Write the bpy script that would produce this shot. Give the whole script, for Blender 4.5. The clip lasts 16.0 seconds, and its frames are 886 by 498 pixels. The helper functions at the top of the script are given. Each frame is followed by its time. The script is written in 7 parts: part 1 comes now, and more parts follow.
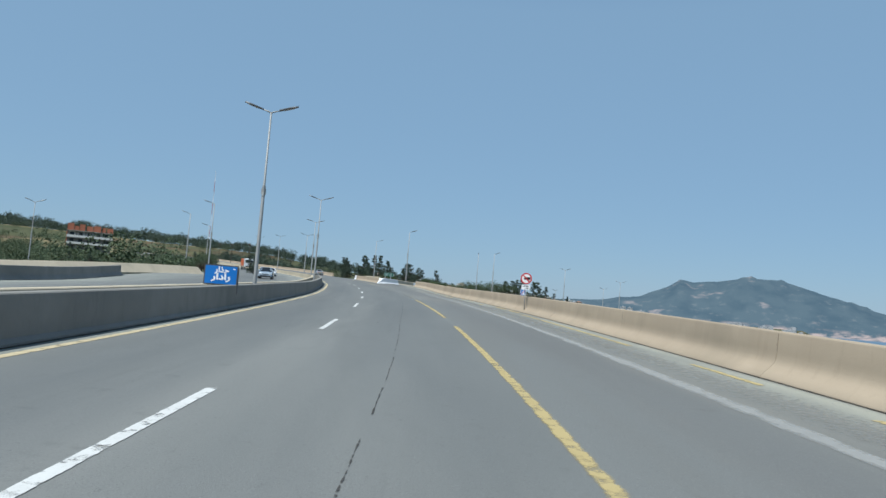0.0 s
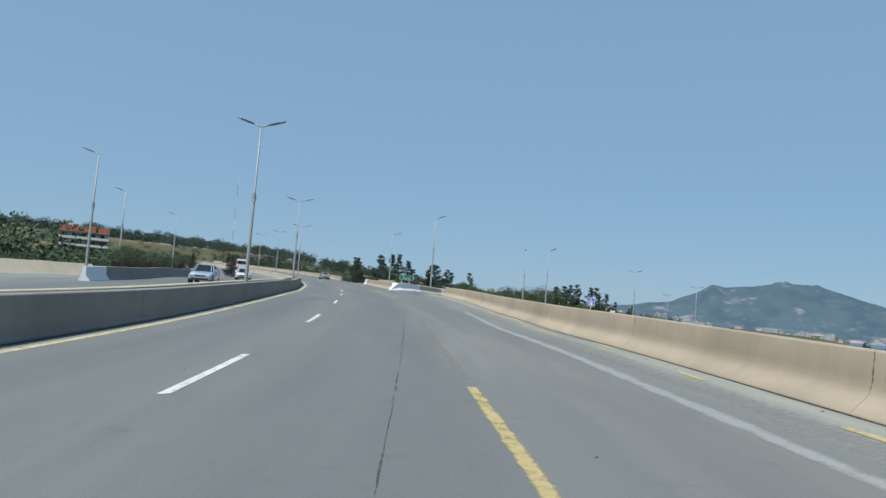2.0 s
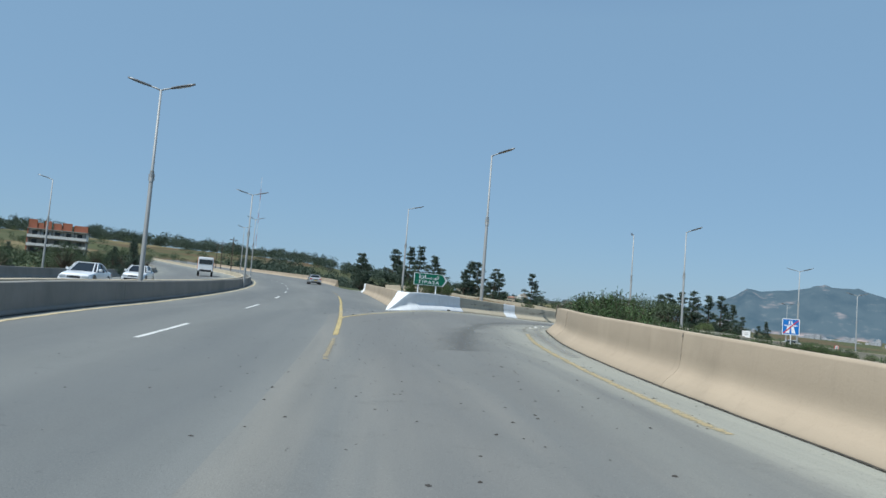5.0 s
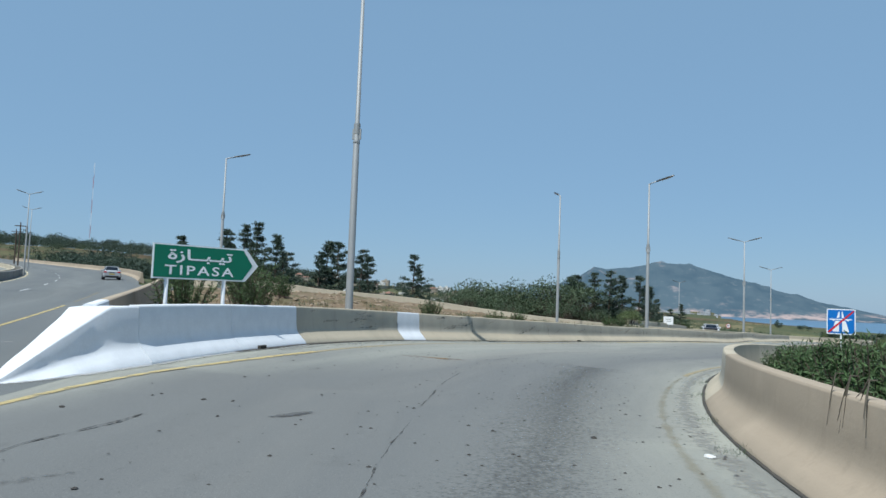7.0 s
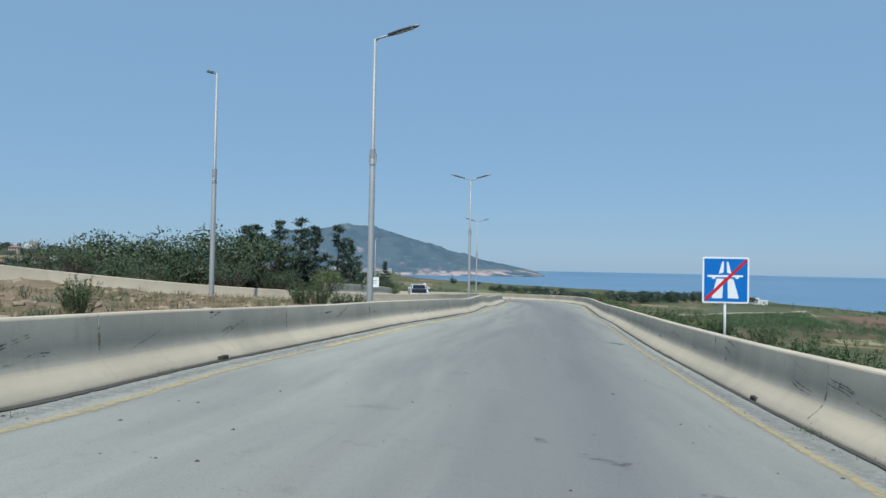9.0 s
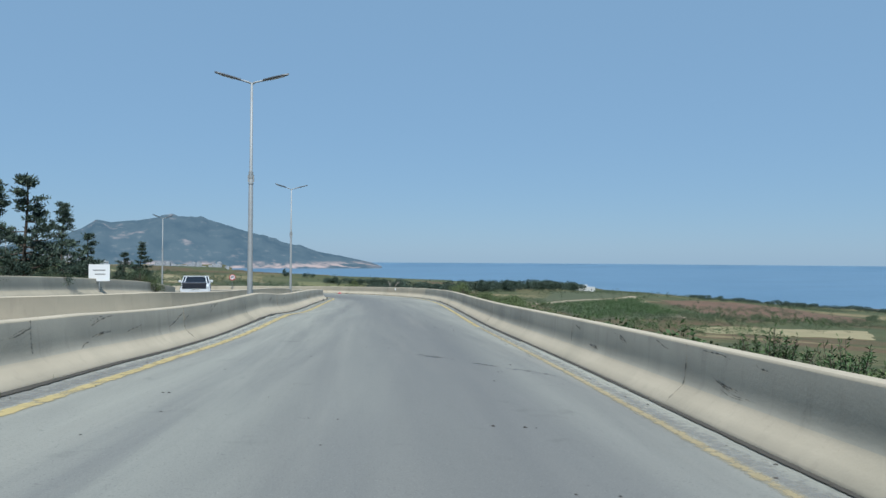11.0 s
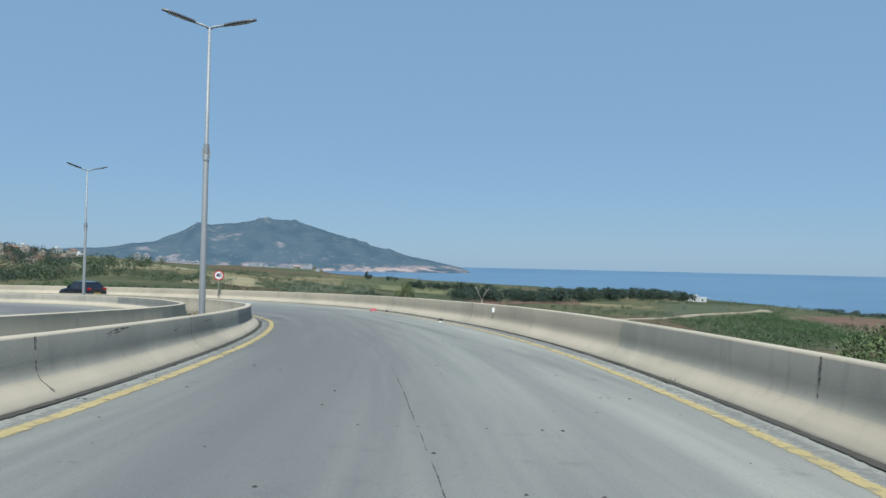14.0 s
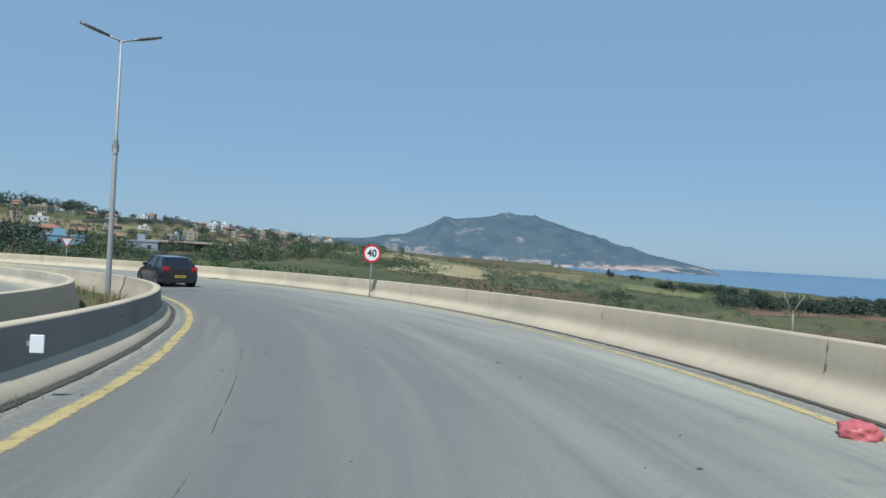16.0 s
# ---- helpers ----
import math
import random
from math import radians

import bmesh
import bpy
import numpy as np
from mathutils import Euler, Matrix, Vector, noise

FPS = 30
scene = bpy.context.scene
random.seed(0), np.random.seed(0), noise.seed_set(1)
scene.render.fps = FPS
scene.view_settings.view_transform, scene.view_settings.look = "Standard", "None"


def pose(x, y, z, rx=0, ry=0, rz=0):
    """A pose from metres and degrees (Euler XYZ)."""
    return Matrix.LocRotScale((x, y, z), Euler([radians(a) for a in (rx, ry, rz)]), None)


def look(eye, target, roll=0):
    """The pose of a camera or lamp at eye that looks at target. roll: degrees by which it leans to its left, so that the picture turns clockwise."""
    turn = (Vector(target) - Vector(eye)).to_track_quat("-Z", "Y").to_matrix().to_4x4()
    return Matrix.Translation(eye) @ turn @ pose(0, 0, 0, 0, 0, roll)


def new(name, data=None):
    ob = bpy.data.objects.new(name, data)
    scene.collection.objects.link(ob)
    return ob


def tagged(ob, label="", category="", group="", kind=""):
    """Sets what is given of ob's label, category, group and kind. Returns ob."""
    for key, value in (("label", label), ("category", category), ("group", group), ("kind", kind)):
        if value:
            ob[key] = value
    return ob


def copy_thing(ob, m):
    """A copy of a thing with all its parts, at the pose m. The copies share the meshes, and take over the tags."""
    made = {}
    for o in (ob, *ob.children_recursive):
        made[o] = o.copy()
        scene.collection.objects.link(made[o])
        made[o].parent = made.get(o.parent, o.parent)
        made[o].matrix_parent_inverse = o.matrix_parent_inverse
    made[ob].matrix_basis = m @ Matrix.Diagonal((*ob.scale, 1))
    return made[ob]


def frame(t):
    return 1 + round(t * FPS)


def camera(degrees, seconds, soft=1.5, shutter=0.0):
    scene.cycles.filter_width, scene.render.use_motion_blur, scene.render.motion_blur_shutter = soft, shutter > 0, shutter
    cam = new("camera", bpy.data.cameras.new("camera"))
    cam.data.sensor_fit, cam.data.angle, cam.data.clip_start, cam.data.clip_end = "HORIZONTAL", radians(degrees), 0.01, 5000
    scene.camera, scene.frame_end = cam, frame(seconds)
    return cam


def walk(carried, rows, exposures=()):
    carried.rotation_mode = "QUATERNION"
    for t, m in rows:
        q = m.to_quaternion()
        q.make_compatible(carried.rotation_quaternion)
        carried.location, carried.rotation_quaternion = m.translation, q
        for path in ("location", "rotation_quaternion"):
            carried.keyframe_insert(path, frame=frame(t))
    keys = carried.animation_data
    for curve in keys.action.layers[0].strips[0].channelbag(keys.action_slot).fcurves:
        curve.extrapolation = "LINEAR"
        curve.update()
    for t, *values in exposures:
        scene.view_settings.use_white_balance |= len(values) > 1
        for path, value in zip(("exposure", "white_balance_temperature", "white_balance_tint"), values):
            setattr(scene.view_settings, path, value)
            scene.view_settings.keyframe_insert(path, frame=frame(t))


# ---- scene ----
cam = camera(64.3, 16.0)

PATH = [
    (0, (-6.32, 9.44, -0.83), (-9.90, 18.76, -0.19), 4.61),
    (0.5, (-9.70, 17.66, -0.69), (-13.38, 26.93, -0.03), 4.67),
    (1, (-13.19, 25.64, -0.53), (-16.95, 34.88, 0.12), 4.67),
    (1.5, (-16.70, 33.48, -0.38), (-20.55, 42.69, 0.30), 4.69),
    (2, (-20.24, 41.29, -0.24), (-24.16, 50.46, 0.44), 4.66),
    (2.5, (-23.76, 49.01, -0.11), (-27.78, 58.14, 0.57), 4.64),
    (3, (-27.27, 56.55, 0.04), (-31.38, 65.64, 0.72), 4.71),
    (3.5, (-30.74, 63.75, 0.20), (-34.91, 72.81, 0.87), 4.49),
    (4, (-34.06, 70.58, 0.37), (-38.27, 79.63, 1.09), 4.04),
    (4.5, (-37.24, 77.00, 0.54), (-41.48, 86.03, 1.28), 3.93),
    (5, (-40.23, 83.01, 0.71), (-44.51, 92.02, 1.43), 4.49),
    (5.5, (-43.03, 88.59, 0.87), (-47.29, 97.61, 1.58), 5.48),
    (6, (-45.49, 93.83, 1.03), (-49.41, 103.01, 1.72), 6.27),
    (6.5, (-47.43, 98.73, 1.17), (-50.63, 108.17, 1.89), 4.99),
    (7, (-48.82, 103.68, 1.29), (-51.22, 113.36, 1.93), 2.16),
    (7.5, (-49.70, 108.48, 1.29), (-51.07, 118.38, 1.66), 1.10),
    (8, (-50.03, 113.12, 1.23), (-50.29, 123.11, 1.65), 0.42),
    (8.5, (-49.89, 117.92, 1.14), (-49.05, 127.88, 1.43), 0.61),
    (9, (-49.16, 122.93, 0.99), (-47.23, 132.74, 1.21), 1.07),
    (9.5, (-47.94, 127.92, 0.80), (-45.12, 137.51, 0.95), 0.98),
    (10, (-46.40, 132.87, 0.61), (-42.99, 142.27, 0.74), 0.54),
    (10.5, (-44.46, 137.87, 0.43), (-40.50, 147.06, 0.57), 0.32),
    (11, (-42.26, 143.08, 0.24), (-38.14, 152.19, 0.37), 0.35),
    (11.5, (-39.95, 148.59, 0.03), (-35.89, 157.73, 0.15), 0.45),
    (12, (-37.60, 154.45, -0.19), (-33.74, 163.67, -0.07), 0.51),
    (12.5, (-35.28, 160.66, -0.43), (-31.60, 169.96, -0.32), 0.57),
    (13, (-32.93, 167.15, -0.66), (-29.43, 176.52, -0.52), 0.65),
    (13.5, (-30.68, 173.88, -0.85), (-27.34, 183.30, -0.64), 0.79),
    (14, (-28.56, 180.71, -1.05), (-25.61, 190.26, -0.86), 1.22),
    (14.5, (-26.78, 187.80, -1.29), (-24.31, 197.49, -1.18), 1.86),
    (15, (-25.40, 195.07, -1.58), (-23.54, 204.90, -1.52), 2.37),
    (15.5, (-24.56, 202.51, -1.88), (-23.64, 212.47, -1.86), 2.54),
    (16, (-24.77, 209.99, -2.16), (-25.13, 219.98, -2.15), 3.14),
]

walk(cam, [(t, look(eye, target, roll)) for t, eye, target, roll in PATH], [(0, 0.0, 6180, 7), (3, 0.0, 6180, 7), (6.5, 0.0, 6060, 7), (8.5, 0.0, 5950, 7), (13, 0.0, 5940, 7), (16, 0.0, 6020, 7)])

# ---- world, sun, exposure ----
SUN_EL, SUN_AZ = radians(60.5), math.atan2(-0.315, -0.949)      # towards the sun: x = sin, y = cos
world = bpy.data.worlds.new("world")
scene.world = world
world.use_nodes = True
wn = world.node_tree
sky = wn.nodes.new("ShaderNodeTexSky")
sky.sky_type, sky.sun_disc = "NISHITA", False
sky.sun_elevation, sky.sun_rotation = SUN_EL, SUN_AZ
sky.altitude, sky.air_density, sky.dust_density, sky.ozone_density = 60, 1.0, 0.3, 4.0
wn.nodes["Background"].inputs[1].default_value = 0.1225
haze = wn.nodes.new("ShaderNodeMix")                         # summer haze evens out the sky
haze.data_type = "RGBA"
grey = wn.nodes.new("ShaderNodeRGBToBW")                       # the haze lies where the sky is pale, and thins out towards the deep blue overhead
wn.links.new(sky.outputs[0], grey.inputs[0])
thick = wn.nodes.new("ShaderNodeMapRange")
thick.inputs["From Min"].default_value, thick.inputs["From Max"].default_value = 1.25, 2.0
thick.inputs["To Min"].default_value, thick.inputs["To Max"].default_value = 0.25, 0.80
wn.links.new(grey.outputs[0], thick.inputs["Value"])
wn.links.new(thick.outputs[0], haze.inputs["Factor"])
haze.inputs["B"].default_value = (2.05, 3.25, 4.55, 1)
wn.links.new(sky.outputs[0], haze.inputs["A"])
wn.links.new(haze.outputs["Result"], wn.nodes["Background"].inputs[0])
sun = new("sun", bpy.data.lights.new("sun", "SUN"))
sun.data.energy, sun.data.angle, sun.data.color = 5.0, radians(0.53), (1.0, 0.98, 0.925)
sun_dir = Vector((math.sin(SUN_AZ) * math.cos(SUN_EL), math.cos(SUN_AZ) * math.cos(SUN_EL), math.sin(SUN_EL)))
sun.matrix_world = look((-40, 60, 90), Vector((-40, 60, 90)) - sun_dir)


# ---- materials ----
def srgb(r, g, b):
    return [((c / 255 + 0.055) / 1.055) ** 2.4 if c > 10 else c / 3294 for c in (r, g, b)] + [1.0]


class Mat:
    """A node material: colour built from layers of noise, with bump."""

    def __init__(self, name, color, rough=0.8, metal=0.0, spec=0.5):
        self.m = bpy.data.materials.new(name)
        self.m.use_nodes = True
        self.t = self.m.node_tree
        self.b = self.t.nodes["Principled BSDF"]
        self.b.inputs["Roughness"].default_value = rough
        self.b.inputs["Metallic"].default_value = metal
        self.b.inputs["Specular IOR Level"].default_value = spec
        self.b.inputs["Base Color"].default_value = (*color[:3], 1)
        self.coord = self.t.nodes.new("ShaderNodeNewGeometry").outputs["Position"]
        rgb = self.t.nodes.new("ShaderNodeRGB")
        rgb.outputs[0].default_value = (*color[:3], 1)
        self.c = rgb.outputs[0]
        self.bump = None

    def noise(self, scale, detail=4.0, stretch=None, rough=0.6, dist=0.0):
        n = self.t.nodes.new("ShaderNodeTexNoise")
        n.inputs["Scale"].default_value, n.inputs["Detail"].default_value = scale, detail
        n.inputs["Roughness"].default_value, n.inputs["Distortion"].default_value = rough, dist
        if stretch:
            mp = self.t.nodes.new("ShaderNodeMapping")
            mp.inputs["Scale"].default_value = stretch
            self.t.links.new(self.coord, mp.inputs["Vector"])
            self.t.links.new(mp.outputs[0], n.inputs["Vector"])
        else:
            self.t.links.new(self.coord, n.inputs["Vector"])
        return n.outputs["Fac"]

    def cells(self, scale, channel="Red"):
        """A random value for each patch of an irregular patchwork."""
        v = self.t.nodes.new("ShaderNodeTexVoronoi")
        v.inputs["Scale"].default_value = scale
        mp = self.t.nodes.new("ShaderNodeMapping")
        mp.inputs["Scale"].default_value = (1.0, 0.55, 0.0)
        mp.inputs["Rotation"].default_value = (0, 0, 0.5)
        self.t.links.new(self.coord, mp.inputs["Vector"])
        self.t.links.new(mp.outputs[0], v.inputs["Vector"])
        sp = self.t.nodes.new("ShaderNodeSeparateColor")
        self.t.links.new(v.outputs["Color"], sp.inputs[0])
        return sp.outputs[channel]

    def along_y(self, lo, hi):
        """Rises from 0 to 1 between two places on the plan."""
        sp = self.t.nodes.new("ShaderNodeSeparateXYZ")
        self.t.links.new(self.coord, sp.inputs[0])
        return self.ramp(sp.outputs["Y"], lo, hi)

    def ramp(self, fac, lo, hi):
        r = self.t.nodes.new("ShaderNodeMapRange")
        r.inputs["From Min"].default_value, r.inputs["From Max"].default_value = lo, hi
        self.t.links.new(fac, r.inputs["Value"])
        return r.outputs[0]

    def mix(self, color, fac, amount=1.0, blend="MIX"):
        x = self.t.nodes.new("ShaderNodeMix")
        x.data_type, x.blend_type = "RGBA", blend
        x.inputs["B"].default_value = (*color[:3], 1) if not hasattr(color, "default_value") else (1, 1, 1, 1)
        if amount != 1.0:
            mm = self.t.nodes.new("ShaderNodeMath")
            mm.operation = "MULTIPLY"
            mm.inputs[1].default_value = amount
            self.t.links.new(fac, mm.inputs[0])
            fac = mm.outputs[0]
        self.t.links.new(fac, x.inputs["Factor"])
        self.t.links.new(self.c, x.inputs["A"])
        self.c = x.outputs["Result"]
        return self

    def relief(self, fac, strength, distance=0.02):
        bp = self.t.nodes.new("ShaderNodeBump")
        bp.inputs["Strength"].default_value, bp.inputs["Distance"].default_value = strength, distance
        self.t.links.new(fac, bp.inputs["Height"])
        if self.bump:
            self.t.links.new(self.bump, bp.inputs["Normal"])
        self.bump = bp.outputs[0]
        return self

    def per_object(self, amount):
        """Each piece a little lighter or darker than the next."""
        oi = self.t.nodes.new("ShaderNodeObjectInfo").outputs["Random"]
        return self._vary(oi, amount)

    def per_island(self, amount):
        return self._vary(self.t.nodes.new("ShaderNodeNewGeometry").outputs["Random Per Island"], amount)

    def _vary(self, fac, amount):
        r = self.t.nodes.new("ShaderNodeMapRange")
        r.inputs["To Min"].default_value, r.inputs["To Max"].default_value = 1 - amount, 1 + amount
        self.t.links.new(fac, r.inputs["Value"])
        h = self.t.nodes.new("ShaderNodeHueSaturation")
        self.t.links.new(r.outputs[0], h.inputs["Value"])
        self.t.links.new(self.c, h.inputs["Color"])
        self.c = h.outputs[0]
        return self

    def done(self):
        self.t.links.new(self.c, self.b.inputs["Base Color"])
        if self.bump:
            self.t.links.new(self.bump, self.b.inputs["Normal"])
        return self.m


def plain(name, color, rough=0.6, metal=0.0, vary=0.12, scale=3.0, spec=0.5):
    k = Mat(name, color, rough, metal, spec)
    k.mix([c * (1 - 2 * vary) for c in color[:3]], k.ramp(k.noise(scale, 5), 0.35, 0.75), 0.8)
    k.mix([min(1, c * (1 + vary)) for c in color[:3]], k.ramp(k.noise(scale * 9, 3), 0.5, 0.8), 0.6)
    return k.done()


def make_asphalt(name="asphalt", base=(0.156, 0.162, 0.156), pale=(0.205, 0.207, 0.195), older=None):
    k = Mat(name, older or base, 0.92, spec=0.25)
    if older:                                              # the motorway's surface gives way to the slip road's
        k.mix(base, k.along_y(92, 122))
        k.mix([c * 0.80 for c in base], k.along_y(168, 200))
    # wear runs lengthwise: metres across, and a tenth of the metres along
    way = k.t.nodes.new("ShaderNodeAttribute")
    way.attribute_name = "way"
    flat, k.coord = k.coord, way.outputs["Vector"]
    k.mix([c * 0.80 for c in base], k.ramp(k.noise(0.55, 5, dist=0.4), 0.42, 0.62), 0.55)
    k.mix(pale, k.ramp(k.noise(0.35, 4, dist=0.6), 0.50, 0.68), 0.6)
    # wheels polish and darken their tracks
    track = k.t.nodes.new("ShaderNodeAttribute")
    track.attribute_name = "track"
    mul = k.t.nodes.new("ShaderNodeMath")
    mul.operation = "MULTIPLY"
    k.t.links.new(track.outputs["Fac"], mul.inputs[0])
    k.t.links.new(k.ramp(k.noise(0.4, 5, dist=0.5), 0.28, 0.62), mul.inputs[1])
    k.mix([base[0] * 0.72, base[1] * 0.74, base[2] * 0.78], mul.outputs[0], 0.8)
    # dust gathers along the edges of the lane
    dust = k.t.nodes.new("ShaderNodeAttribute")
    dust.attribute_name = "dust"
    mul = k.t.nodes.new("ShaderNodeMath")
    mul.operation = "MULTIPLY"
    k.t.links.new(dust.outputs["Fac"], mul.inputs[0])
    k.t.links.new(k.ramp(k.noise(0.8, 6, dist=0.6), 0.25, 0.66), mul.inputs[1])
    k.mix([c * 1.95 for c in base[:2]] + [base[2] * 1.76], mul.outputs[0], 0.95)
    k.mix([c * 0.62 for c in base], k.ramp(k.noise(2.6, 5, (1, 0.4, 1), 0.7), 0.60, 0.72), 0.2)
    k.coord = flat
    k.mix([c * 0.5 for c in base], k.ramp(k.noise(1.7, 6, rough=0.7), 0.60, 0.74), 0.40)
    k.mix([c * 0.42 for c in base], k.ramp(k.noise(9, 4, rough=0.7), 0.66, 0.74), 0.55)
    k.mix([c * 0.4 for c in base], k.ramp(k.noise(60, 2), 0.56, 0.75), 0.45)
    k.mix([c * 1.9 for c in base], k.ramp(k.noise(75, 2), 0.60, 0.78), 0.45)
    k.relief(k.noise(70, 3), 0.45, 0.01)
    return k.done()


def make_concrete(name, color, stain=0.5):
    k = Mat(name, color, 0.9, spec=0.2)
    k.mix([c * 0.80 for c in color], k.ramp(k.noise(0.55, 5, dist=0.5), 0.42, 0.66), stain)
    k.mix([c * 1.18 for c in color], k.ramp(k.noise(0.9, 4), 0.52, 0.74), 0.5)
    k.mix([c * 0.55 for c in color], k.ramp(k.noise(1.6, 6, (1, 1, 0.25), 0.7), 0.60, 0.78), stain)
    k.mix([c * 0.72 for c in color], k.ramp(k.noise(5.0, 6, (1, 1, 0.18), 0.7), 0.55, 0.72), stain)
    k.mix([color[0] * 0.62, color[1] * 0.66, color[2] * 0.66], k.ramp(k.noise(0.22, 4, dist=0.8), 0.50, 0.66), stain)
    k.mix([c * 0.6 for c in color], k.ramp(k.noise(40, 3), 0.62, 0.8), 0.4)
    k.per_object(0.05)
    k.relief(k.noise(30, 4), 0.25, 0.01).relief(k.noise(2.2, 3), 0.2, 0.02)
    return k.done()


def make_paint(name, color, wear=0.5, soft=0.2, scale=7.0, rough=0.8, cover=1.0, blur=1.0):
    """Paint, grit or dirt that lies thinly on another surface, worn through in patches and thinning out at its edges."""
    k = Mat(name, color, rough, spec=0.25)
    k.mix([c * 0.78 for c in color], k.ramp(k.noise(2.5, 4), 0.4, 0.7), 0.5)
    k.mix([c * 0.6 for c in color], k.ramp(k.noise(45, 3), 0.56, 0.75), 0.4)
    rim = k.t.nodes.new("ShaderNodeAttribute")
    rim.attribute_name = "rim"
    add = k.t.nodes.new("ShaderNodeMath")
    add.operation = "MULTIPLY_ADD"
    k.t.links.new(k.ramp(rim.outputs["Fac"], 0.0, soft), add.inputs[0])
    add.inputs[1].default_value = 0.28
    k.t.links.new(k.noise(scale, 7, rough=0.75), add.inputs[2])
    cut = 0.28 + 0.34 + 0.22 * wear
    thin = k.ramp(add.outputs[0], cut - 0.05 * blur, cut + 0.07 * blur)
    thin.node.inputs["To Max"].default_value = cover
    k.t.links.new(thin, k.b.inputs["Alpha"])
    return k.done()


ASPHALT = make_asphalt()
ASPHALT_SLIP = make_asphalt("slip_road_asphalt", (0.184, 0.182, 0.168), (0.262, 0.247, 0.213), (0.156, 0.162, 0.156))
C_GREY = make_concrete("grey_concrete", (0.245, 0.235, 0.212))
C_TAN = make_concrete("tan_concrete", (0.375, 0.302, 0.222), 0.35)
C_PALE = make_concrete("pale_concrete", (0.46, 0.395, 0.295), 0.4)
# darker grey that stands in for shade on the left barrier round the bend
C_SHADE = make_concrete("shade_grey_concrete", (0.235, 0.225, 0.20), 0.5)
# weathered grey of the upper faces, with some of their shade in the colour
C_UPPER = make_concrete("weathered_shaded_concrete", (0.40, 0.365, 0.295), 0.6)
GUTTER = make_paint("gutter_dirt", (0.07, 0.064, 0.054), 0.0, 0.4, 6.0)
WHITEWASH = plain("whitewash", (0.70, 0.71, 0.72), 0.9, vary=0.07, scale=4, spec=0.2)
YELLOW = make_paint("yellow_road_paint", (0.50, 0.395, 0.185), 0.16, 0.5, 5.0, cover=0.85, blur=1.8)
YELLOW_DULL = make_paint("dull_yellow_paint", (0.43, 0.35, 0.20), 0.12, 0.8, 9.0, cover=0.72, blur=1.8)
YELLOW_WORN = make_paint("worn_yellow_paint", (0.38, 0.315, 0.20), 0.36, 0.8, 9.0, cover=0.7)
WHITE_LINE = make_paint("white_road_paint", (0.56, 0.56, 0.54), 0.22)
GRIT = make_paint("pale_grit", (0.275, 0.268, 0.246), 0.40, 1.0, 10.0, cover=0.5)
PALE_DUST = make_paint("pale_cement_dust", (0.45, 0.45, 0.43), -0.5, 0.9, 2.0, cover=0.5, blur=2.2)
CHEVRON = make_paint("worn_white_chevron_paint", (0.40, 0.40, 0.385), 0.45, 0.5, 7.0, cover=0.75, blur=1.6)
SCUFF = make_paint("dark_scuff", (0.09, 0.085, 0.078), 0.62, 0.9, 11.0)
RUST = make_paint("rust_brown_stain", (0.27, 0.185, 0.10), 0.5, 1.0, 2.2)
JOINT = make_paint("broken_joint_mortar", (0.15, 0.14, 0.12), 0.62, 0.4, 12.0)
HAIRCRACK = make_paint("dirt_filled_crack", (0.06, 0.055, 0.05), 0.62, 0.3, 9.0)
GAPDARK = plain("dirt_filled_gap", (0.06, 0.055, 0.048), 0.95, spec=0.05)
GALV = plain("galvanised_steel", (0.33, 0.335, 0.33), 0.6, 0.3, 0.08, 2.0)
DARKMETAL = plain("dark_grey_metal", (0.085, 0.09, 0.095), 0.45, 0.3, 0.1)
LENS = plain("lamp_lens", (0.30, 0.30, 0.30), 0.25)
S_GREEN = plain("green_sign_sheet", srgb(4, 112, 82), 0.4, vary=0.06)
S_WHITE = plain("white_sign_sheet", (0.80, 0.80, 0.80), 0.4, vary=0.03)
S_BLUE = plain("blue_sign_sheet", srgb(22, 108, 186), 0.4, vary=0.05)
S_RED = plain("red_sign_sheet", srgb(196, 36, 42), 0.4, vary=0.05)
S_BLACK = plain("black_sign_sheet", (0.015, 0.015, 0.015), 0.4)
S_BACK = plain("sign_back", (0.35, 0.35, 0.34), 0.5, 0.4)


# ---- mesh helpers ----
def mesh_object(name, verts, faces, material, parent=None, label="", smooth=False):
    me = bpy.data.meshes.new(name)
    me.from_pydata([tuple(v) for v in verts], [], faces)
    for m in (material if isinstance(material, (list, tuple)) else [material]):
        me.materials.append(m)
    if smooth:
        me.polygons.foreach_set("use_smooth", [True] * len(me.polygons))
    ob = new(name, me)
    if parent:
        ob.parent = parent
    if label:
        tagged(ob, label)
    return ob


def part(name, bm, material, parent, label="", smooth=False):
    me = bpy.data.meshes.new(name)
    bm.to_mesh(me)
    bm.free()
    for m in (material if isinstance(material, (list, tuple)) else [material]):
        me.materials.append(m)
    if smooth:
        me.polygons.foreach_set("use_smooth", [True] * len(me.polygons))
    ob = new(name, me)
    ob.parent = parent
    if label:
        tagged(ob, label)
    return ob


def empty(name, m, label, category, group="", kind=""):
    ob = new(name)
    ob.matrix_basis = m
    ob.empty_display_size = 0.2
    return tagged(ob, label, category, group, kind)


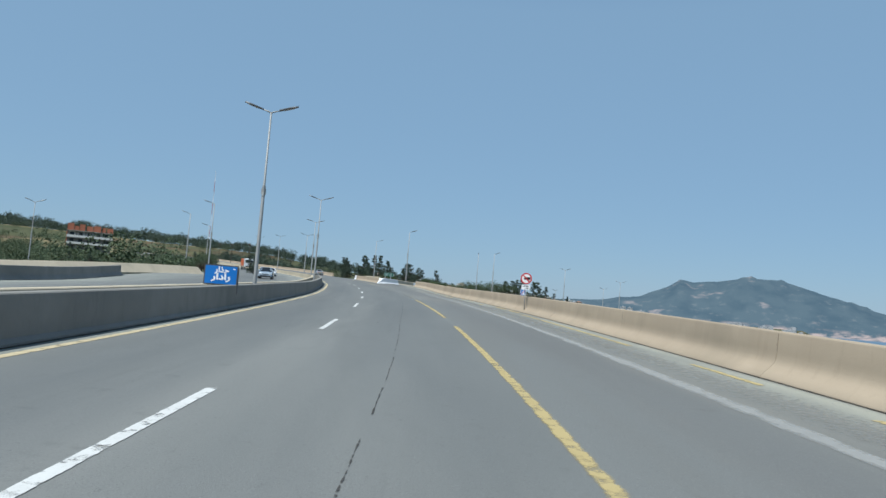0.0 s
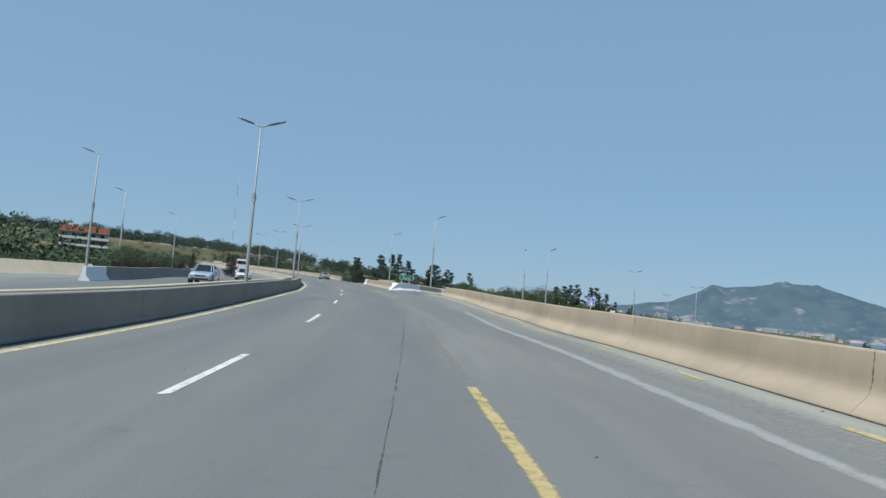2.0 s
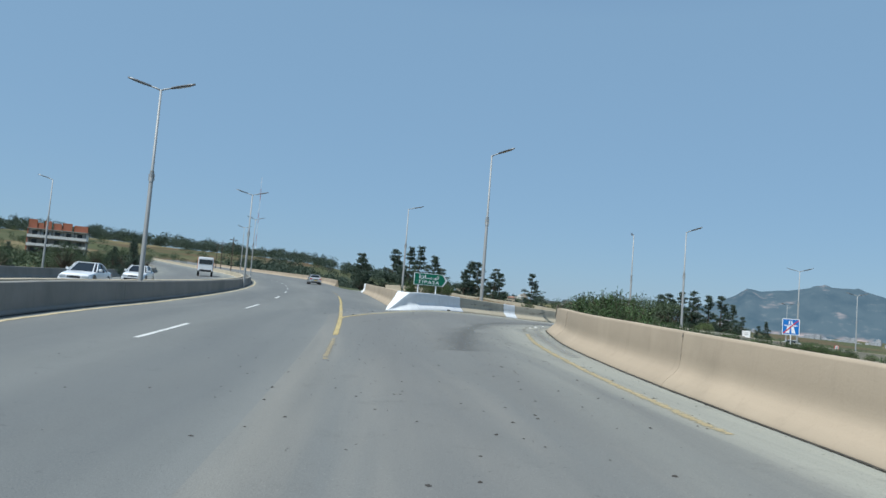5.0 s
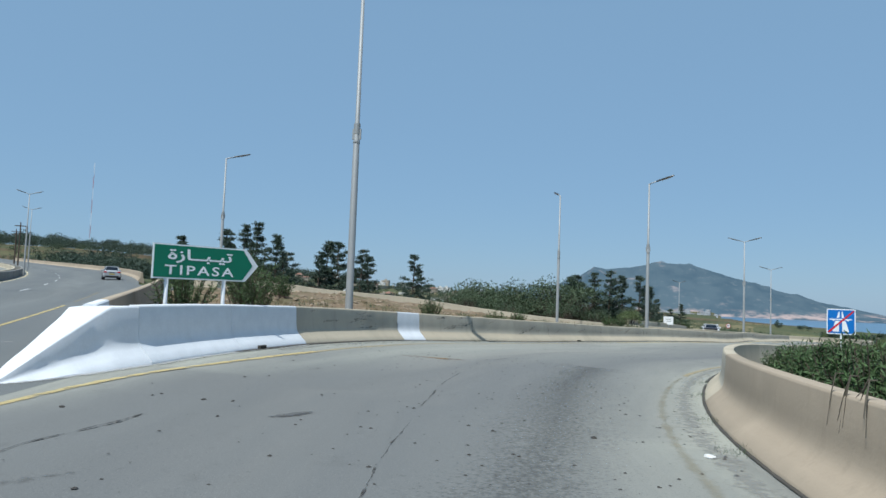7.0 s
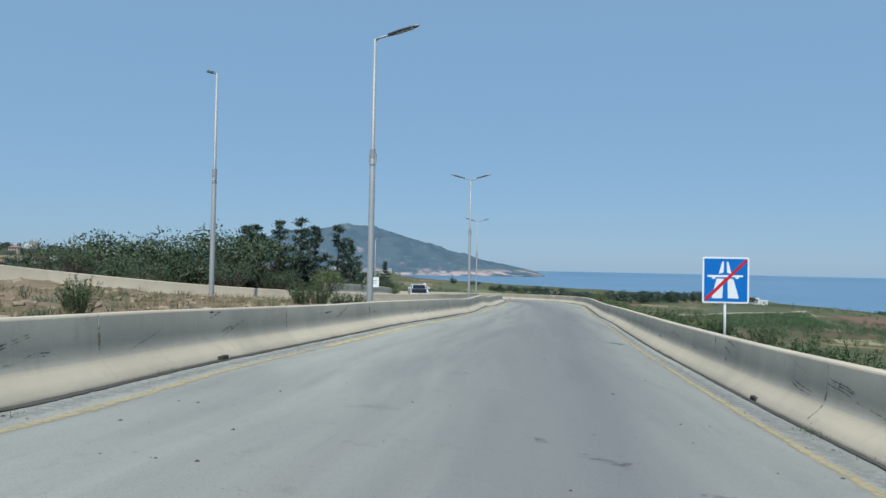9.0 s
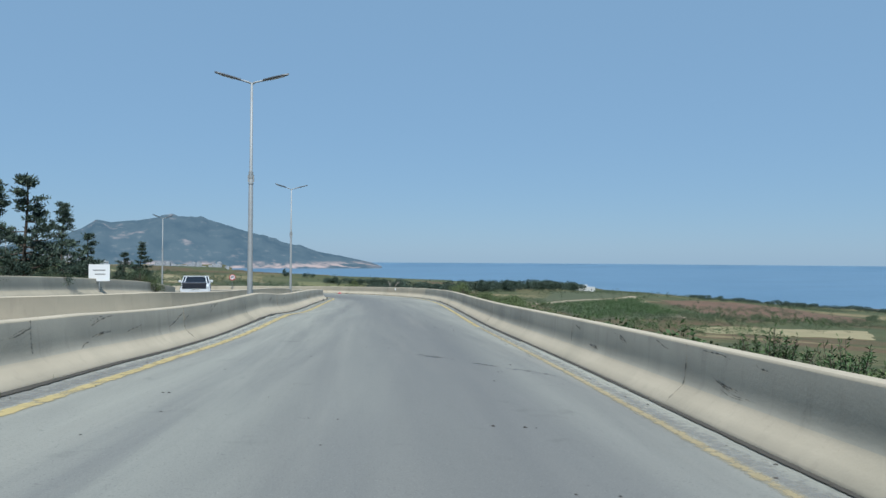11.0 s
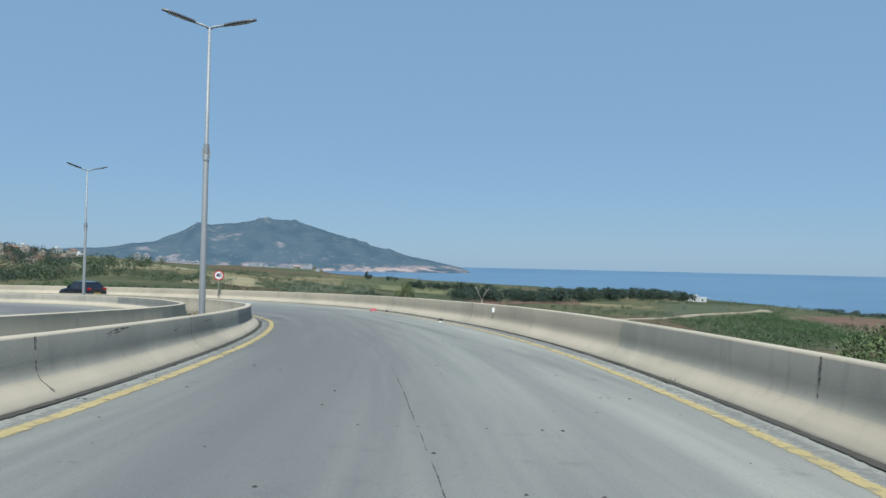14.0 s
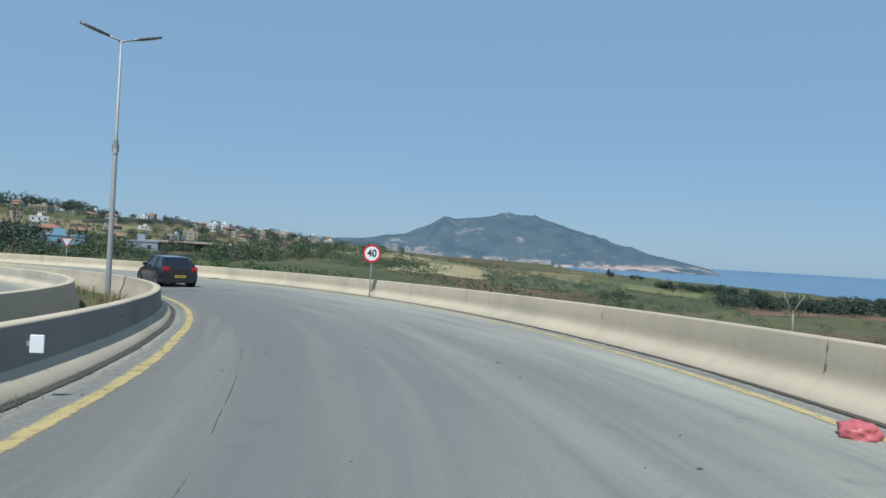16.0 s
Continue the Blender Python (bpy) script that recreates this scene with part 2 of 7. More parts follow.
def box(bm, x0, x1, y0, y1, z0, z1, bevel=0.0):
    geo = bmesh.ops.create_cube(bm, size=1.0)
    bmesh.ops.scale(bm, verts=geo["verts"], vec=(x1 - x0, y1 - y0, z1 - z0))
    bmesh.ops.translate(bm, verts=geo["verts"], vec=((x0 + x1) / 2, (y0 + y1) / 2, (z0 + z1) / 2))
    if bevel:
        edges = list({e for v in geo["verts"] for e in v.link_edges})
        bmesh.ops.bevel(bm, geom=edges, offset=bevel, segments=2, affect="EDGES", profile=0.5)
    return bm


def tube(bm, points, radii, sides=10, cap=True):
    """A round bar through points, with a radius at each."""
    rings = []
    pts = [Vector(p) for p in points]
    for i, p in enumerate(pts):
        d = (pts[min(i + 1, len(pts) - 1)] - pts[max(i - 1, 0)]).normalized()
        a = d.orthogonal().normalized() if abs(d.z) > 0.99 else d.cross(Vector((0, 0, 1))).normalized()
        b = d.cross(a)
        rings.append([bm.verts.new(p + float(radii[i]) * (math.cos(w) * a + math.sin(w) * b)) for w in [2 * math.pi * k / sides for k in range(sides)]])
    for r0, r1 in zip(rings, rings[1:]):
        for k in range(sides):
            bm.faces.new((r0[k], r0[(k + 1) % sides], r1[(k + 1) % sides], r1[k]))
    if cap:
        bm.faces.new(rings[0][::-1])
        bm.faces.new(rings[-1])
    return bm


def slab(bm, outline, y0, y1):
    """An outline in x, z given a thickness from y0 to y1."""
    f = [bm.verts.new((x, y0, z)) for x, z in outline]
    b = [bm.verts.new((x, y1, z)) for x, z in outline]
    bm.faces.new(f)
    bm.faces.new(b[::-1])
    for i in range(len(f)):
        j = (i + 1) % len(f)
        bm.faces.new((f[j], f[i], b[i], b[j]))
    return bm


# ---- road alignment ----
def spline(ctrl, step=1.0):
    """Catmull-Rom through the rows of ctrl, resampled at even steps."""
    c = np.array(ctrl, float)
    c = np.vstack([2 * c[0] - c[1], c, 2 * c[-1] - c[-2]])
    out = []
    for i in range(1, len(c) - 2):
        n = max(2, int(np.linalg.norm(c[i + 1, :2] - c[i, :2]) / 0.25))
        u = np.arange(n)[:, None] / n
        a, b, d, e = c[i - 1], c[i], c[i + 1], c[i + 2]
        out.append(0.5 * (2 * b + (d - a) * u + (2 * a - 5 * b + 4 * d - e) * u**2 + (3 * b - a - 3 * d + e) * u**3))
    pts = np.vstack(out + [c[-2][None]])
    s = np.r_[0, np.cumsum(np.linalg.norm(np.diff(pts[:, :2], axis=0), axis=1))]
    t = np.linspace(0, s[-1], max(2, int(s[-1] / step) + 1))
    return np.stack([np.interp(t, s, pts[:, k]) for k in range(pts.shape[1])], 1)


def normals(line):
    d = np.gradient(line[:, :2], axis=0)
    d /= np.linalg.norm(d, axis=1, keepdims=True)
    return np.stack([d[:, 1], -d[:, 0]], 1)          # to the right of travel


def offset(line, o):
    out = line.copy()
    out[:, :2] += normals(line) * (np.asarray(o)[:, None] if np.ndim(o) else o)
    return out


MEDIAN0, HEAD0, CURVE = np.array([-26.6, 40.8]), 26.0, 0.105      # degrees to the left of +y, degrees a metre


def main_line(s0, s1, o=0.0, step=1.0):
    """A line along the motorway, o metres to the right of the foot of our median barrier."""
    s = np.arange(-130, 480, 0.5)
    h = np.radians(HEAD0 + CURVE * np.clip(s, -130, 260))
    xy = np.cumsum(np.stack([-np.sin(h), np.cos(h)], 1) * 0.5, 0)
    xy += MEDIAN0 - xy[260]
    right = np.stack([np.cos(h), np.sin(h)], 1)
    want = np.arange(s0, s1 + 0.01, step)
    oo = np.interp(want, *zip(*o)) if isinstance(o, (list, tuple)) else o
    p = np.stack([np.interp(want, s, xy[:, k]) for k in (0, 1)], 1)
    n = np.stack([np.interp(want, s, right[:, k]) for k in (0, 1)], 1)
    return p + n * (oo[:, None] if np.ndim(oo) else oo)


# height and cross-fall (rise to the right) along the two roads
RISE_MAIN = [(19.0, -50.5, -3.2, 0.029), (6.0, -20.0, -2.65, 0.029), (-6.3, 9.5, -2.08, 0.029), (-13.2, 25.7, -1.78, 0.030), (-20.2, 41.3, -1.49, 0.030),
             (-27.2, 56.6, -1.21, 0.031), (-34.1, 70.6, -0.88, 0.022), (-40.2, 83.0, -0.54, 0.027), (-47.6, 96.0, -0.26, 0.04)]
ext = main_line(76, 420, 7.0, 30.0)
RISE_MAIN += [(x, y, 0.02 + 0.55 * i + 0.06 * i * i * 0.5, 0.03) for i, (x, y) in enumerate(ext)]
RISE_RAMP = [(-48.8, 103.7, 0.04, -0.012), (-50.1, 113.1, -0.01, -0.04), (-49.2, 122.9, -0.26, -0.036), (-46.5, 132.8, -0.64, -0.043),
             (-42.3, 143.1, -1.01, -0.046), (-37.7, 154.4, -1.44, -0.044), (-33.0, 167.1, -1.91, -0.040), (-28.6, 180.7, -2.30, -0.030),
             (-25.4, 195.0, -2.83, -0.012), (-24.8, 209.9, -3.41, 0.0)]
LOOP_C, LOOP_R = (-79.7, 206.7), 55.0
RISE_RAMP += [(LOOP_C[0] + LOOP_R * math.cos(radians(a)), LOOP_C[1] + LOOP_R * math.sin(radians(a)), -3.41 - dz, 0.0)
              for a, dz in ((18, 0.52), (33, 0.98), (48, 1.35), (65, 1.6), (85, 1.75), (110, 1.8), (140, 1.8))]
LM, LR = spline(RISE_MAIN, 2.0), spline(RISE_RAMP, 1.0)


def near(line, xy):
    """Height of the road plane beside the nearest point of a line, and the distance from it."""
    n = normals(line)
    z, dist = np.empty(len(xy)), np.empty(len(xy))
    for a in range(0, len(xy), 4000):
        q = xy[a:a + 4000]
        d2 = ((q[:, None] - line[None, :, :2]) ** 2).sum(-1)
        i = d2.argmin(1)
        off = ((q - line[i, :2]) * n[i]).sum(1)
        along = (q - line[i, :2])[:, 0] * -n[i][:, 1] + (q - line[i, :2])[:, 1] * n[i][:, 0]
        grade = np.gradient(line[:, 2])[i] / np.maximum(np.linalg.norm(np.gradient(line[:, :2], axis=0), axis=1)[i], 1e-3)
        z[a:a + 4000] = line[i, 2] + line[i, 3] * np.clip(off, -22, 12) + grade * np.clip(along, -3, 3)
        dist[a:a + 4000] = np.sqrt(d2.min(1))
    return z, dist


# the near barrier of the joining slip road, from the loop up to the motorway
JOIN = spline([(-39.9, 168.8, -1.60, 0), (-41.4, 164.6, -1.44, 0), (-44.2, 161.2, -1.42, 0), (-47.2, 158.5, -1.35, 0), (-50.5, 156.3, -1.15, 0), (-54.3, 154.4, -0.85, 0), (-58.5, 152.6, -0.40, 0), (-62.5, 150.7, 0.10, 0),
               (-66.0, 148.7, 0.35, 0), (-70.3, 146.0, 0.65, 0), (-77.0, 142.6, 1.45, 0)], 1.0)
LJ = offset(JOIN, 3.9)


def road_z(xy):
    xy = np.asarray(xy, float).reshape(-1, 2)
    zm, dm = near(LM, xy)
    zr, dr = near(LR, xy)
    w = 1 / (1 + (np.maximum(dm, 0.1) / np.maximum(dr, 0.1)) ** 4)
    zj, dj = near(LJ, xy)
    wj = np.clip((11 - dj) / 5, 0, 1) * np.clip((169 - xy[:, 1]) / 4, 0, 1) * np.clip((dm - 8) / 6, 0, 1)
    return (w * zm + (1 - w) * zr) * (1 - wj) + zj * wj


def rz(x, y):
    return float(road_z([(x, y)])[0])


def ribbon(name, left, right, across, material, lift=0.0, label="", category="road", parent=None, edge=(0.34, 0.34), tracks=((0.5, 0.3),), base=None):
    """A sheet of road surface between two lines."""
    n = min(len(left), len(right))
    rows = [left[:n, :2] * (1 - u) + right[:n, :2] * u for u in np.linspace(0, 1, across + 1)]
    xy = np.stack(rows, 1).reshape(-1, 2)
    z = road_z(xy) + lift
    m = across + 1
    faces = [(i * m + j, i * m + j + 1, (i + 1) * m + j + 1, (i + 1) * m + j) for i in range(n - 1) for j in range(across)]
    ob = mesh_object(name, np.c_[xy, z], faces, material, parent, smooth=True)
    u = np.tile(np.linspace(0, 1, m), n)
    edge = [np.where(np.asarray(e) < 0.02, 1e-6, e) for e in edge]
    u = np.clip(u, 1e-3, 1 - 1e-3)
    at = ob.data.attributes.new("dust", "FLOAT", "POINT")
    at.data.foreach_set("value", np.clip(np.maximum(1 - u.reshape(n, m) / np.reshape(edge[0], (-1, 1)), 1 - (1 - u.reshape(n, m)) / np.reshape(edge[1], (-1, 1))), 0, 1).ravel() ** 1.3)
    way = np.zeros((n, m, 3))
    mid = (left[:n, :2] + right[:n, :2]) / 2
    way[:, :, 1] = 0.1 * np.r_[0, np.cumsum(np.linalg.norm(np.diff(mid, axis=0), axis=1))][:, None]
    way[:, :, 0] = np.linalg.norm(right[:n, :2] - left[:n, :2], axis=1)[:, None] * np.linspace(0, 1, m)[None] + (31.0 * len(bpy.data.meshes) % 97 if base is None else base)
    ob.data.attributes.new("way", "FLOAT_VECTOR", "POINT").data.foreach_set("vector", way.ravel())
    at = ob.data.attributes.new("track", "FLOAT", "POINT")
    at.data.foreach_set("value", np.clip(sum(np.clip(1 - np.abs(u - c) / w, 0, 1) ** 0.7 for c, w in tracks), 0, 1))
    return ob if parent else tagged(ob, label, category, kind="structure")


def resample(line, n):
    s = np.r_[0, np.cumsum(np.linalg.norm(np.diff(line[:, :2], axis=0), axis=1))]
    t = np.linspace(0, s[-1], n)
    return np.stack([np.interp(t, s, line[:, k]) for k in range(line.shape[1])], 1)


WALL_RIGHT = np.vstack([main_line(-120, 20, 11.15, 2.0), spline([(-25.0, 61.8), (-28.6, 69.0), (-33.0, 77.4), (-38.2, 87.2), (-43.2, 95.9), (-45.4, 100.6), (-46.9, 105.0),
    (-47.6, 109.2), (-47.75, 112.6), (-47.45, 116.2), (-46.9, 119.6), (-45.9, 123.6), (-44.6, 127.7), (-43.2, 131.6), (-39.9, 141.2), (-35.4, 153.0), (-31.2, 164.1),
    (-28.7, 170.5), (-26.2, 177.4), (-23.7, 184.5), (-21.5, 192.7), (-20.5, 199.2), (-20.1, 205.0), (-20.2, 211.0), (-20.6, 217.6), (-21.6, 223.5), (-23.6, 230.0),
    (-26.6, 237.0), (-31.2, 244.5), (-37.4, 251.8), (-45.0, 257.8), (-54.0, 262.4), (-66.0, 265.6), (-80.0, 266.0), (-100.0, 262.0)], 1.0)])
WALL_RIGHT = spline(WALL_RIGHT[::6], 1.0)
WALL_RIGHT = offset(WALL_RIGHT, np.interp(WALL_RIGHT[:, 1], [92, 99, 104, 122, 130, 143, 152, 162, 171, 178, 186, 199, 208, 218], [0, 0.08, 0.13, 0.07, 0.12, 0.17, 0.13, 0.0, -0.07, -0.06, 0.0, -0.15, -0.15, 0.0]))
WALL_LEFT = spline([(-55.12, 112.4), (-55.05, 116.0), (-55.0, 118.0), (-54.6, 122.2), (-53.4, 125.6), (-51.6, 129.4), (-50.7, 131.8), (-48.9, 136.7),
    (-46.6, 142.7), (-43.4, 150.2), (-40.0, 159.8), (-36.8, 168.9), (-35.1, 173.4), (-32.3, 181.2), (-30.2, 187.6), (-28.8, 193.8), (-27.9, 199.5), (-27.55, 204.5),
    (-27.8, 209.8), (-28.4, 215.3), (-29.7, 220.9), (-31.5, 226.0), (-34.3, 231.8), (-38.2, 237.7), (-43.6, 243.5), (-50.4, 248.6), (-58.0, 252.4), (-68.0, 255.0), (-80.0, 255.6)], 1.0)
WALL_LEFT = offset(WALL_LEFT, np.interp(WALL_LEFT[:, 1], [118, 124.5, 127.5, 133, 140, 149, 158, 166, 171, 176, 183, 192, 201, 204, 207.5, 210, 212, 215, 222, 228], [0, 0.25, 0.0, -0.28, -0.12, -0.2, 0.0, 0.12, 0.06, -0.06, -0.14, -0.08, 0.0, 0.08, 0.25, 0.19, 0.08, -0.06, -0.1, 0.0]))
MEDIAN = main_line(-120, 400, 0.0, 1.0)
WALL_FORK = spline([(-56.35, 112.0), (-62.7, 121.6), (-69.4, 131.5), (-77.6, 143.4)], 1.0)          # right edge of the motorway past the fork
EDGE_FORK = np.vstack([main_line(-120, 68, 7.0), spline([main_line(69, 69.5, 7.0)[0], (-54.75, 106.6), (-55.0, 109.6), (-55.6, 112.4)], 0.5)[:, :2]])

# ---- roads ----
right_edge = np.vstack([EDGE_FORK, WALL_FORK[:, :2], main_line(128, 400, [(128, 10.5), (200, 14), (400, 14)])])
ribbon("road", resample(main_line(-120, 400, -0.1), 560), resample(right_edge, 560), 10, ASPHALT, 0.0, "weathered grey asphalt motorway carriageway with patched seams", edge=(0.06, 0.01), tracks=((0.22, 0.12), (0.36, 0.1), (0.72, 0.12), (0.88, 0.1)), base=0.0)
ribbon("road", main_line(-120, 400, -17.0), main_line(-120, 400, -1.2), 10, ASPHALT, 0.0, "weathered grey asphalt carriageway of the oncoming traffic")
left = np.vstack([EDGE_FORK[::2], WALL_LEFT[:, :2]])
cut_r = int(np.argmin(np.abs(WALL_RIGHT[:, 1] - 110.5) + np.abs(WALL_RIGHT[:, 0] + 47.6)))
edge_l = np.vstack([resample(EDGE_FORK, 230), resample(np.vstack([EDGE_FORK[-1:], WALL_LEFT[:, :2]]), 300)[1:]])
edge_r = np.vstack([resample(offset(WALL_RIGHT, 0.1)[:cut_r + 1], 230), resample(offset(WALL_RIGHT, 0.1)[cut_r:], 300)[1:]])
way_on = np.arange(len(edge_l))
ribbon("road", edge_l, edge_r, 10, ASPHALT_SLIP, 0.0, "worn grey asphalt exit lane and slip road between concrete barriers",
       edge=(np.interp(way_on, [222, 245, 300, 345, 372], [0.01, 0.75, 0.70, 0.42, 0.10]), np.interp(way_on, [190, 240, 305, 338, 450], [0.5, 0.30, 0.30, 0.72, 0.8])), tracks=((0.32, 0.28), (0.66, 0.30)), base=7.1)
LANE_NEAR = offset(WALL_LEFT, -2.9)[::-1][:, :2]
LANE_NEAR = np.vstack([LANE_NEAR[LANE_NEAR[:, 1] > 166.5], JOIN[JOIN[:, 1] < 164.8][:, :2]])
LANE_NEAR = spline(LANE_NEAR[::3], 1.0)
LANE_FAR = offset(LANE_NEAR, 7.8)
mouth = [np.vstack([q, q[-1:] + (q[-1:] - q[-5:-4]) * 2.2]) for q in (LANE_NEAR, LANE_FAR)]
ribbon("road", mouth[0], mouth[1], 6, ASPHALT_SLIP, -0.012, "pale worn asphalt lane of the joining slip road")

# ---- terrain ----
HILL_AT = [-180, -140, -90, -60, -52, -40, -30, -20, -10, 0, 10, 20, 30, 40, 60, 120, 180]
HILL_Z = [10, -5, -34, -42, -39, -29, -24, -19, -15, -10, 0, 7.5, 13, 24, 28, 30, 10]
ONRAMP = offset(LANE_NEAR, 3.9)[::2]


def terrain_z(xy):
    dx, dy = xy[:, 0] + 40, xy[:, 1] - 140
    r, th = np.hypot(dx, dy), np.degrees(np.arctan2(-dx, dy))
    far = np.interp(th, HILL_AT, HILL_Z)
    start = np.interp(th, [0, 10, 32, 44], [70, 250, 250, 70])
    low = -4.5 - np.interp(th, [2, 10, 34, 44], [0, 3.5, 3.5, 0]) * np.clip((r - 90) / 110, 0, 1)
    u = np.clip((r - start) / (630 - start), 0, 1)
    z = low + (far - low) * u * u * (3 - 2 * u)
    # towards the sea the fields fall away from the road
    fall = np.interp(th, [-125, -95, -16, -3], [0, 1, 1, 0])
    z = z * (1 - fall) + fall * np.interp(r, [0, 45, 120, 250, 400, 650, 900], [-4.5, -6.0, -10.5, -16.0, -20.0, -26.0, -30.0]) * (1 + (far / -26.0 - 1) * np.clip(r / 650, 0, 1))
    z += np.array([2.5 * noise.noise((x / 160, y / 160, 3)) + 0.5 * noise.noise((x / 30, y / 30, 7)) for x, y in xy]) * np.clip((r - 60) / 200, 0, 1)
    # the shore
    q = (xy[:, 0] + 30) * 0.60 + (xy[:, 1] - 150) * 0.80
    q += 40 * np.sin(th / 9)
    v = (xy[:, 0] + 30) * 0.966 - (xy[:, 1] - 170) * 0.26
    v += np.array([50 * noise.noise((x / 220, y / 220, 9)) for x, y in xy])
    shore = np.clip(np.minimum((q - 690) / 60, (-7.0 - th) / 2.0 + 0.02 * v / 50), 0, 1) * (np.abs(th) < 150)
    z = np.where(r > 500, z * (1 - shore) + -70 * shore, z)
    # land beyond sinks to the coastal plain at the foot of the mountain
    w = np.clip((r - 900) / 1500, 0, 1)
    plain_z = -40.0
    return z * (1 - w) + np.minimum(z, np.where(shore > 0, -70, plain_z)) * w


def ground_z(xy):
    xy = np.asarray(xy, float).reshape(-1, 2)
    t = terrain_z(xy)
    best = np.full(len(xy), 1e9)
    for line, half in ((main_line(-120, 400, 5.0, 3.0), 7.5), (main_line(-120, 400, -9.5, 3.0), 9.0), (main_line(-120, 60, -22, 3.0), 8.0), (LR[::2], 4.6), (ONRAMP, 4.5)):
        for a in range(0, len(xy), 4000):
            d = np.sqrt(((xy[a:a + 4000, None] - line[None, :, :2]) ** 2).sum(-1)).min(1) - half
            best[a:a + 4000] = np.minimum(best[a:a + 4000], d)
    close = best < 120
    zr = np.full(len(xy), 0.0)
    zr[close] = road_z(xy[close])
    dd = np.maximum(best - 1.5, 0)
    return np.where(close, np.clip(t, zr - 0.22 - 0.30 * dd, zr - 0.22 + 0.22 * dd), t)


def make_ground_material():
    k = Mat("ground", (0.13, 0.115, 0.06), 0.95, spec=0.1)
    k.mix((0.068, 0.076, 0.042), k.ramp(k.noise(0.02, 5, dist=0.5), 0.45, 0.55))
    # fields: ploughed, straw, green crop
    k.mix((0.135, 0.085, 0.055), k.ramp(k.cells(0.014), 0.69, 0.70), 0.9)
    k.mix((0.27, 0.215, 0.12), k.ramp(k.cells(0.014, "Green"), 0.66, 0.67), 0.85)
    k.mix((0.085, 0.098, 0.052), k.ramp(k.cells(0.020, "Blue"), 0.70, 0.71), 0.8)
    k.mix((0.07, 0.078, 0.038), k.ramp(k.noise(0.09, 5, dist=0.5), 0.46, 0.62), 0.8)
    k.mix((0.058, 0.066, 0.036), k.ramp(k.noise(0.5, 5), 0.52, 0.68), 0.6)
    k.mix((0.25, 0.20, 0.13), k.ramp(k.noise(2.0, 5), 0.6, 0.75), 0.6)
    rows = k.t.nodes.new("ShaderNodeTexWave")            # crop rows
    rows.inputs["Scale"].default_value, rows.inputs["Distortion"].default_value, rows.inputs["Detail Scale"].default_value = 0.10, 2.5, 0.3
    k.t.links.new(k.coord, rows.inputs["Vector"])
    k.mix((0.055, 0.072, 0.03), k.ramp(rows.outputs["Fac"], 0.55, 0.9), 0.45)
    k.relief(k.noise(1.5, 5), 0.5, 0.15)
    return k.done()


GROUND = make_ground_material()
rings = np.r_[np.arange(0, 240, 4.0), 240 * (4950 / 240) ** np.linspace(0, 1, 70)]
turns = np.linspace(0, 2 * math.pi, 361)[:-1]
gxy = np.stack([(-37 + rings[:, None] * np.sin(turns)).ravel(), (156 + rings[:, None] * np.cos(turns)).ravel()], 1)
gz = ground_z(gxy)
na = len(turns)
faces = [(i * na + j, i * na + (j + 1) % na, (i + 1) * na + (j + 1) % na, (i + 1) * na + j) for i in range(1, len(rings) - 1) for j in range(na)]
faces += [(0, na + j + 0, na + (j + 1) % na) for j in range(na)]
tagged(mesh_object("ground", np.c_[gxy, gz], faces, GROUND, smooth=True), "rolling farmland with dry grass, green crops and ploughed red earth", "ground", kind="structure")

k = Mat("sea", (0.085, 0.165, 0.25), 0.28, spec=0.5)
k.mix((0.058, 0.128, 0.205), k.ramp(k.noise(0.0022, 6, (1, 2.2, 1), dist=0.6), 0.42, 0.60))
k.mix((0.11, 0.195, 0.28), k.ramp(k.noise(0.006, 5, (1, 3, 1), dist=0.8), 0.58, 0.70), 0.7)
k.relief(k.noise(0.05, 6, (1, 2.0, 1)), 0.3, 1.5)
SEA = k.done()
sr = np.r_[300 * (4300 / 300) ** np.linspace(0, 1, 30), np.linspace(4350, 4980, 14)]
sz = -59 + 26 * np.clip((sr - 4250) / 730, 0, 1) ** 1.5
st = np.linspace(-math.pi, math.pi, 181)[:-1]
sv = np.stack([(-40 + sr[:, None] * np.sin(st)).ravel(), (140 + sr[:, None] * np.cos(st)).ravel(), np.repeat(sz, len(st))], 1)
ns = len(st)
tagged(mesh_object("water", sv, [(i * ns + j, i * ns + (j + 1) % ns, (i + 1) * ns + (j + 1) % ns, (i + 1) * ns + j) for i in range(len(sr) - 1) for j in range(ns)], SEA, smooth=True),
       "deep blue calm sea reaching the horizon", "sea", kind="structure")

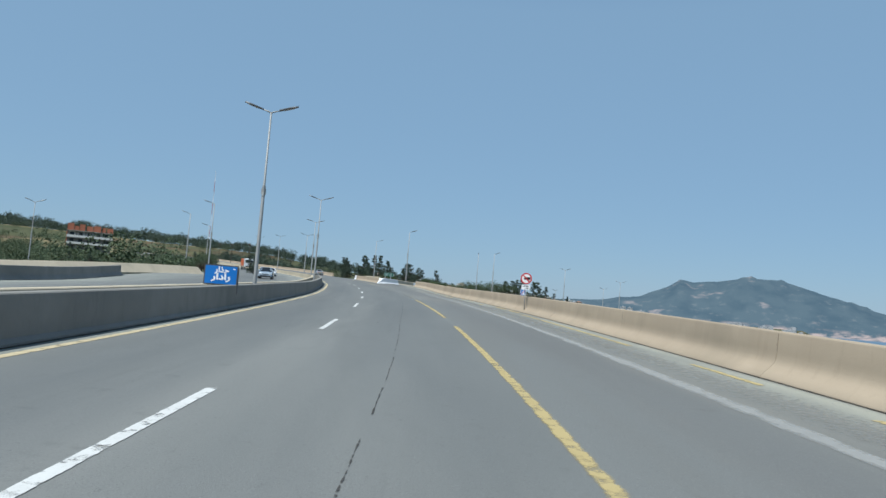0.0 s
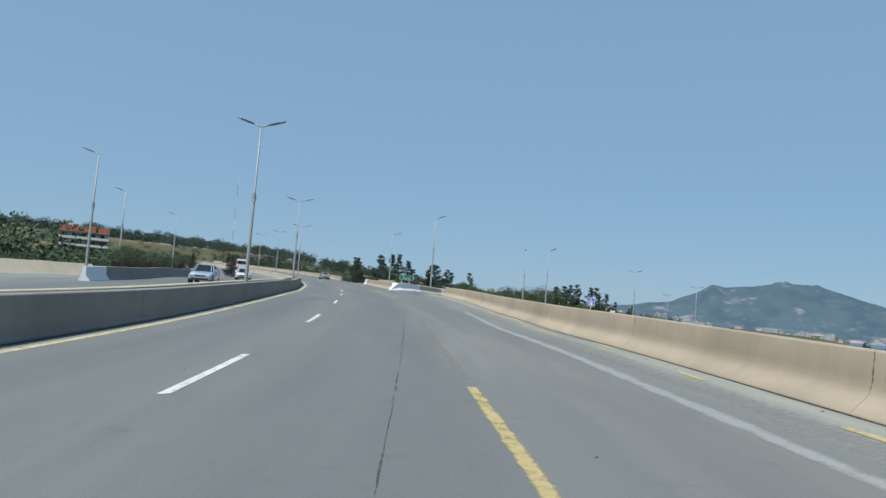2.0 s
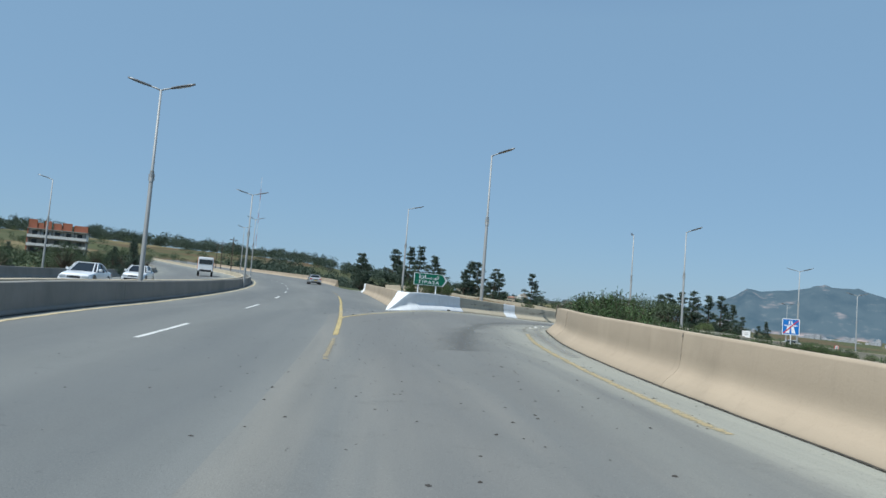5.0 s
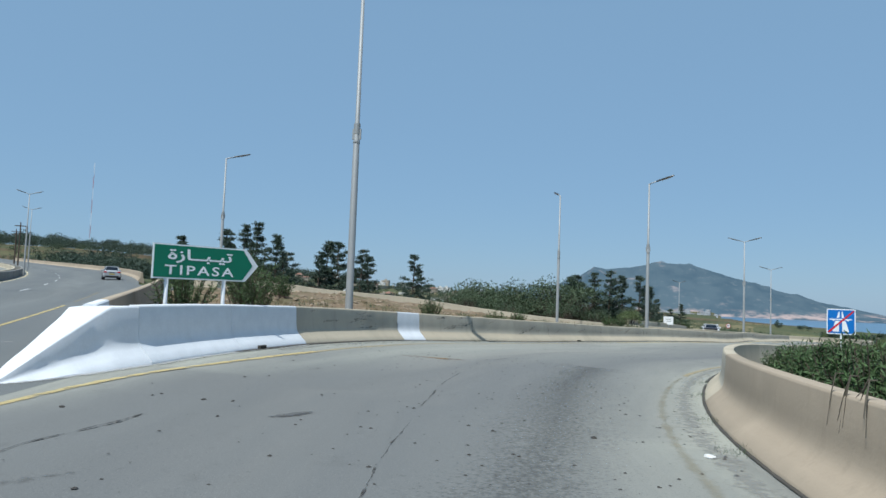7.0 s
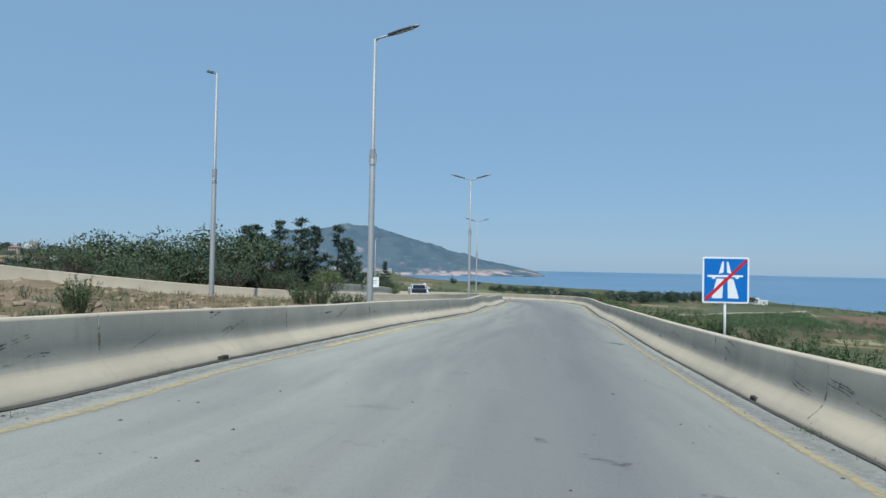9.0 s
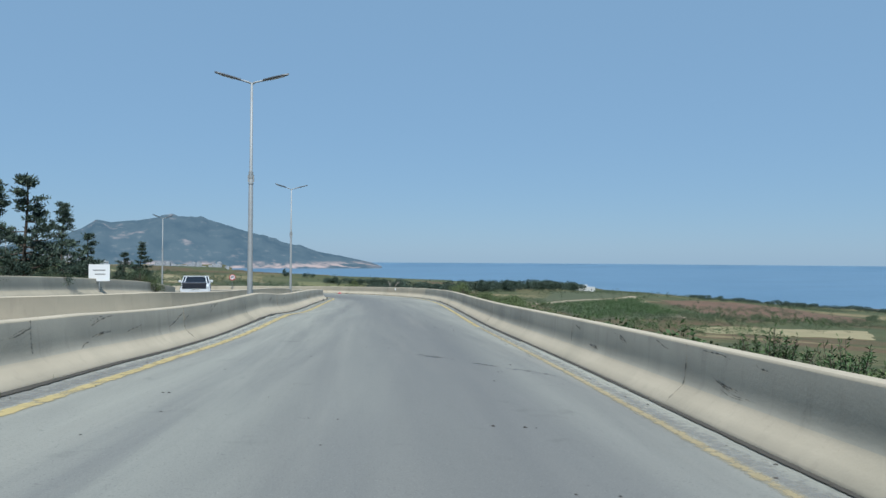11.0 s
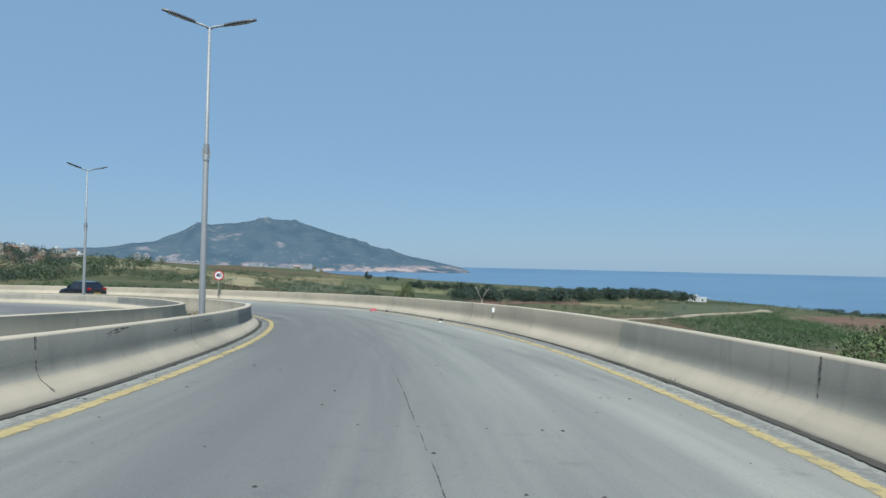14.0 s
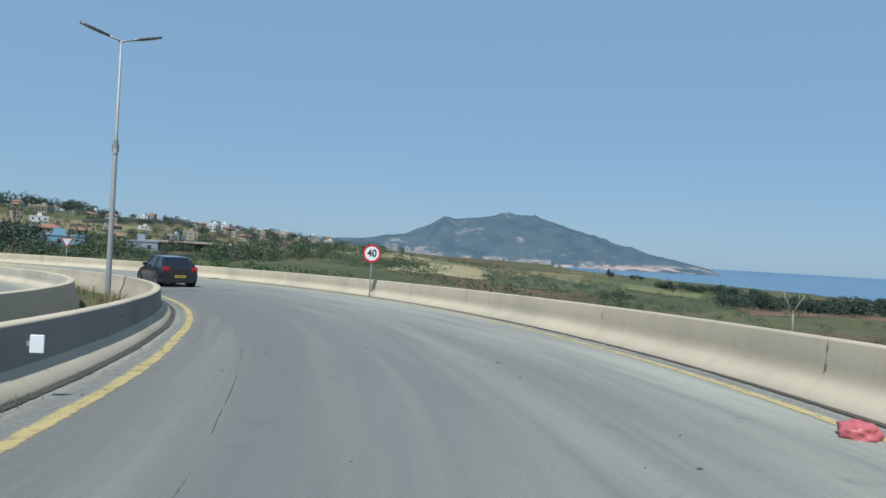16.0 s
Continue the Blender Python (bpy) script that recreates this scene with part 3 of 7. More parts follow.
# ---- fields towards the sea ----
def make_field(name, color, other, rows=0.0, turn=0.0):
    k = Mat(name, color, 0.95, spec=0.1)
    k.mix(other, k.ramp(k.noise(0.05, 5, dist=0.6), 0.42, 0.62), 0.8)
    k.mix([c * 0.6 for c in color], k.ramp(k.noise(0.6, 5), 0.52, 0.7), 0.6)
    k.mix([min(1, c * 1.5) for c in color], k.ramp(k.noise(1.7, 4), 0.6, 0.75), 0.5)
    if rows:
        mp = k.t.nodes.new("ShaderNodeMapping")
        mp.inputs["Rotation"].default_value = (0, 0, turn)
        wave = k.t.nodes.new("ShaderNodeTexWave")
        wave.inputs["Scale"].default_value, wave.inputs["Distortion"].default_value = rows, 1.5
        k.t.links.new(k.coord, mp.inputs["Vector"])
        k.t.links.new(mp.outputs[0], wave.inputs["Vector"])
        k.mix([c * 0.55 for c in color], k.ramp(wave.outputs["Fac"], 0.4, 0.8), 0.6)
    k.relief(k.noise(1.5, 5), 0.5, 0.15)
    return k.done()


PLOUGHED = make_field("ploughed_red_earth", (0.175, 0.112, 0.078), (0.135, 0.092, 0.066), 0.25, 0.6)
VINEYARD = make_field("vineyard_soil", (0.105, 0.104, 0.064), (0.080, 0.088, 0.05), 0.16, 0.42)
STUBBLE = make_field("straw_stubble", (0.30, 0.255, 0.15), (0.22, 0.20, 0.11))
CROP = make_field("green_crop", (0.094, 0.106, 0.062), (0.12, 0.122, 0.074), 0.12, 1.1)
MEADOW = make_field("dry_meadow", (0.165, 0.16, 0.08), (0.11, 0.125, 0.06))
TRACK = make_field("dusty_track", (0.33, 0.28, 0.20), (0.26, 0.22, 0.15))


def on_ground(xy):
    """Height of the ground sheet itself."""
    d = xy - (-37, 156)
    ring = np.clip(np.interp(np.hypot(d[:, 0], d[:, 1]), rings, np.arange(len(rings))), 0, len(rings) - 1.001)
    turn = (np.arctan2(d[:, 0], d[:, 1]) / (2 * math.pi) * na) % na
    i, j = ring.astype(int), turn.astype(int)
    a, b, g = ring - i, turn - j, gz.reshape(len(rings), na)
    return (g[i, j] * (1 - b) + g[i, (j + 1) % na] * b) * (1 - a) + (g[i + 1, j] * (1 - b) + g[i + 1, (j + 1) % na] * b) * a


def field(corners, material, lift, label, n=40):
    """A patch of farmland between four corners, lying on the ground."""
    a, b, c, d = (np.array(p, float) for p in corners)
    u, v = (g.ravel()[:, None] for g in np.meshgrid(np.linspace(0, 1, n), np.linspace(0, 1, n), indexing="ij"))
    wob = np.array([3.0 * noise.noise((x * 5, y * 5, lift * 9)) for x, y in np.c_[u, v]])[:, None]
    xy = a * (1 - u) * (1 - v) + b * u * (1 - v) + c * u * v + d * (1 - u) * v + wob
    fs = [(i * n + j, i * n + j + 1, (i + 1) * n + j + 1, (i + 1) * n + j) for i in range(n - 1) for j in range(n - 1)]
    z = on_ground(xy) + 0.4 * lift
    rim = list(range(0, n * n, n)) + list(range(n * n - n + 1, n * n)) + list(range(n * n - 1 - n, n - 2, -n)) + list(range(n - 2, 0, -1))
    m = len(rim)                                           # a rim of its own keeps the top's edge flat
    fs += [(n * n + i, n * n + (i + 1) % m, n * n + m + (i + 1) % m, n * n + m + i) for i in range(m)]
    verts = np.vstack([np.c_[xy, z], np.c_[xy[rim], z[rim]], np.c_[xy[rim], z[rim] - 0.8]])
    return tagged(mesh_object("field", verts, fs, material, smooth=True), label, "field", kind="structure")


field([(84, 258), (250, 340), (300, 452), (186, 402)], PLOUGHED, 0.12, "bare ploughed field of reddish earth")
field([(36, 248), (74, 266), (176, 404), (66, 316)], VINEYARD, 0.14, "green vineyard in rows on the slope")
field([(29, 214), (62, 214), (98, 240), (43, 233)], STUBBLE, 0.16, "pale strip of mown stubble below the road")
field([(88, 348), (192, 434), (330, 596), (196, 508)], CROP, 0.18, "green field reaching to the shore")
field([(-33, 289), (-22, 316), (-19, 398), (-34, 402)], STUBBLE, 0.20, "straw-coloured mown field")
field([(-18, 317), (17, 420), (56, 600), (-8, 424)], CROP, 0.22, "green crop on gently falling ground")
field([(48, 545), (84, 535), (104, 600), (64, 615)], MEADOW, 0.24, "yellowed patch of grass above the shore")
field([(43, 379), (104, 430), (176, 548), (55, 425)], PLOUGHED, 0.26, "strip of reddish bare earth between the crops")
field([(-120, 544), (-100, 602), (-127, 700), (-150, 628)], PLOUGHED, 0.28, "dark brown ploughed field below the ridge")
field([(-77, 451), (-46, 630), (-88, 720), (-108, 578)], STUBBLE, 0.30, "wide tan stubble field on the rising ground")
for run in ([(52, 314), (78, 336), (119, 369), (193, 429)], [(193, 429), (131, 345), (88, 286), (70, 264)]):
    for (x0, y0), (x1, y1) in zip(run, run[1:]):
        d = np.array([x1 - x0, y1 - y0]) / math.hypot(x1 - x0, y1 - y0)
        w = np.array([d[1], -d[0]]) * 1.6
        field([(x0, y0) + w, (x1, y1) + w, (x1, y1) - w, (x0, y0) - w], TRACK, 0.36, "dusty farm track between the fields", 12)

# ---- mountain ----
CREST_AT = [-19.3, -18.6, -17.7, -15.0, -11.4, -7.8, -5.2, -3.1, -0.3, 1.2, 2.06, 3.0, 5.0, 8.6, 11.0, 16.0]
CREST_EL = [-0.70, -0.42, -0.2, 0.28, 1.24, 2.30, 3.0, 3.16, 2.65, 2.55, 2.70, 2.1, 1.17, 0.61, 0.4, 0.1]
mv, mf = [], []
cols, depth = 150, 40
for i in range(cols + 1):
    b = -19.35 + 35.3 * i / cols
    top = 4500 * math.tan(radians(np.interp(b, CREST_AT, CREST_EL)))
    for j in range(depth + 1):
        u = j / depth                                     # 0 shore, 1 behind the crest
        d = 3820 + 1000 * u
        rise = math.sin(min(u / 0.72, 1.0) * math.pi / 2) ** 0.9 if u < 0.72 else math.cos((u - 0.72) / 0.28 * 0.6)
        base = -64.0
        z = base + (top - base) * rise * (d / 4500 if u < 0.72 else 1)
        rough = min(1.0, 3 * u * (1 - u) + 0.05) * min(1.0, (top + 62) / 120)
        z += (34 * noise.noise((b * 0.55, u * 4.0, 1.3)) + 15 * noise.noise((b * 1.6, u * 9.0, 5.1)) + 7 * noise.noise((b * 4.5, u * 22, 2.2))) * rough * (0.35 if u > 0.66 else 1)
        mv.append((-30 - d * math.sin(radians(b)), 170 + d * math.cos(radians(b)), z))
mf = [(i * (depth + 1) + j, (i + 1) * (depth + 1) + j, (i + 1) * (depth + 1) + j + 1, i * (depth + 1) + j + 1) for i in range(cols) for j in range(depth)]
k = Mat("mountain", (0.050, 0.060, 0.056), 1.0, spec=0.0)
k.mix((0.028, 0.037, 0.036), k.ramp(k.noise(0.006, 5), 0.42, 0.62), 0.9)
k.mix((0.26, 0.20, 0.17), k.ramp(k.noise(0.0045, 5, (1, 1, 1.6)), 0.60, 0.70), 0.8)
k.mix((0.16, 0.15, 0.13), k.ramp(k.noise(0.02, 5), 0.58, 0.75), 0.6)
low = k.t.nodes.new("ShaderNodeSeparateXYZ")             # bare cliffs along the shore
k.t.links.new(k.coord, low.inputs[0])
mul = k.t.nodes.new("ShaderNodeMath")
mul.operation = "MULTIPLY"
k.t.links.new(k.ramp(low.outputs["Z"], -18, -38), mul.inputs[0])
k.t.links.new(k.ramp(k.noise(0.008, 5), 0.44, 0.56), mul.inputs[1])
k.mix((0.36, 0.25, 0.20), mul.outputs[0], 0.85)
# weak blue emission lays the distance haze over the mountain
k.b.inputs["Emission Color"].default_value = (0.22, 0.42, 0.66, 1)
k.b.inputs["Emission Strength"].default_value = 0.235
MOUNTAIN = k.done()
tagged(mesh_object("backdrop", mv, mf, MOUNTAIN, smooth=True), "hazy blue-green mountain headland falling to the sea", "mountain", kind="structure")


# ---- barriers ----
FOOT = [(0.012, 0.045), (0.105, 0.15), (0.185, 0.235), (0.222, 0.29), (0.242, 0.36), (0.252, 0.44), (0.2555, 0.50)]
PROFILE = [(0.0, -0.02), (0.0, 0.0)] + FOOT + [(0.272, 0.825), (0.276, 0.838), (0.290, 0.855), (0.325, 0.86), (0.43, 0.86), (0.455, 0.84), (0.49, 0.42), (0.62, 0.06), (0.62, -0.25)]
PROFILE_MEDIAN = [(0.0, 0.0), (0.0, 0.05), (0.08, 0.115), (0.10, 0.745), (0.12, 0.765), (0.34, 0.765), (0.36, 0.745), (0.40, 0.10), (0.42, -0.2)]


PROFILE_SLOPE = [(0.0, -0.2), (0.0, 0.0), (0.10, 0.06), (0.82, 0.80), (0.86, 0.83), (1.04, 0.83), (1.07, 0.80), (1.10, -0.2)]


def barrier(line, side, profile, material, label, length=6.0, height=1.0, cuts=None, worn=0):
    """A run of concrete barrier units along a line; side +1: it stands to the right of the line."""
    host = empty("barrier", Matrix.Identity(4), label, "barrier", kind="structure")
    n = normals(line) * side
    s = np.r_[0, np.cumsum(np.linalg.norm(np.diff(line[:, :2], axis=0), axis=1))]
    ends = cuts(s[-1]) if cuts else list(np.arange(0, s[-1], length)) + [s[-1]]
    z_all = road_z(line[:, :2])
    tall = height if callable(height) else lambda px_, py_: height
    for a, b in zip(ends, ends[1:]):
        if b - a < 0.5:
            continue
        t = np.unique(np.r_[a + 0.002, np.arange(a + 0.6, b - 0.4, 0.8), b - 0.002])
        x, y, zz = (np.interp(t, s, v) for v in (line[:, 0], line[:, 1], z_all))
        nx, ny = np.interp(t, s, n[:, 0]), np.interp(t, s, n[:, 1])
        jig = 0.003 * math.sin(a * 7.3)
        verts = [(x[i] + nx[i] * (p + jig), y[i] + ny[i] * (p + jig), zz[i] + (h * tall(x[i], y[i]) if h > 0 else h)) for i in range(len(t)) for p, h in profile]
        m = len(profile)
        fs = [(i * m + j, i * m + j + 1, (i + 1) * m + j + 1, (i + 1) * m + j) for i in range(len(t) - 1) for j in range(m - 1)]
        fs += [tuple(range(m)), tuple((len(t) - 1) * m + j for j in range(m))[::-1]]
        if side < 0:
            fs = [f[::-1] for f in fs]
        mat = material(a, b) if callable(material) else material
        unit = mesh_object("barrier_unit", verts, [f[::-1] for f in fs], mat, host)
        unit.data.polygons.foreach_set("use_smooth", [True] * (len(fs) - 2) + [False, False])
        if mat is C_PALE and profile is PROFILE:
            # upper-face colour carries shade: darkest on the left bend, none on the sunlit right
            unit.data.materials.append(C_SHADE if side < 0 and y[0] > 196 and x[0] > -36 else C_PALE if side > 0 and y[0] > 192 else C_UPPER)
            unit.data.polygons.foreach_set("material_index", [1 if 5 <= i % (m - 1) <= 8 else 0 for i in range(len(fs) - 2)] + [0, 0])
        unit.data.set_sharp_from_angle(angle=radians(38))
        if worn and mat is not WHITEWASH:
            rng = random.Random(int(a * 31))
            face = list(zip(*profile[2:10]))

            def on_face(at, h, proud=-0.006):
                """A point on the road side of the barrier."""
                p = float(np.interp(h, face[1], face[0])) + proud
                q = [float(np.interp(at, s, v)) for v in (line[:, 0], line[:, 1], n[:, 0], n[:, 1], z_all)]
                return (q[0] + q[2] * p, q[1] + q[3] * p, q[4] + h * tall(q[0], q[1]))

            # the joint, its mortar broken out in places
            v, hs, wd = [], np.linspace(0.36 if a % 3 < 2 else 0.1, 0.84, 24), 0.014
            for h in hs:
                wd = min(0.034, max(0.003, wd + rng.uniform(-0.016, 0.016)))
                mid = b + rng.uniform(-0.008, 0.008)
                v += [on_face(mid + q * wd, h, -0.004) for q in (-1, 0, 1)]
            ob = mesh_object("joint", v, [(3 * i + q, 3 * i + q + 1, 3 * i + q + 4, 3 * i + q + 3) for i in range(23) for q in (0, 1)], JOINT, host)
            ob.data.attributes.new("rim", "FLOAT", "POINT").data.foreach_set("value", [0.0, 1.0, 0.0] * 24)
            # scrapes left by bumpers
            for _ in range(0 if side > 0 and not 118 < y[0] < 150 else worn + (4 if worn == 2 and a < 42 else 4 if side > 0 else 0)):
                s1, h1, tilt, ln = rng.uniform(a + 0.3, b - 0.3), rng.uniform(0.30, 0.72), rng.uniform(0.05, 0.35), rng.uniform(0.15, 1.0)
                for _k in range(rng.choice([1, 1, 2, 3])):
                    s1, h1, v, w1 = s1 + rng.uniform(-0.15, 0.15), min(0.78, max(0.28, h1 + rng.uniform(-0.05, 0.05))), [], rng.uniform(0.008, 0.028)
                    for i in range(7):
                        u = i / 6
                        hm = min(0.80, max(0.12, h1 + tilt * ln * u + 0.015 * math.sin(5 * u + s1)))
                        for q in (-1, 0, 1):
                            v.append(on_face(min(b, max(a, s1 + ln * (u - 0.5))), hm + q * w1 * (0.3 + math.sin(math.pi * u))))
                    ob = mesh_object("scuff", v, [(3 * i + q, 3 * i + q + 1, 3 * i + q + 4, 3 * i + q + 3) for i in range(6) for q in (0, 1)], SCUFF, host)
                    ob.data.attributes.new("rim", "FLOAT", "POINT").data.foreach_set("value", [0.0, 1.0, 0.0] * 7)
    return host


def right_mat(a, b):
    y = np.interp((a + b) / 2, np.r_[0, np.cumsum(np.linalg.norm(np.diff(WALL_RIGHT[:, :2], axis=0), axis=1))], WALL_RIGHT[:, 1])
    return C_TAN if y < 112 else C_PALE


def left_mat(a, b):
    mid = (a + b) / 2
    return WHITEWASH if mid < 4.9 or 9.9 < mid < 11.0 else C_PALE


def left_height(x, y):
    """The barrier is lower past the fork."""
    return float(np.interp(y, [112, 116, 124, 132, 139, 150, 175, 202, 210], [0.96, 0.90, 0.89, 0.87, 0.79, 0.77, 0.75, 0.715, 0.72]))


def right_height(x, y):
    return float(np.interp(y, [30, 60, 95, 101, 120, 140, 172, 200, 219], [0.87, 0.90, 0.89, 0.84, 0.85, 0.83, 0.83, 0.87, 0.86])) if x > -60 else 0.86


def cuts_left(total):
    return [0.0, 2.4, 4.9, 9.9, 11.0] + list(np.arange(13.9, total, 5.55)) + [total]


def cuts_right(total):
    return list(np.arange(0, 196, 8.0)) + list(np.arange(198.9, 258, 5.2)) + [262.2, 268.1, 274.7, 281.0, 287.1, 293.3, 300.1, 307.1] + list(np.arange(314.0, total, 6.9)) + [total]


barrier(MEDIAN, -1, PROFILE_MEDIAN, C_GREY, "weathered grey concrete median barrier with scuffs and a dirty foot", 9.0)
barrier(offset(MEDIAN, -1.45), 1, PROFILE_MEDIAN, C_PALE, "pale concrete median barrier facing the oncoming lanes", 9.0)
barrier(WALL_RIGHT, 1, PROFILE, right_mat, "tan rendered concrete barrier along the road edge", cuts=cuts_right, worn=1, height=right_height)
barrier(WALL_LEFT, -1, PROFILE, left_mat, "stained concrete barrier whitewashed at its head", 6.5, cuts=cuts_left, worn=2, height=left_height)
barrier(WALL_FORK, 1, PROFILE, lambda a, b: WHITEWASH if a > 33 or b < 2 else C_TAN, "tan concrete barrier past the fork with whitewashed ends", cuts=lambda total: [0.0, 1.6, 7.0, 13.0, 19.0, 25.0, 31.0, 35.0, total])
barrier(LANE_NEAR, -1, PROFILE, C_PALE, "pale concrete barrier of the joining slip road", 8.0, height=lambda x, y: float(np.interp(y, [158, 166, 200], [1.0, 0.75, 0.72])))
barrier(LANE_FAR[LANE_FAR[:, 1] > 170], 1, PROFILE, C_PALE, "pale low concrete wall below the trees", 8.0)
barrier(main_line(140, 330, [(140, 11.0), (200, 14), (330, 14)]), 1, PROFILE, C_TAN, "tan concrete barrier along the motorway past the joining lane", 8.0)
barrier(main_line(-120, 26, -16.5), -1, PROFILE, C_GREY, "grey concrete barrier with a rounded end beside the oncoming lanes", 8.0)
barrier(main_line(40.5, 330, [(40.5, -10.8), (60, -11.6), (90, -12.8), (120, -14.5), (330, -16.5)]), -1, PROFILE, lambda a, b: WHITEWASH if a < 3 else C_GREY, "grey concrete barrier with a whitewashed head", 4.0)
barrier(main_line(-60, 54, [(-60, -31), (0, -25.0), (22, -20.6), (51, -14.9), (54, -14.4)]), -1, PROFILE_SLOPE, C_PALE, "pale sloping concrete wall along the far ramp", 8.0)


# ---- the dry island between the roads ----
ISLAND = np.vstack([offset(WALL_LEFT, -0.35)[WALL_LEFT[:, 1] < 160][1:, :2], JOIN[JOIN[:, 1] < 161.4][:, :2] + (0.1, -0.15), offset(WALL_FORK, 0.35)[::-1][2:, :2]])


def inside(xy, poly):
    hit = np.zeros(len(xy), bool)
    for (x0, y0), (x1, y1) in zip(poly, np.roll(poly, -1, 0)):
        if y0 != y1:
            cross = (y0 > xy[:, 1]) != (y1 > xy[:, 1])
            hit ^= cross & (xy[:, 0] < (x1 - x0) * (xy[:, 1] - y0) / (y1 - y0) + x0)
    return hit


def verge_z(xy):
    """The island's surface: banked up between its barriers, rough with clods."""
    xy = np.asarray(xy, float).reshape(-1, 2)
    d = np.sqrt(((xy[:, None] - ISLAND[None]) ** 2).sum(-1)).min(1)
    bank = np.clip((d - 0.1) / 2.2, 0, 1)
    rough = np.array([0.16 * noise.noise((x / 1.7, y / 1.7, 2)) + 0.10 * noise.noise((x / 0.6, y / 0.6, 5)) for x, y in xy])
    return road_z(xy) - 0.04 + 0.30 * bank + rough * bank


vx, vy = np.meshgrid(np.arange(-80, -38, 0.4), np.arange(112, 163, 0.4), indexing="ij")
vxy = np.stack([vx.ravel(), vy.ravel()], 1)
keep = inside(vxy, ISLAND)
index = np.full(len(vxy), -1)
index[keep] = np.arange(keep.sum())
index = index.reshape(vx.shape)
vf = [(index[i, j], index[i + 1, j], index[i + 1, j + 1], index[i, j + 1]) for i in range(vx.shape[0] - 1) for j in range(vx.shape[1] - 1)]
k = Mat("dry_stony_soil", (0.20, 0.145, 0.095), 0.95, spec=0.1)
k.mix((0.10, 0.095, 0.05), k.ramp(k.noise(0.6, 5, dist=0.5), 0.45, 0.6), 0.85)
k.mix((0.30, 0.24, 0.165), k.ramp(k.noise(2.6, 5), 0.55, 0.68), 0.8)
k.mix((0.07, 0.06, 0.04), k.ramp(k.noise(6, 5), 0.58, 0.7), 0.7)
k.relief(k.noise(5, 6), 0.8, 0.12)
tagged(mesh_object("ground", np.c_[vxy[keep], verge_z(vxy[keep])], [f for f in vf if min(f) >= 0], k.done(), smooth=True), "stony brown soil bank between the slip roads", "verge", kind="structure")

# the rounded head where the two barriers meet, its foot run out towards the traffic
HEAD = 24
toe_right = resample(spline([(-55.72, 110.42), (-55.55, 110.62), (-55.40, 111.0), (-55.24, 111.7), (-55.12, 112.4)], 0.1), HEAD)
toe_left = resample(spline([(-55.86, 110.45), (-56.02, 110.75), (-56.18, 111.2), (-56.40, 111.8), (-56.62, 112.4)], 0.1), HEAD)
verts, mm = [], 2 * 12
for i, (r, l) in enumerate(zip(toe_right, toe_left)):
    u = i / (HEAD - 1)
    rise = min(1.0, 0.04 + 0.99 * (u / 0.80) ** 0.92)
    across = float(np.linalg.norm(r - l))
    inset = min(1.0, 0.47 * across / 0.325)
    ring = [(p * inset * min(1.0, 0.35 + u), max(h, 0.0) * rise * 0.96) for p, h in PROFILE[:12]]
    for side, foot in ((1, r), (-1, l)):
        for p, h in (ring if side > 0 else ring[::-1]):
            q = foot + (l - r if side > 0 else r - l) / across * p
            verts.append((q[0], q[1], rz(*foot) - 0.01 + h + 0.006 * noise.noise((q[0] * 6, q[1] * 6, h * 6))))
head_faces = [(i * mm + j, i * mm + j + 1, (i + 1) * mm + j + 1, (i + 1) * mm + j) for i in range(HEAD - 1) for j in range(mm - 1)]
head_faces += [tuple(range(mm))[::-1], tuple((HEAD - 1) * mm + j for j in range(mm))]
head_end = mesh_object("barrier_head", verts, [f[::-1] for f in head_faces], WHITEWASH, smooth=True)
head_end.data.set_sharp_from_angle(angle=radians(30))
tagged(head_end, "whitewashed rounded concrete barrier head at the fork", "barrier", kind="structure")


# ---- road markings ----
def stripe(name, line, width, material, lift, label, host=None, ragged=0.0):
    """A painted line of constant width that lies on the road."""
    n = normals(line)
    rng = random.Random(len(line) * 7 + int(width * 1000))
    w = np.array([width * (1 + ragged * (rng.random() - 0.5)) for _ in line])[:, None]
    rows = [line[:, :2] + n * w * q for q in (-0.5, 0.0, 0.5)]
    m = len(line)
    v = np.vstack([np.c_[r, road_z(r) + lift] for r in rows])
    ob = mesh_object(name, v, [(q + i, q + m + i, q + m + i + 1, q + i + 1) for q in (0, m) for i in range(m - 1)], material, host)
    ob.data.attributes.new("rim", "FLOAT", "POINT").data.foreach_set("value", np.r_[np.zeros(m), np.ones(m), np.zeros(m)])
    return ob if host else tagged(ob, label, "road marking", kind="structure")


stripe("marking", main_line(-110, 360, 0.45), 0.20, make_paint("cream_edge_paint", (0.50, 0.42, 0.27), 0.25), 0.006, "faded cream edge line beside the median barrier", ragged=0.1)
dashes = empty("lane_line", Matrix.Identity(4), "row of faded white lane dashes", "road marking", kind="structure")
DASH_AT = [-94.0, -28.9, -16.0, -3.1, 9.3, 21.8, 35.0, 48.2, 61.4, 74.4, 300.6]
for i in range(-9, 22):
    end = float(np.interp(i, [-9, -4, -3, -2, -1, 0, 1, 2, 3, 4, 21], DASH_AT))
    stripe("dash", main_line(end - 4.3, end, [(-110, 3.62), (40, 3.6), (74, 3.95), (300, 3.95)], 0.5), 0.14, WHITE_LINE, 0.006, "", dashes)
YELLOW_FAINT = make_paint("faint_yellow_paint", (0.30, 0.262, 0.175), 0.5, 0.9, 1.6, cover=0.5, blur=2.5)
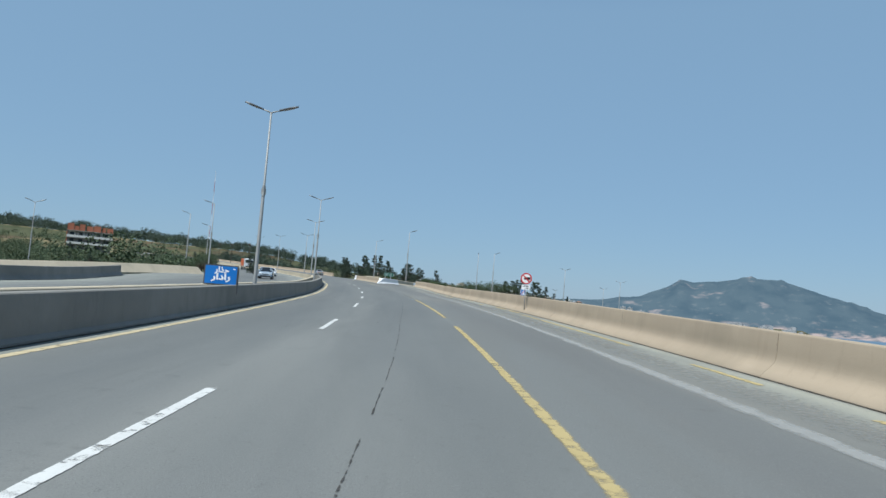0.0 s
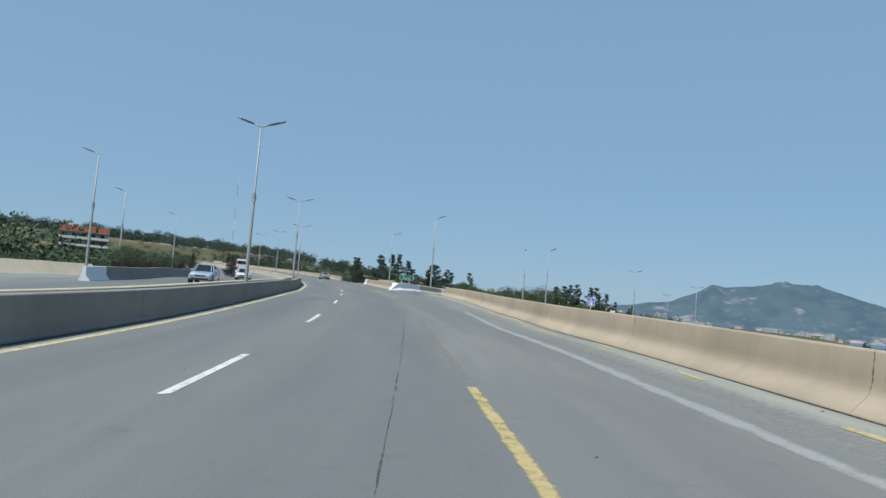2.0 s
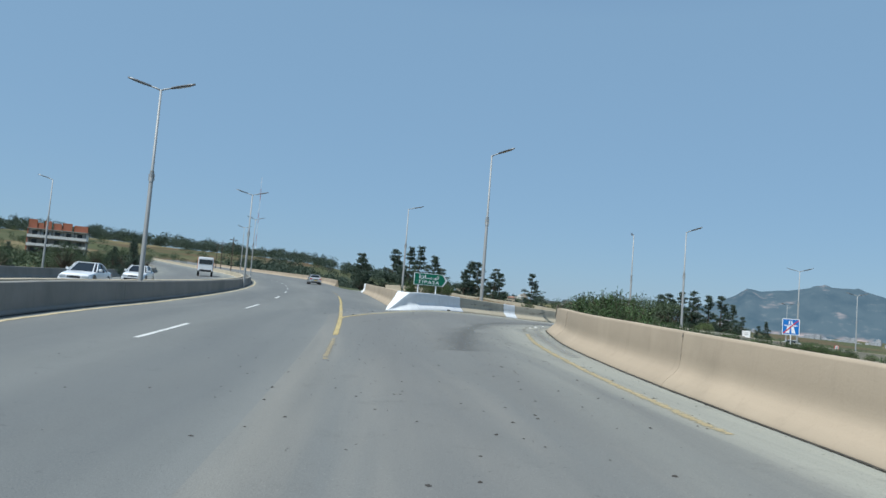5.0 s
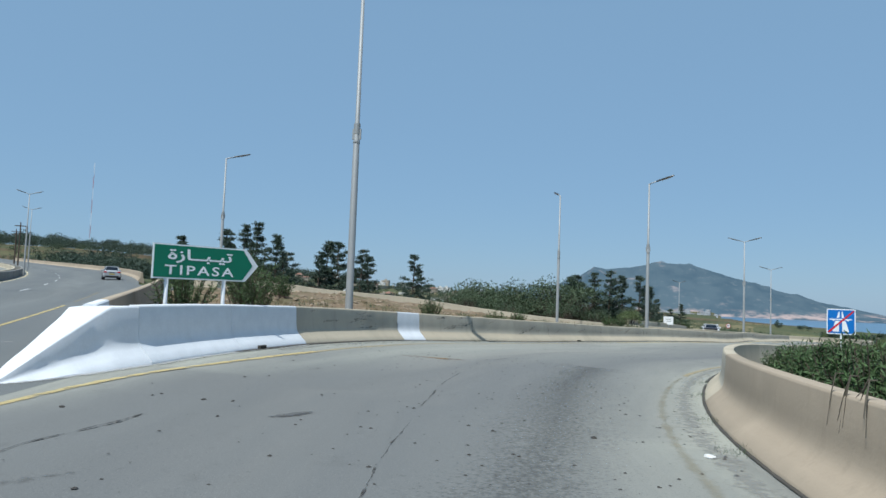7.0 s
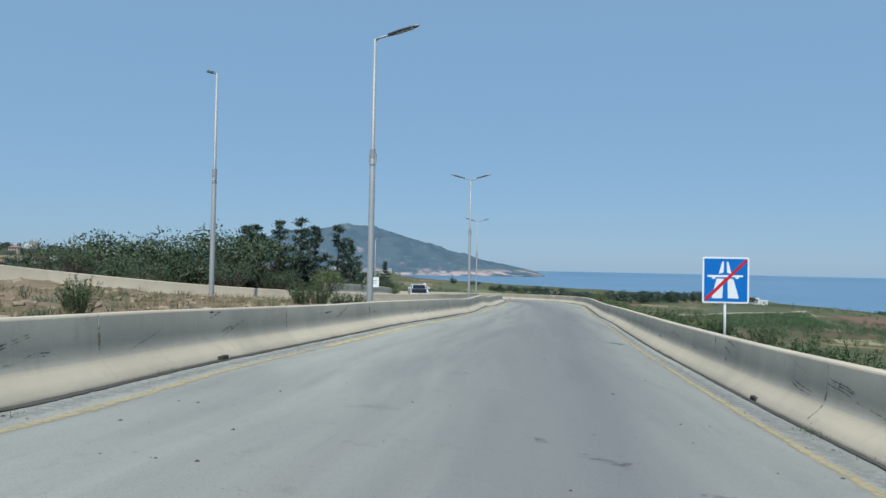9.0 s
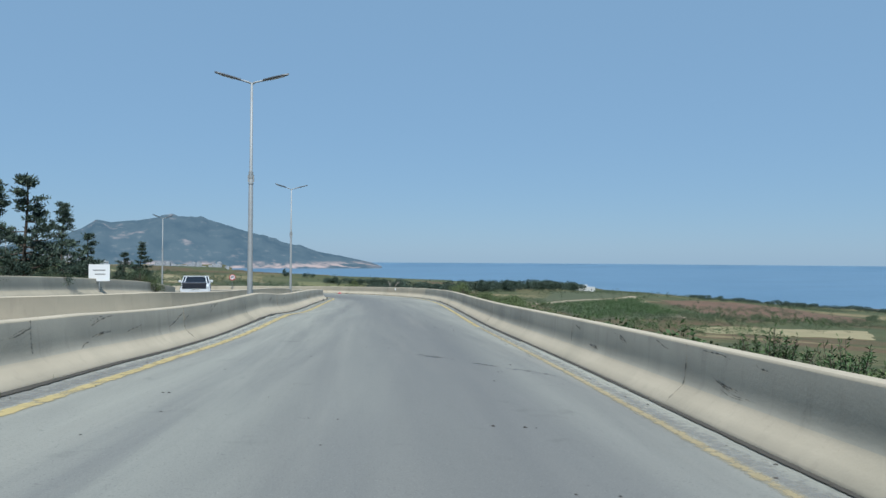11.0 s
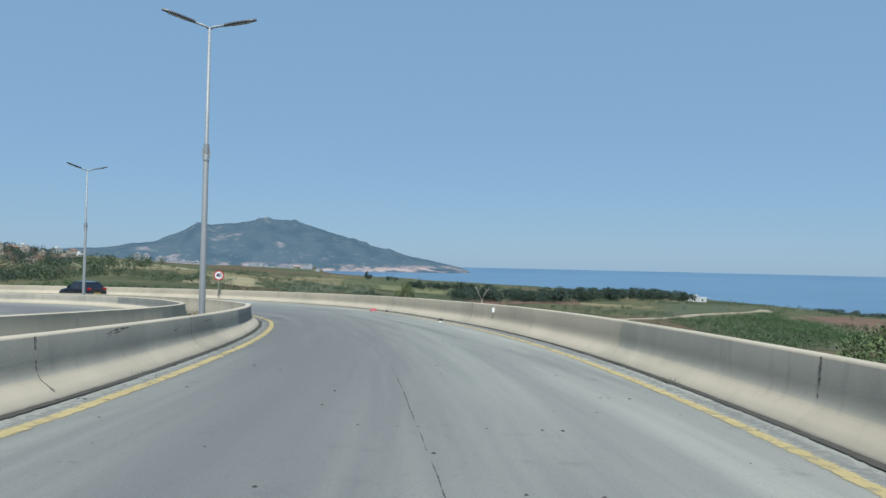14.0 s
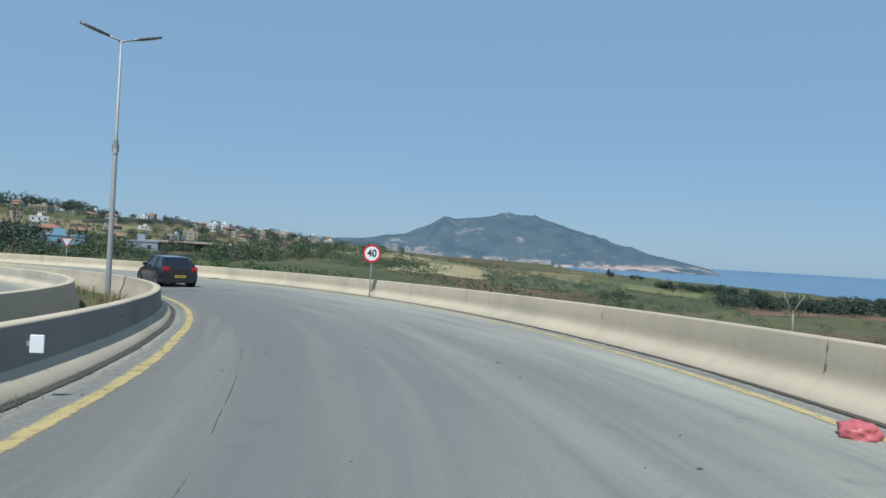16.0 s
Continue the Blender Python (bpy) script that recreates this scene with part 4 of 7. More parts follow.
edge = empty("edge_line", Matrix.Identity(4), "solid yellow edge line, worn and patched", "road marking", kind="structure")
for a, b, mat in ((-110, -16.4, YELLOW), (-12.6, 7.1, YELLOW), (7.1, 20, YELLOW_FAINT), (54.5, 59.4, YELLOW_WORN), (59.4, 94, YELLOW), (96, 108, YELLOW_WORN)):
    stripe("stroke", main_line(a, b, [(-110, 7.0), (-12, 7.0), (7, 6.9), (20, 6.9), (54, 7.42), (75, 7.45), (108, 8.0)]), 0.18, mat, 0.006, "", edge, 0.05)
fork = empty("fork_marking", Matrix.Identity(4), "worn yellow fork lines with cross strokes", "road marking", kind="structure")
stripe("stroke", spline([(-53.0, 102.55), (-53.3, 103.2), (-53.8, 104.7), (-54.25, 106.7), (-54.55, 108.9), (-54.68, 110.3), (-54.6, 111.6), (-54.38, 113.4), (-54.24, 116.0)], 0.5), 0.18, YELLOW, 0.010, "", fork, 0.04)
for x0, y0, x1, y1, w in ((-54.6, 104.9, -54.5, 106.2, 0.5), (-55.6, 106.4, -55.0, 107.6, 0.5), (-57.4, 109.4, -55.5, 109.2, 0.25), (-58.9, 111.7, -57.6, 111.9, 0.22), (-60.3, 113.6, -59.4, 114.3, 0.2), (-56.7, 108.2, -55.4, 108.5, 0.35)):
    stripe("stroke", spline([(x0, y0), ((x0 + x1) / 2, (y0 + y1) / 2 + 0.12), (x1, y1)], 0.3), w, CHEVRON, 0.008, "", fork, 0.2)


def clip_y(line, y0, y1):
    keep = (line[:, 1] >= y0) & (line[:, 1] <= y1)
    return line[keep]


w_left, w_right = resample(WALL_LEFT, 340), resample(WALL_RIGHT, 820)
for a, b, mat in ((115.5, 136, YELLOW_DULL), (136, 158, YELLOW)):
    stripe("marking", clip_y(offset(w_left, np.interp(w_left[:, 1], [115, 121, 125, 128.5, 132, 140, 158], [0.80, 0.80, 0.85, 0.62, 0.55, 0.52, 0.5])), a, b), 0.20, mat, 0.006, "worn yellow edge line of the slip road", ragged=0.08)
far_left = w_left[w_left[:, 1] > 157.6]
stripe("marking", offset(far_left, np.interp(far_left[:, 1], [158, 178, 190, 203, 209, 214, 218, 222, 260], [0.5, 0.48, 0.40, 0.40, 0.42, 0.58, 0.52, 0.42, 0.40])), 0.21, YELLOW, 0.006, "bright yellow edge line beside the barrier", ragged=0.03)
stripe("marking", clip_y(offset(w_right, -0.62), 90, 101), 0.18, YELLOW_DULL, 0.006, "worn yellow edge line beside the tan barrier", ragged=0.08)
for a, b, mat in ((101, 119, YELLOW_FAINT), (119, 162.2, YELLOW_DULL)):
    stripe("marking", clip_y(offset(w_right, -np.interp(w_right[:, 1], [101, 104, 124, 140, 162], [0.66, 0.68, 0.50, 0.48, 0.44])), a, b), 0.19, mat, 0.006, "worn yellow edge line of the slip road", ragged=0.08)
far_right = w_right[w_right[:, 1] > 162]
stripe("marking", offset(far_right, -np.interp(far_right[:, 1], [162, 171, 178, 191, 202, 217, 235], [0.44, 0.43, 0.45, 0.56, 0.55, 0.5, 0.5])), 0.22, YELLOW, 0.006, "bright yellow edge line on the outside of the bend", ragged=0.03)
stripe("marking", offset(LANE_NEAR, 0.55), 0.16, YELLOW, 0.006, "yellow edge line of the joining slip road", ragged=0.06)
old = empty("old_marking", Matrix.Identity(4), "row of worn yellow strokes at the barrier foot", "road marking", kind="structure")
rng = random.Random(4)
strokes = [(26, 39, 0.47, 0.16), (40.1, 43.0, 0.25, 0.22), (43.3, 46.5, 0.26, 0.20), (48.0, 50.0, 0.58, 0.20), (52.5, 54.1, 0.48, 0.20), (55.0, 55.9, 0.48, 0.15), (57.0, 59.0, 0.24, 0.18)]
for y, end in ((-20.0, 24), (60.6, 74)):
    while y < end:
        strokes.append((y, y + rng.uniform(1.6, 3.4), 0.46, 0.17))
        y += rng.uniform(3.0, 4.6)
for a, b, o, w in strokes:
    seg = clip_y(offset(w_right, -o), a, b)
    if len(seg) > 2:
        stripe("stroke", seg, w, YELLOW, 0.008, "", old, 0.2)
stripe("paint_splash", offset(clip_y(w_left, 110, 117.4), 0.08), 0.22, CHEVRON, 0.009, "whitewash splashed on the asphalt at the barrier foot", ragged=0.8)
stripe("paint_splash", offset(clip_y(w_left, 122.0, 123.8), 0.08), 0.30, CHEVRON, 0.009, "whitewash splashed on the asphalt at the barrier foot", ragged=0.8)
stripe("paint_splash", toe_right + np.array([0.06, -0.05]), 0.20, CHEVRON, 0.009, "whitewash splashed round the barrier head", ragged=0.6)
# dirt in the gutter, grit on the shoulder, seams in the asphalt
for nm, line, o, wd, mt, lf, lb in (
        ("gutter", w_left[4:], 0.05, 0.13, GUTTER, 0.012, "dark dirt-filled joint at the barrier foot"),
        ("gutter", clip_y(w_right, -90, 118), -0.02, 0.05, GUTTER, 0.012, "dark dirt-filled joint at the barrier foot"),
        ("gutter", clip_y(w_right, 118, 158), -0.04, 0.09, GUTTER, 0.012, "dark dirt-filled joint at the barrier foot"),
        ("gutter", w_right[w_right[:, 1] > 157], -0.06, 0.16, GUTTER, 0.012, "dark dirt-filled joint at the barrier foot"),
        ("gutter", main_line(-110, 300, 0.0), 0.02, 0.05, GAPDARK, 0.012, "dark dirt-filled joint at the median foot"),
        ("shoulder_grit", clip_y(w_right, -90, 84), -0.95, 1.5, GRIT, 0.004, "pale grit washed along the shoulder"),
        ("shoulder_grit", clip_y(w_right, -90, 72), -1.74, 0.28, PALE_DUST, 0.007, "pale streak of cement dust along the shoulder"),
        ("shoulder_grit", clip_y(w_right, 96, 262), -0.30, 0.55, GRIT, 0.004, "pale grit along the barrier foot"),
        ("shoulder_grit", w_left[6:], 0.28, 0.52, GRIT, 0.004, "pale grit along the barrier foot")):
    stripe(nm, offset(line, o), wd, mt, lf, lb, ragged=0.35)


def seam(line, width, label, wobble=0.05):
    """A broken, wandering crack."""
    host = empty("asphalt_seam", Matrix.Identity(4), label, "road crack", kind="structure")
    rng = random.Random(int(abs(line[0, 0]) * 100))
    q = resample(line, int(len(line) * 5))
    q = offset(q, np.cumsum([rng.uniform(-wobble, wobble) for _ in q]) * 0.12)
    i = 0
    while i < len(q) - 4:
        n = rng.randint(2, 9)
        stripe("crack", q[i:i + n + 1], width * rng.uniform(0.6, 1.4), HAIRCRACK, 0.005, "", host, 1.4)
        i += n + rng.choice([0, 1, 1, 2, 3, 5])


seam(main_line(-34, 46, [(-34, 5.3), (-16, 5.43), (11, 6.06), (19, 6.36), (30, 6.8), (46, 7.2)]), 0.016, "dark broken crack along the asphalt lane")
seam(spline([(-48.9, 102.6), (-49.31, 103.84), (-49.97, 106.2), (-50.82, 110.7), (-51.42, 116.4), (-51.1, 120.7), (-50.1, 126.0)], 1.0), 0.014, "dark broken crack curving along the slip road", 0.12)
seam(spline([(-51.6, 101.6), (-52.07, 103.5), (-52.4, 105.2), (-52.9, 107.6), (-52.85, 109.3)], 1.0), 0.05, "dark ragged crack across the worn exit lane", 0.3)
seam(spline([(-27.6, 183.0), (-25.9, 193.0), (-25.4, 203.0), (-26.2, 213.0), (-28.5, 222.0)], 1.0), 0.008, "thin broken crack curving along the slip road")


# ---- lamp posts ----
def lamp_post(arms, height=8.7):
    """A tapered post with one or two raised arms and flat lamp heads."""
    host = empty("street_lamp", Matrix.Identity(4), "galvanised steel street lamp with two raised flat heads" if arms == 2 else "galvanised steel street lamp with one raised flat head",
                 "street lamp", "street lamps along the roads")
    part("post", tube(bmesh.new(), [(0, 0, -0.3), (0, 0, 0.02), (0, 0, height * 0.60), (0, 0, height * 0.605), (0, 0, height)], [0.105, 0.105, 0.082, 0.062, 0.045], 12), GALV, host, smooth=True)
    bm = tube(bmesh.new(), [(0, 0, height * 0.585), (0, 0, height * 0.615)], [0.088, 0.088], 12)
    tube(bm, [(0, 0, height * 0.56), (0, 0, height * 0.565)], [0.095, 0.095], 10)
    box(bm, -0.12, 0.12, -0.02, 0.02, height * 0.57, height * 0.60)
    part("collar", bm, GALV, host)
    bm = bmesh.new()
    box(bm, -0.17, 0.17, -0.17, 0.17, -0.02, 0.02, 0.004)
    part("base_plate", bm, GALV, host)
    for sx in ((-1, 1) if arms == 2 else (1,)):
        part("arm", tube(bmesh.new(), [(0, 0, height - 0.05), (sx * 0.12, 0, height + 0.02), (sx * 0.52, 0, height + 0.12)], [0.036, 0.034, 0.03], 8), GALV, host, smooth=True)
        bm = bmesh.new()
        n, sect = 9, []
        for i in range(n):
            u = i / (n - 1)
            wd = 0.135 * (math.sin(math.pi * min(0.97, 0.16 + u * 0.80)) ** 0.7)
            x, z = sx * (0.42 + 0.98 * u), height + 0.095 + 0.26 * u
            sect.append([bm.verts.new((x, yy * wd, z + zz)) for yy, zz in ((-1, 0), (-0.7, -0.022), (0.7, -0.022), (1, 0), (0.6, 0.05), (-0.6, 0.05))])
        for a, b in zip(sect, sect[1:]):
            for k in range(6):
                bm.faces.new((a[k], a[(k + 1) % 6], b[(k + 1) % 6], b[k]))
        bm.faces.new(sect[0])
        bm.faces.new(sect[-1][::-1])
        bmesh.ops.recalc_face_normals(bm, faces=bm.faces)
        h = part("lamp_head", bm, DARKMETAL, host, "dark flat lamp head", smooth=False)
        bm = bmesh.new()
        box(bm, 0.0, 0.55, -0.085, 0.085, -0.008, 0.0)
        bmesh.ops.rotate(bm, verts=bm.verts, cent=(0, 0, 0), matrix=Matrix.Rotation(-0.26, 3, "Y"))
        if sx < 0:
            bmesh.ops.scale(bm, verts=bm.verts, vec=(-1, 1, 1))
        bmesh.ops.translate(bm, verts=bm.verts, vec=(sx * 0.68, 0, height + 0.135))
        part("lens", bm, LENS, h)
    return host


DOUBLE, SINGLE = lamp_post(2), lamp_post(1)
# x, y, height of the arms' joint, turn of the arms
doubles = [(-25.0, 35.45, 6.62, 25), (-42.4, 69.15, 7.4, 28), (-64.4, 104.5, 8.75, 32), (-83.2, 132.6, 8.8, 36), (-116.6, 172.5, 11.3, 40), (-142, 199, 12.6, 44), (-6.9, -2.0, 5.7, 21),
           (-37.85, 170.8, 6.95, -19), (-29.2, 203.7, 6.1, 0), (-38.0, 235.6, 4.9, 33), (-56.5, 251.5, 3.6, 62), (-100.0, 84.5, 7.9, 40)]
singles = [(-55.62, 121.1, 9.4, 0), (-52.62, 151.2, 8.2, 112), (-47.15, 144.7, 7.95, -22), (-72.1, 141.8, 9.07, 30), (-59.4, 74.4, 7.3, 205), (-85.0, 100.2, 8.8, 210), (-104.0, 128.0, 9.4, 212)]
for n, (proto, spots) in enumerate(((DOUBLE, doubles), (SINGLE, singles))):
    for x, y, top, turn in spots:
        foot = float(ground_z([(x, y)])[0])
        ob = copy_thing(proto, Matrix.Identity(4))
        ob.matrix_basis = pose(x, y, 0, 0, 0, turn) @ Matrix.Translation((0, 0, foot)) @ Matrix.Diagonal((0.84 if y < 75 else 1, 1, (top - foot) / 8.7, 1))
for proto in (DOUBLE, SINGLE):
    for ob in list(proto.children_recursive) + [proto]:
        bpy.data.objects.remove(ob)


# ---- signs ----
def lettering(name, body, size, material, parent, x, y, z, bold=0.0, width=None):
    """Raised letters on a sign that faces -y."""
    cu = bpy.data.curves.new(name, "FONT")
    cu.body, cu.size, cu.align_x, cu.align_y, cu.offset, cu.extrude = body, size, "CENTER", "CENTER", bold, 0.0015
    cu.resolution_u, cu.space_character = 3, 1.25 if body.isascii() and len(body) > 3 else 1.0
    tmp = new(name, cu)
    bpy.context.view_layer.update()
    me = bpy.data.meshes.new_from_object(tmp)
    bpy.data.objects.remove(tmp)
    xs = [v.co.x for v in me.vertices]
    fit_x = width / (max(xs) - min(xs)) if width else 1.0
    mid = (max(xs) + min(xs)) / 2
    for v in me.vertices:
        v.co = ((v.co.x - mid) * fit_x + x, y - v.co.z, v.co.y + z)
    me.materials.clear()
    me.materials.append(material)
    ob = new(name, me)
    ob.parent = parent
    return ob


def rounded(w, h, r, seg=5):
    out = []
    for cx, cz, a0 in ((w / 2 - r, h / 2 - r, 0), (-w / 2 + r, h / 2 - r, 90), (-w / 2 + r, -h / 2 + r, 180), (w / 2 - r, -h / 2 + r, 270)):
        out += [(cx + r * math.cos(radians(a0 + 90 * k / seg)), cz + r * math.sin(radians(a0 + 90 * k / seg))) for k in range(seg + 1)]
    return out


def shifted(outline, x, z, k=1.0):
    return [(x + k * a, z + k * b) for a, b in outline]


def disc(r, n=36):
    return [(r * math.cos(2 * math.pi * k / n), r * math.sin(2 * math.pi * k / n)) for k in range(n)]


def plate(name, outline, y0, y1, material, parent, label=""):
    return part(name, slab(bmesh.new(), outline, y0, y1), material, parent, label)


def place_sign(name, x, y, z, turn, label):
    return empty(name, pose(x, y, z, 0, 0, turn), label, "road sign")


def sign_post(host, x, z0, z1, material=GALV, r=0.03):
    part("post", tube(bmesh.new(), [(x, 0.045, z0), (x, 0.045, z1)], [r, r], 8), material, host, smooth=True)


# direction board with an arrow point
ts = place_sign("direction_sign", -55.9, 114.85, 1.68, 59, "green arrow-shaped direction sign lettered in white, on two posts")
g = rz(-55.9, 114.85) - 0.25 - 1.68
arrow = [(-0.98, -0.30), (0.76, -0.30), (1.02, 0.0), (0.76, 0.30), (-0.98, 0.30)]
plate("board", arrow, 0.0, 0.02, S_WHITE, ts, "white sign board")
plate("face", [(-0.955, -0.275), (0.70, -0.275), (0.90, 0.0), (0.70, 0.275), (-0.955, 0.275)], -0.004, -0.001, S_GREEN, ts, "green sign face")
lettering("place_name", "TIPASA", 0.225, S_WHITE, ts, -0.12, -0.006, -0.150, 0.003, 1.28)
lettering("arabic_place_name", "\uFE93\uFEAF\uFE8E\u0640\u0640\uFE92\u0640\uFEF4\uFE97", 0.25, S_WHITE, ts, -0.12, -0.006, 0.115, 0.005, 1.20)
sign_post(ts, -0.70, g, 0.26, S_WHITE, 0.035)
sign_post(ts, 0.36, g, 0.26, S_WHITE, 0.035)

# end of motorway
ms = place_sign("motorway_end_sign", -39.14, 138.35, 0.74, -13, "square blue end-of-motorway sign with a red diagonal bar")
plate("board", rounded(1.12, 1.12, 0.052), 0.0, 0.02, S_WHITE, ms, "white-bordered sign board")
plate("face", rounded(1.035, 1.035, 0.02), -0.004, -0.001, S_BLUE, ms, "blue sign face")
K = 1.12 / 400.0


def px_poly(points):
    return [((a - 338) * K, (262 - b) * K) for a, b in points]


for nm, poly in (("carriageway", [(218, 420), (308, 420), (318, 250), (258, 250)][::-1]), ("carriageway", [(356, 418), (450, 420), (402, 250), (352, 250)][::-1]),
                 ("carriageway", [(276, 208), (318, 196), (320, 102), (306, 102)][::-1]), ("carriageway", [(348, 200), (386, 206), (358, 104), (344, 104)][::-1]),
                 ("bridge", [(180, 220), (180, 236), (218, 238), (222, 252), (244, 252), (248, 238), (418, 236), (422, 250), (446, 250), (448, 236), (486, 232), (486, 218)])):
    plate(nm, px_poly(poly), -0.007, -0.0045, S_WHITE, ms)
plate("bar", px_poly([(156, 436), (182, 436), (520, 98), (520, 86), (500, 86), (156, 420)]), -0.010, -0.0075, S_RED, ms, "red diagonal bar")
sign_post(ms, 0.0, float(ground_z([(-39.14, 138.35)])[0]) - 0.74 - 0.1, 0.45, S_WHITE, 0.032)


def round_sign(name, x, y, z, r, turn, label, foot):
    ob = place_sign(name, x, y, z, turn, label)
    plate("board", disc(r), 0.0, 0.015, S_RED, ob, "red ring")
    plate("face", disc(r * 0.78), -0.004, -0.001, S_WHITE, ob, "white sign face")
    sign_post(ob, 0.0, foot - z, r * 0.9, GALV, 0.025)
    return ob


s40 = round_sign("speed_limit_sign", -29.0, 240.9, -2.5, 0.40, 12, "round red-ringed speed limit sign reading 40", float(ground_z([(-29.0, 240.9)])[0]) - 0.1)
lettering("number", "40", 0.46, S_BLACK, s40, 0.0, -0.006, 0.0, 0.012, 0.42)
no = round_sign("no_overtaking_sign", -14.3, 41.2, 0.2, 0.26, 17, "round red-ringed sign barring lorries, with a plate below", float(ground_z([(-14.3, 41.2)])[0]) - 0.1)
plate("lorry_symbol", [(-0.11, -0.05), (0.19, -0.05), (0.19, 0.07), (0.0, 0.07), (0.0, 0.02), (-0.05, 0.04), (-0.11, 0.0)], -0.007, -0.0045, S_BLACK, no)
plate("bar", [(-0.16, 0.13), (-0.12, 0.165), (0.165, -0.12), (0.13, -0.16)], -0.010, -0.0075, S_RED, no)
plate("under_plate", shifted(rounded(0.38, 0.22, 0.02), 0, -0.40), 0.0, 0.012, S_WHITE, no, "white plate with short dark bars")
for bx, bz, bw in ((-0.06, -0.35, 0.09), (0.06, -0.35, 0.10), (0.02, -0.44, 0.04), (0.09, -0.44, 0.06)):
    plate("bar", [(bx - bw / 2, bz - 0.022), (bx + bw / 2, bz - 0.022), (bx + bw / 2, bz + 0.022), (bx - bw / 2, bz + 0.022)], -0.004, -0.001, S_BLACK, no)

# warning board on the median
rs = place_sign("warning_board", -21.75, 29.0, -0.78, 19, "blue warning board lettered in white Arabic, in a dark frame")
plate("frame", rounded(1.16, 0.68, 0.02), 0.0, 0.03, DARKMETAL, rs, "dark frame")
plate("face", rounded(1.08, 0.60, 0.01), -0.004, -0.001, S_BLUE, rs, "blue face")
lettering("writing", "\uFEAD\uFE8D\uFEAC\uFEA3", 0.26, S_WHITE, rs, 0.02, -0.006, 0.17, 0.010, 0.50)
lettering("writing", "\uFEAD\uFE8D\uFEA9\uFE8D\uFEAD", 0.28, S_WHITE, rs, 0.0, -0.006, -0.07, 0.012, 0.66)
plate("sticker", [(0.40, 0.20), (0.48, 0.20), (0.48, 0.24), (0.40, 0.24)], -0.007, -0.0045, S_WHITE, rs)
for sx in (-0.56, 0.56):
    bm = bmesh.new()
    box(bm, sx - 0.03, sx + 0.03, 0.03, 0.07, -0.62, 0.25)
    part("upright", bm, DARKMETAL, rs)

# white board and give-way signs by the loop
ws = place_sign("information_board", -43.4, 182.6, -0.6, -15, "small white information board on a post beside the trees")
plate("board", rounded(1.0, 0.85, 0.02), 0.0, 0.02, S_WHITE, ws, "white board")
plate("bar", [(-0.3, 0.1), (0.3, 0.1), (0.3, 0.16), (-0.3, 0.16)], -0.004, -0.001, S_BACK, ws)
plate("bar", [(-0.2, -0.1), (0.3, -0.1), (0.3, -0.04), (-0.2, -0.04)], -0.004, -0.001, S_BACK, ws)
sign_post(ws, 0.0, float(ground_z([(-43.4, 182.6)])[0]) + 0.5, 0.3)
for x, y, turn, flip in ((-58.9, 268.8, 30, 1), (-73.5, 276.0, 40, 0)):
    gz0 = float(ground_z([(x, y)])[0])
    gs = place_sign("give_way_sign", x, y, gz0 + 2.4, turn, "triangular red-and-white give-way sign on a post")
    plate("board", [(-0.5, 0.32), (0.0, -0.54), (0.5, 0.32)], 0.0, 0.02, S_RED, gs, "red border")
    plate("face", [(-0.36, 0.24), (0.0, -0.38), (0.36, 0.24)], -0.004, -0.001, S_WHITE, gs, "white face")
    sign_post(gs, 0.0, -2.5, 0.2)
# reflector plates on the barriers
for x, y, z, turn, sx in ((-20.13, 202.24, -2.57, -6, 1), (-28.5, 216.05, -3.18, 10, -1), (-27.72, 206.4, -2.72, 6, -1)):
    ob = empty("reflector", pose(x, y, z, 0, 0, turn), "small white reflector plate fixed to the barrier", "reflector", "reflectors on the barriers")
    bm = bmesh.new()
    box(bm, -0.06, 0.06, -0.02, 0.0, -0.08, 0.08, 0.006)
    part("plate", bm, S_WHITE, ob)
    bm = bmesh.new()
    box(bm, min(0, sx * 0.09), max(0, sx * 0.09), 0.0, 0.03, -0.02, 0.02)
    part("bracket", bm, GALV, ob)


# ---- vehicles ----
GLASS = plain("dark_window_glass", (0.012, 0.015, 0.018), 0.06, vary=0.0, spec=0.8)
TYRE = plain("tyre_rubber", (0.02, 0.02, 0.02), 0.85)
RIM = plain("wheel_rim", (0.42, 0.43, 0.44), 0.35, 0.7)
BLACKPL = plain("black_plastic", (0.02, 0.02, 0.022), 0.5)
TAIL = plain("red_tail_light", (0.40, 0.012, 0.015), 0.2)
HEADL = plain("clear_headlight", (0.55, 0.58, 0.60), 0.15)
PLATE_Y = plain("yellow_number_plate", (0.60, 0.42, 0.06), 0.5)
PLATE_W = plain("white_number_plate", (0.7, 0.7, 0.68), 0.5)


def car_paint(name, color, rough=0.22):
    k = Mat(name, color, rough, spec=0.6)
    k.b.inputs["Coat Weight"].default_value = 0.5
    k.mix([c * 0.8 + 0.02 for c in color], k.ramp(k.noise(3, 4), 0.45, 0.75), 0.4)
    return k.done()


def loft(bm, rings, close=True):
    """Skin over rings of points; the first and last are capped."""
    vs = [[bm.verts.new(p) for p in r] for r in rings]
    n = len(vs[0])
    for a, b in zip(vs, vs[1:]):
        for k in range(n):
            bm.faces.new((a[k], a[(k + 1) % n], b[(k + 1) % n], b[k]))
    bm.faces.new(vs[0][::-1])
    bm.faces.new(vs[-1])
    bmesh.ops.recalc_face_normals(bm, faces=bm.faces)
    return bm


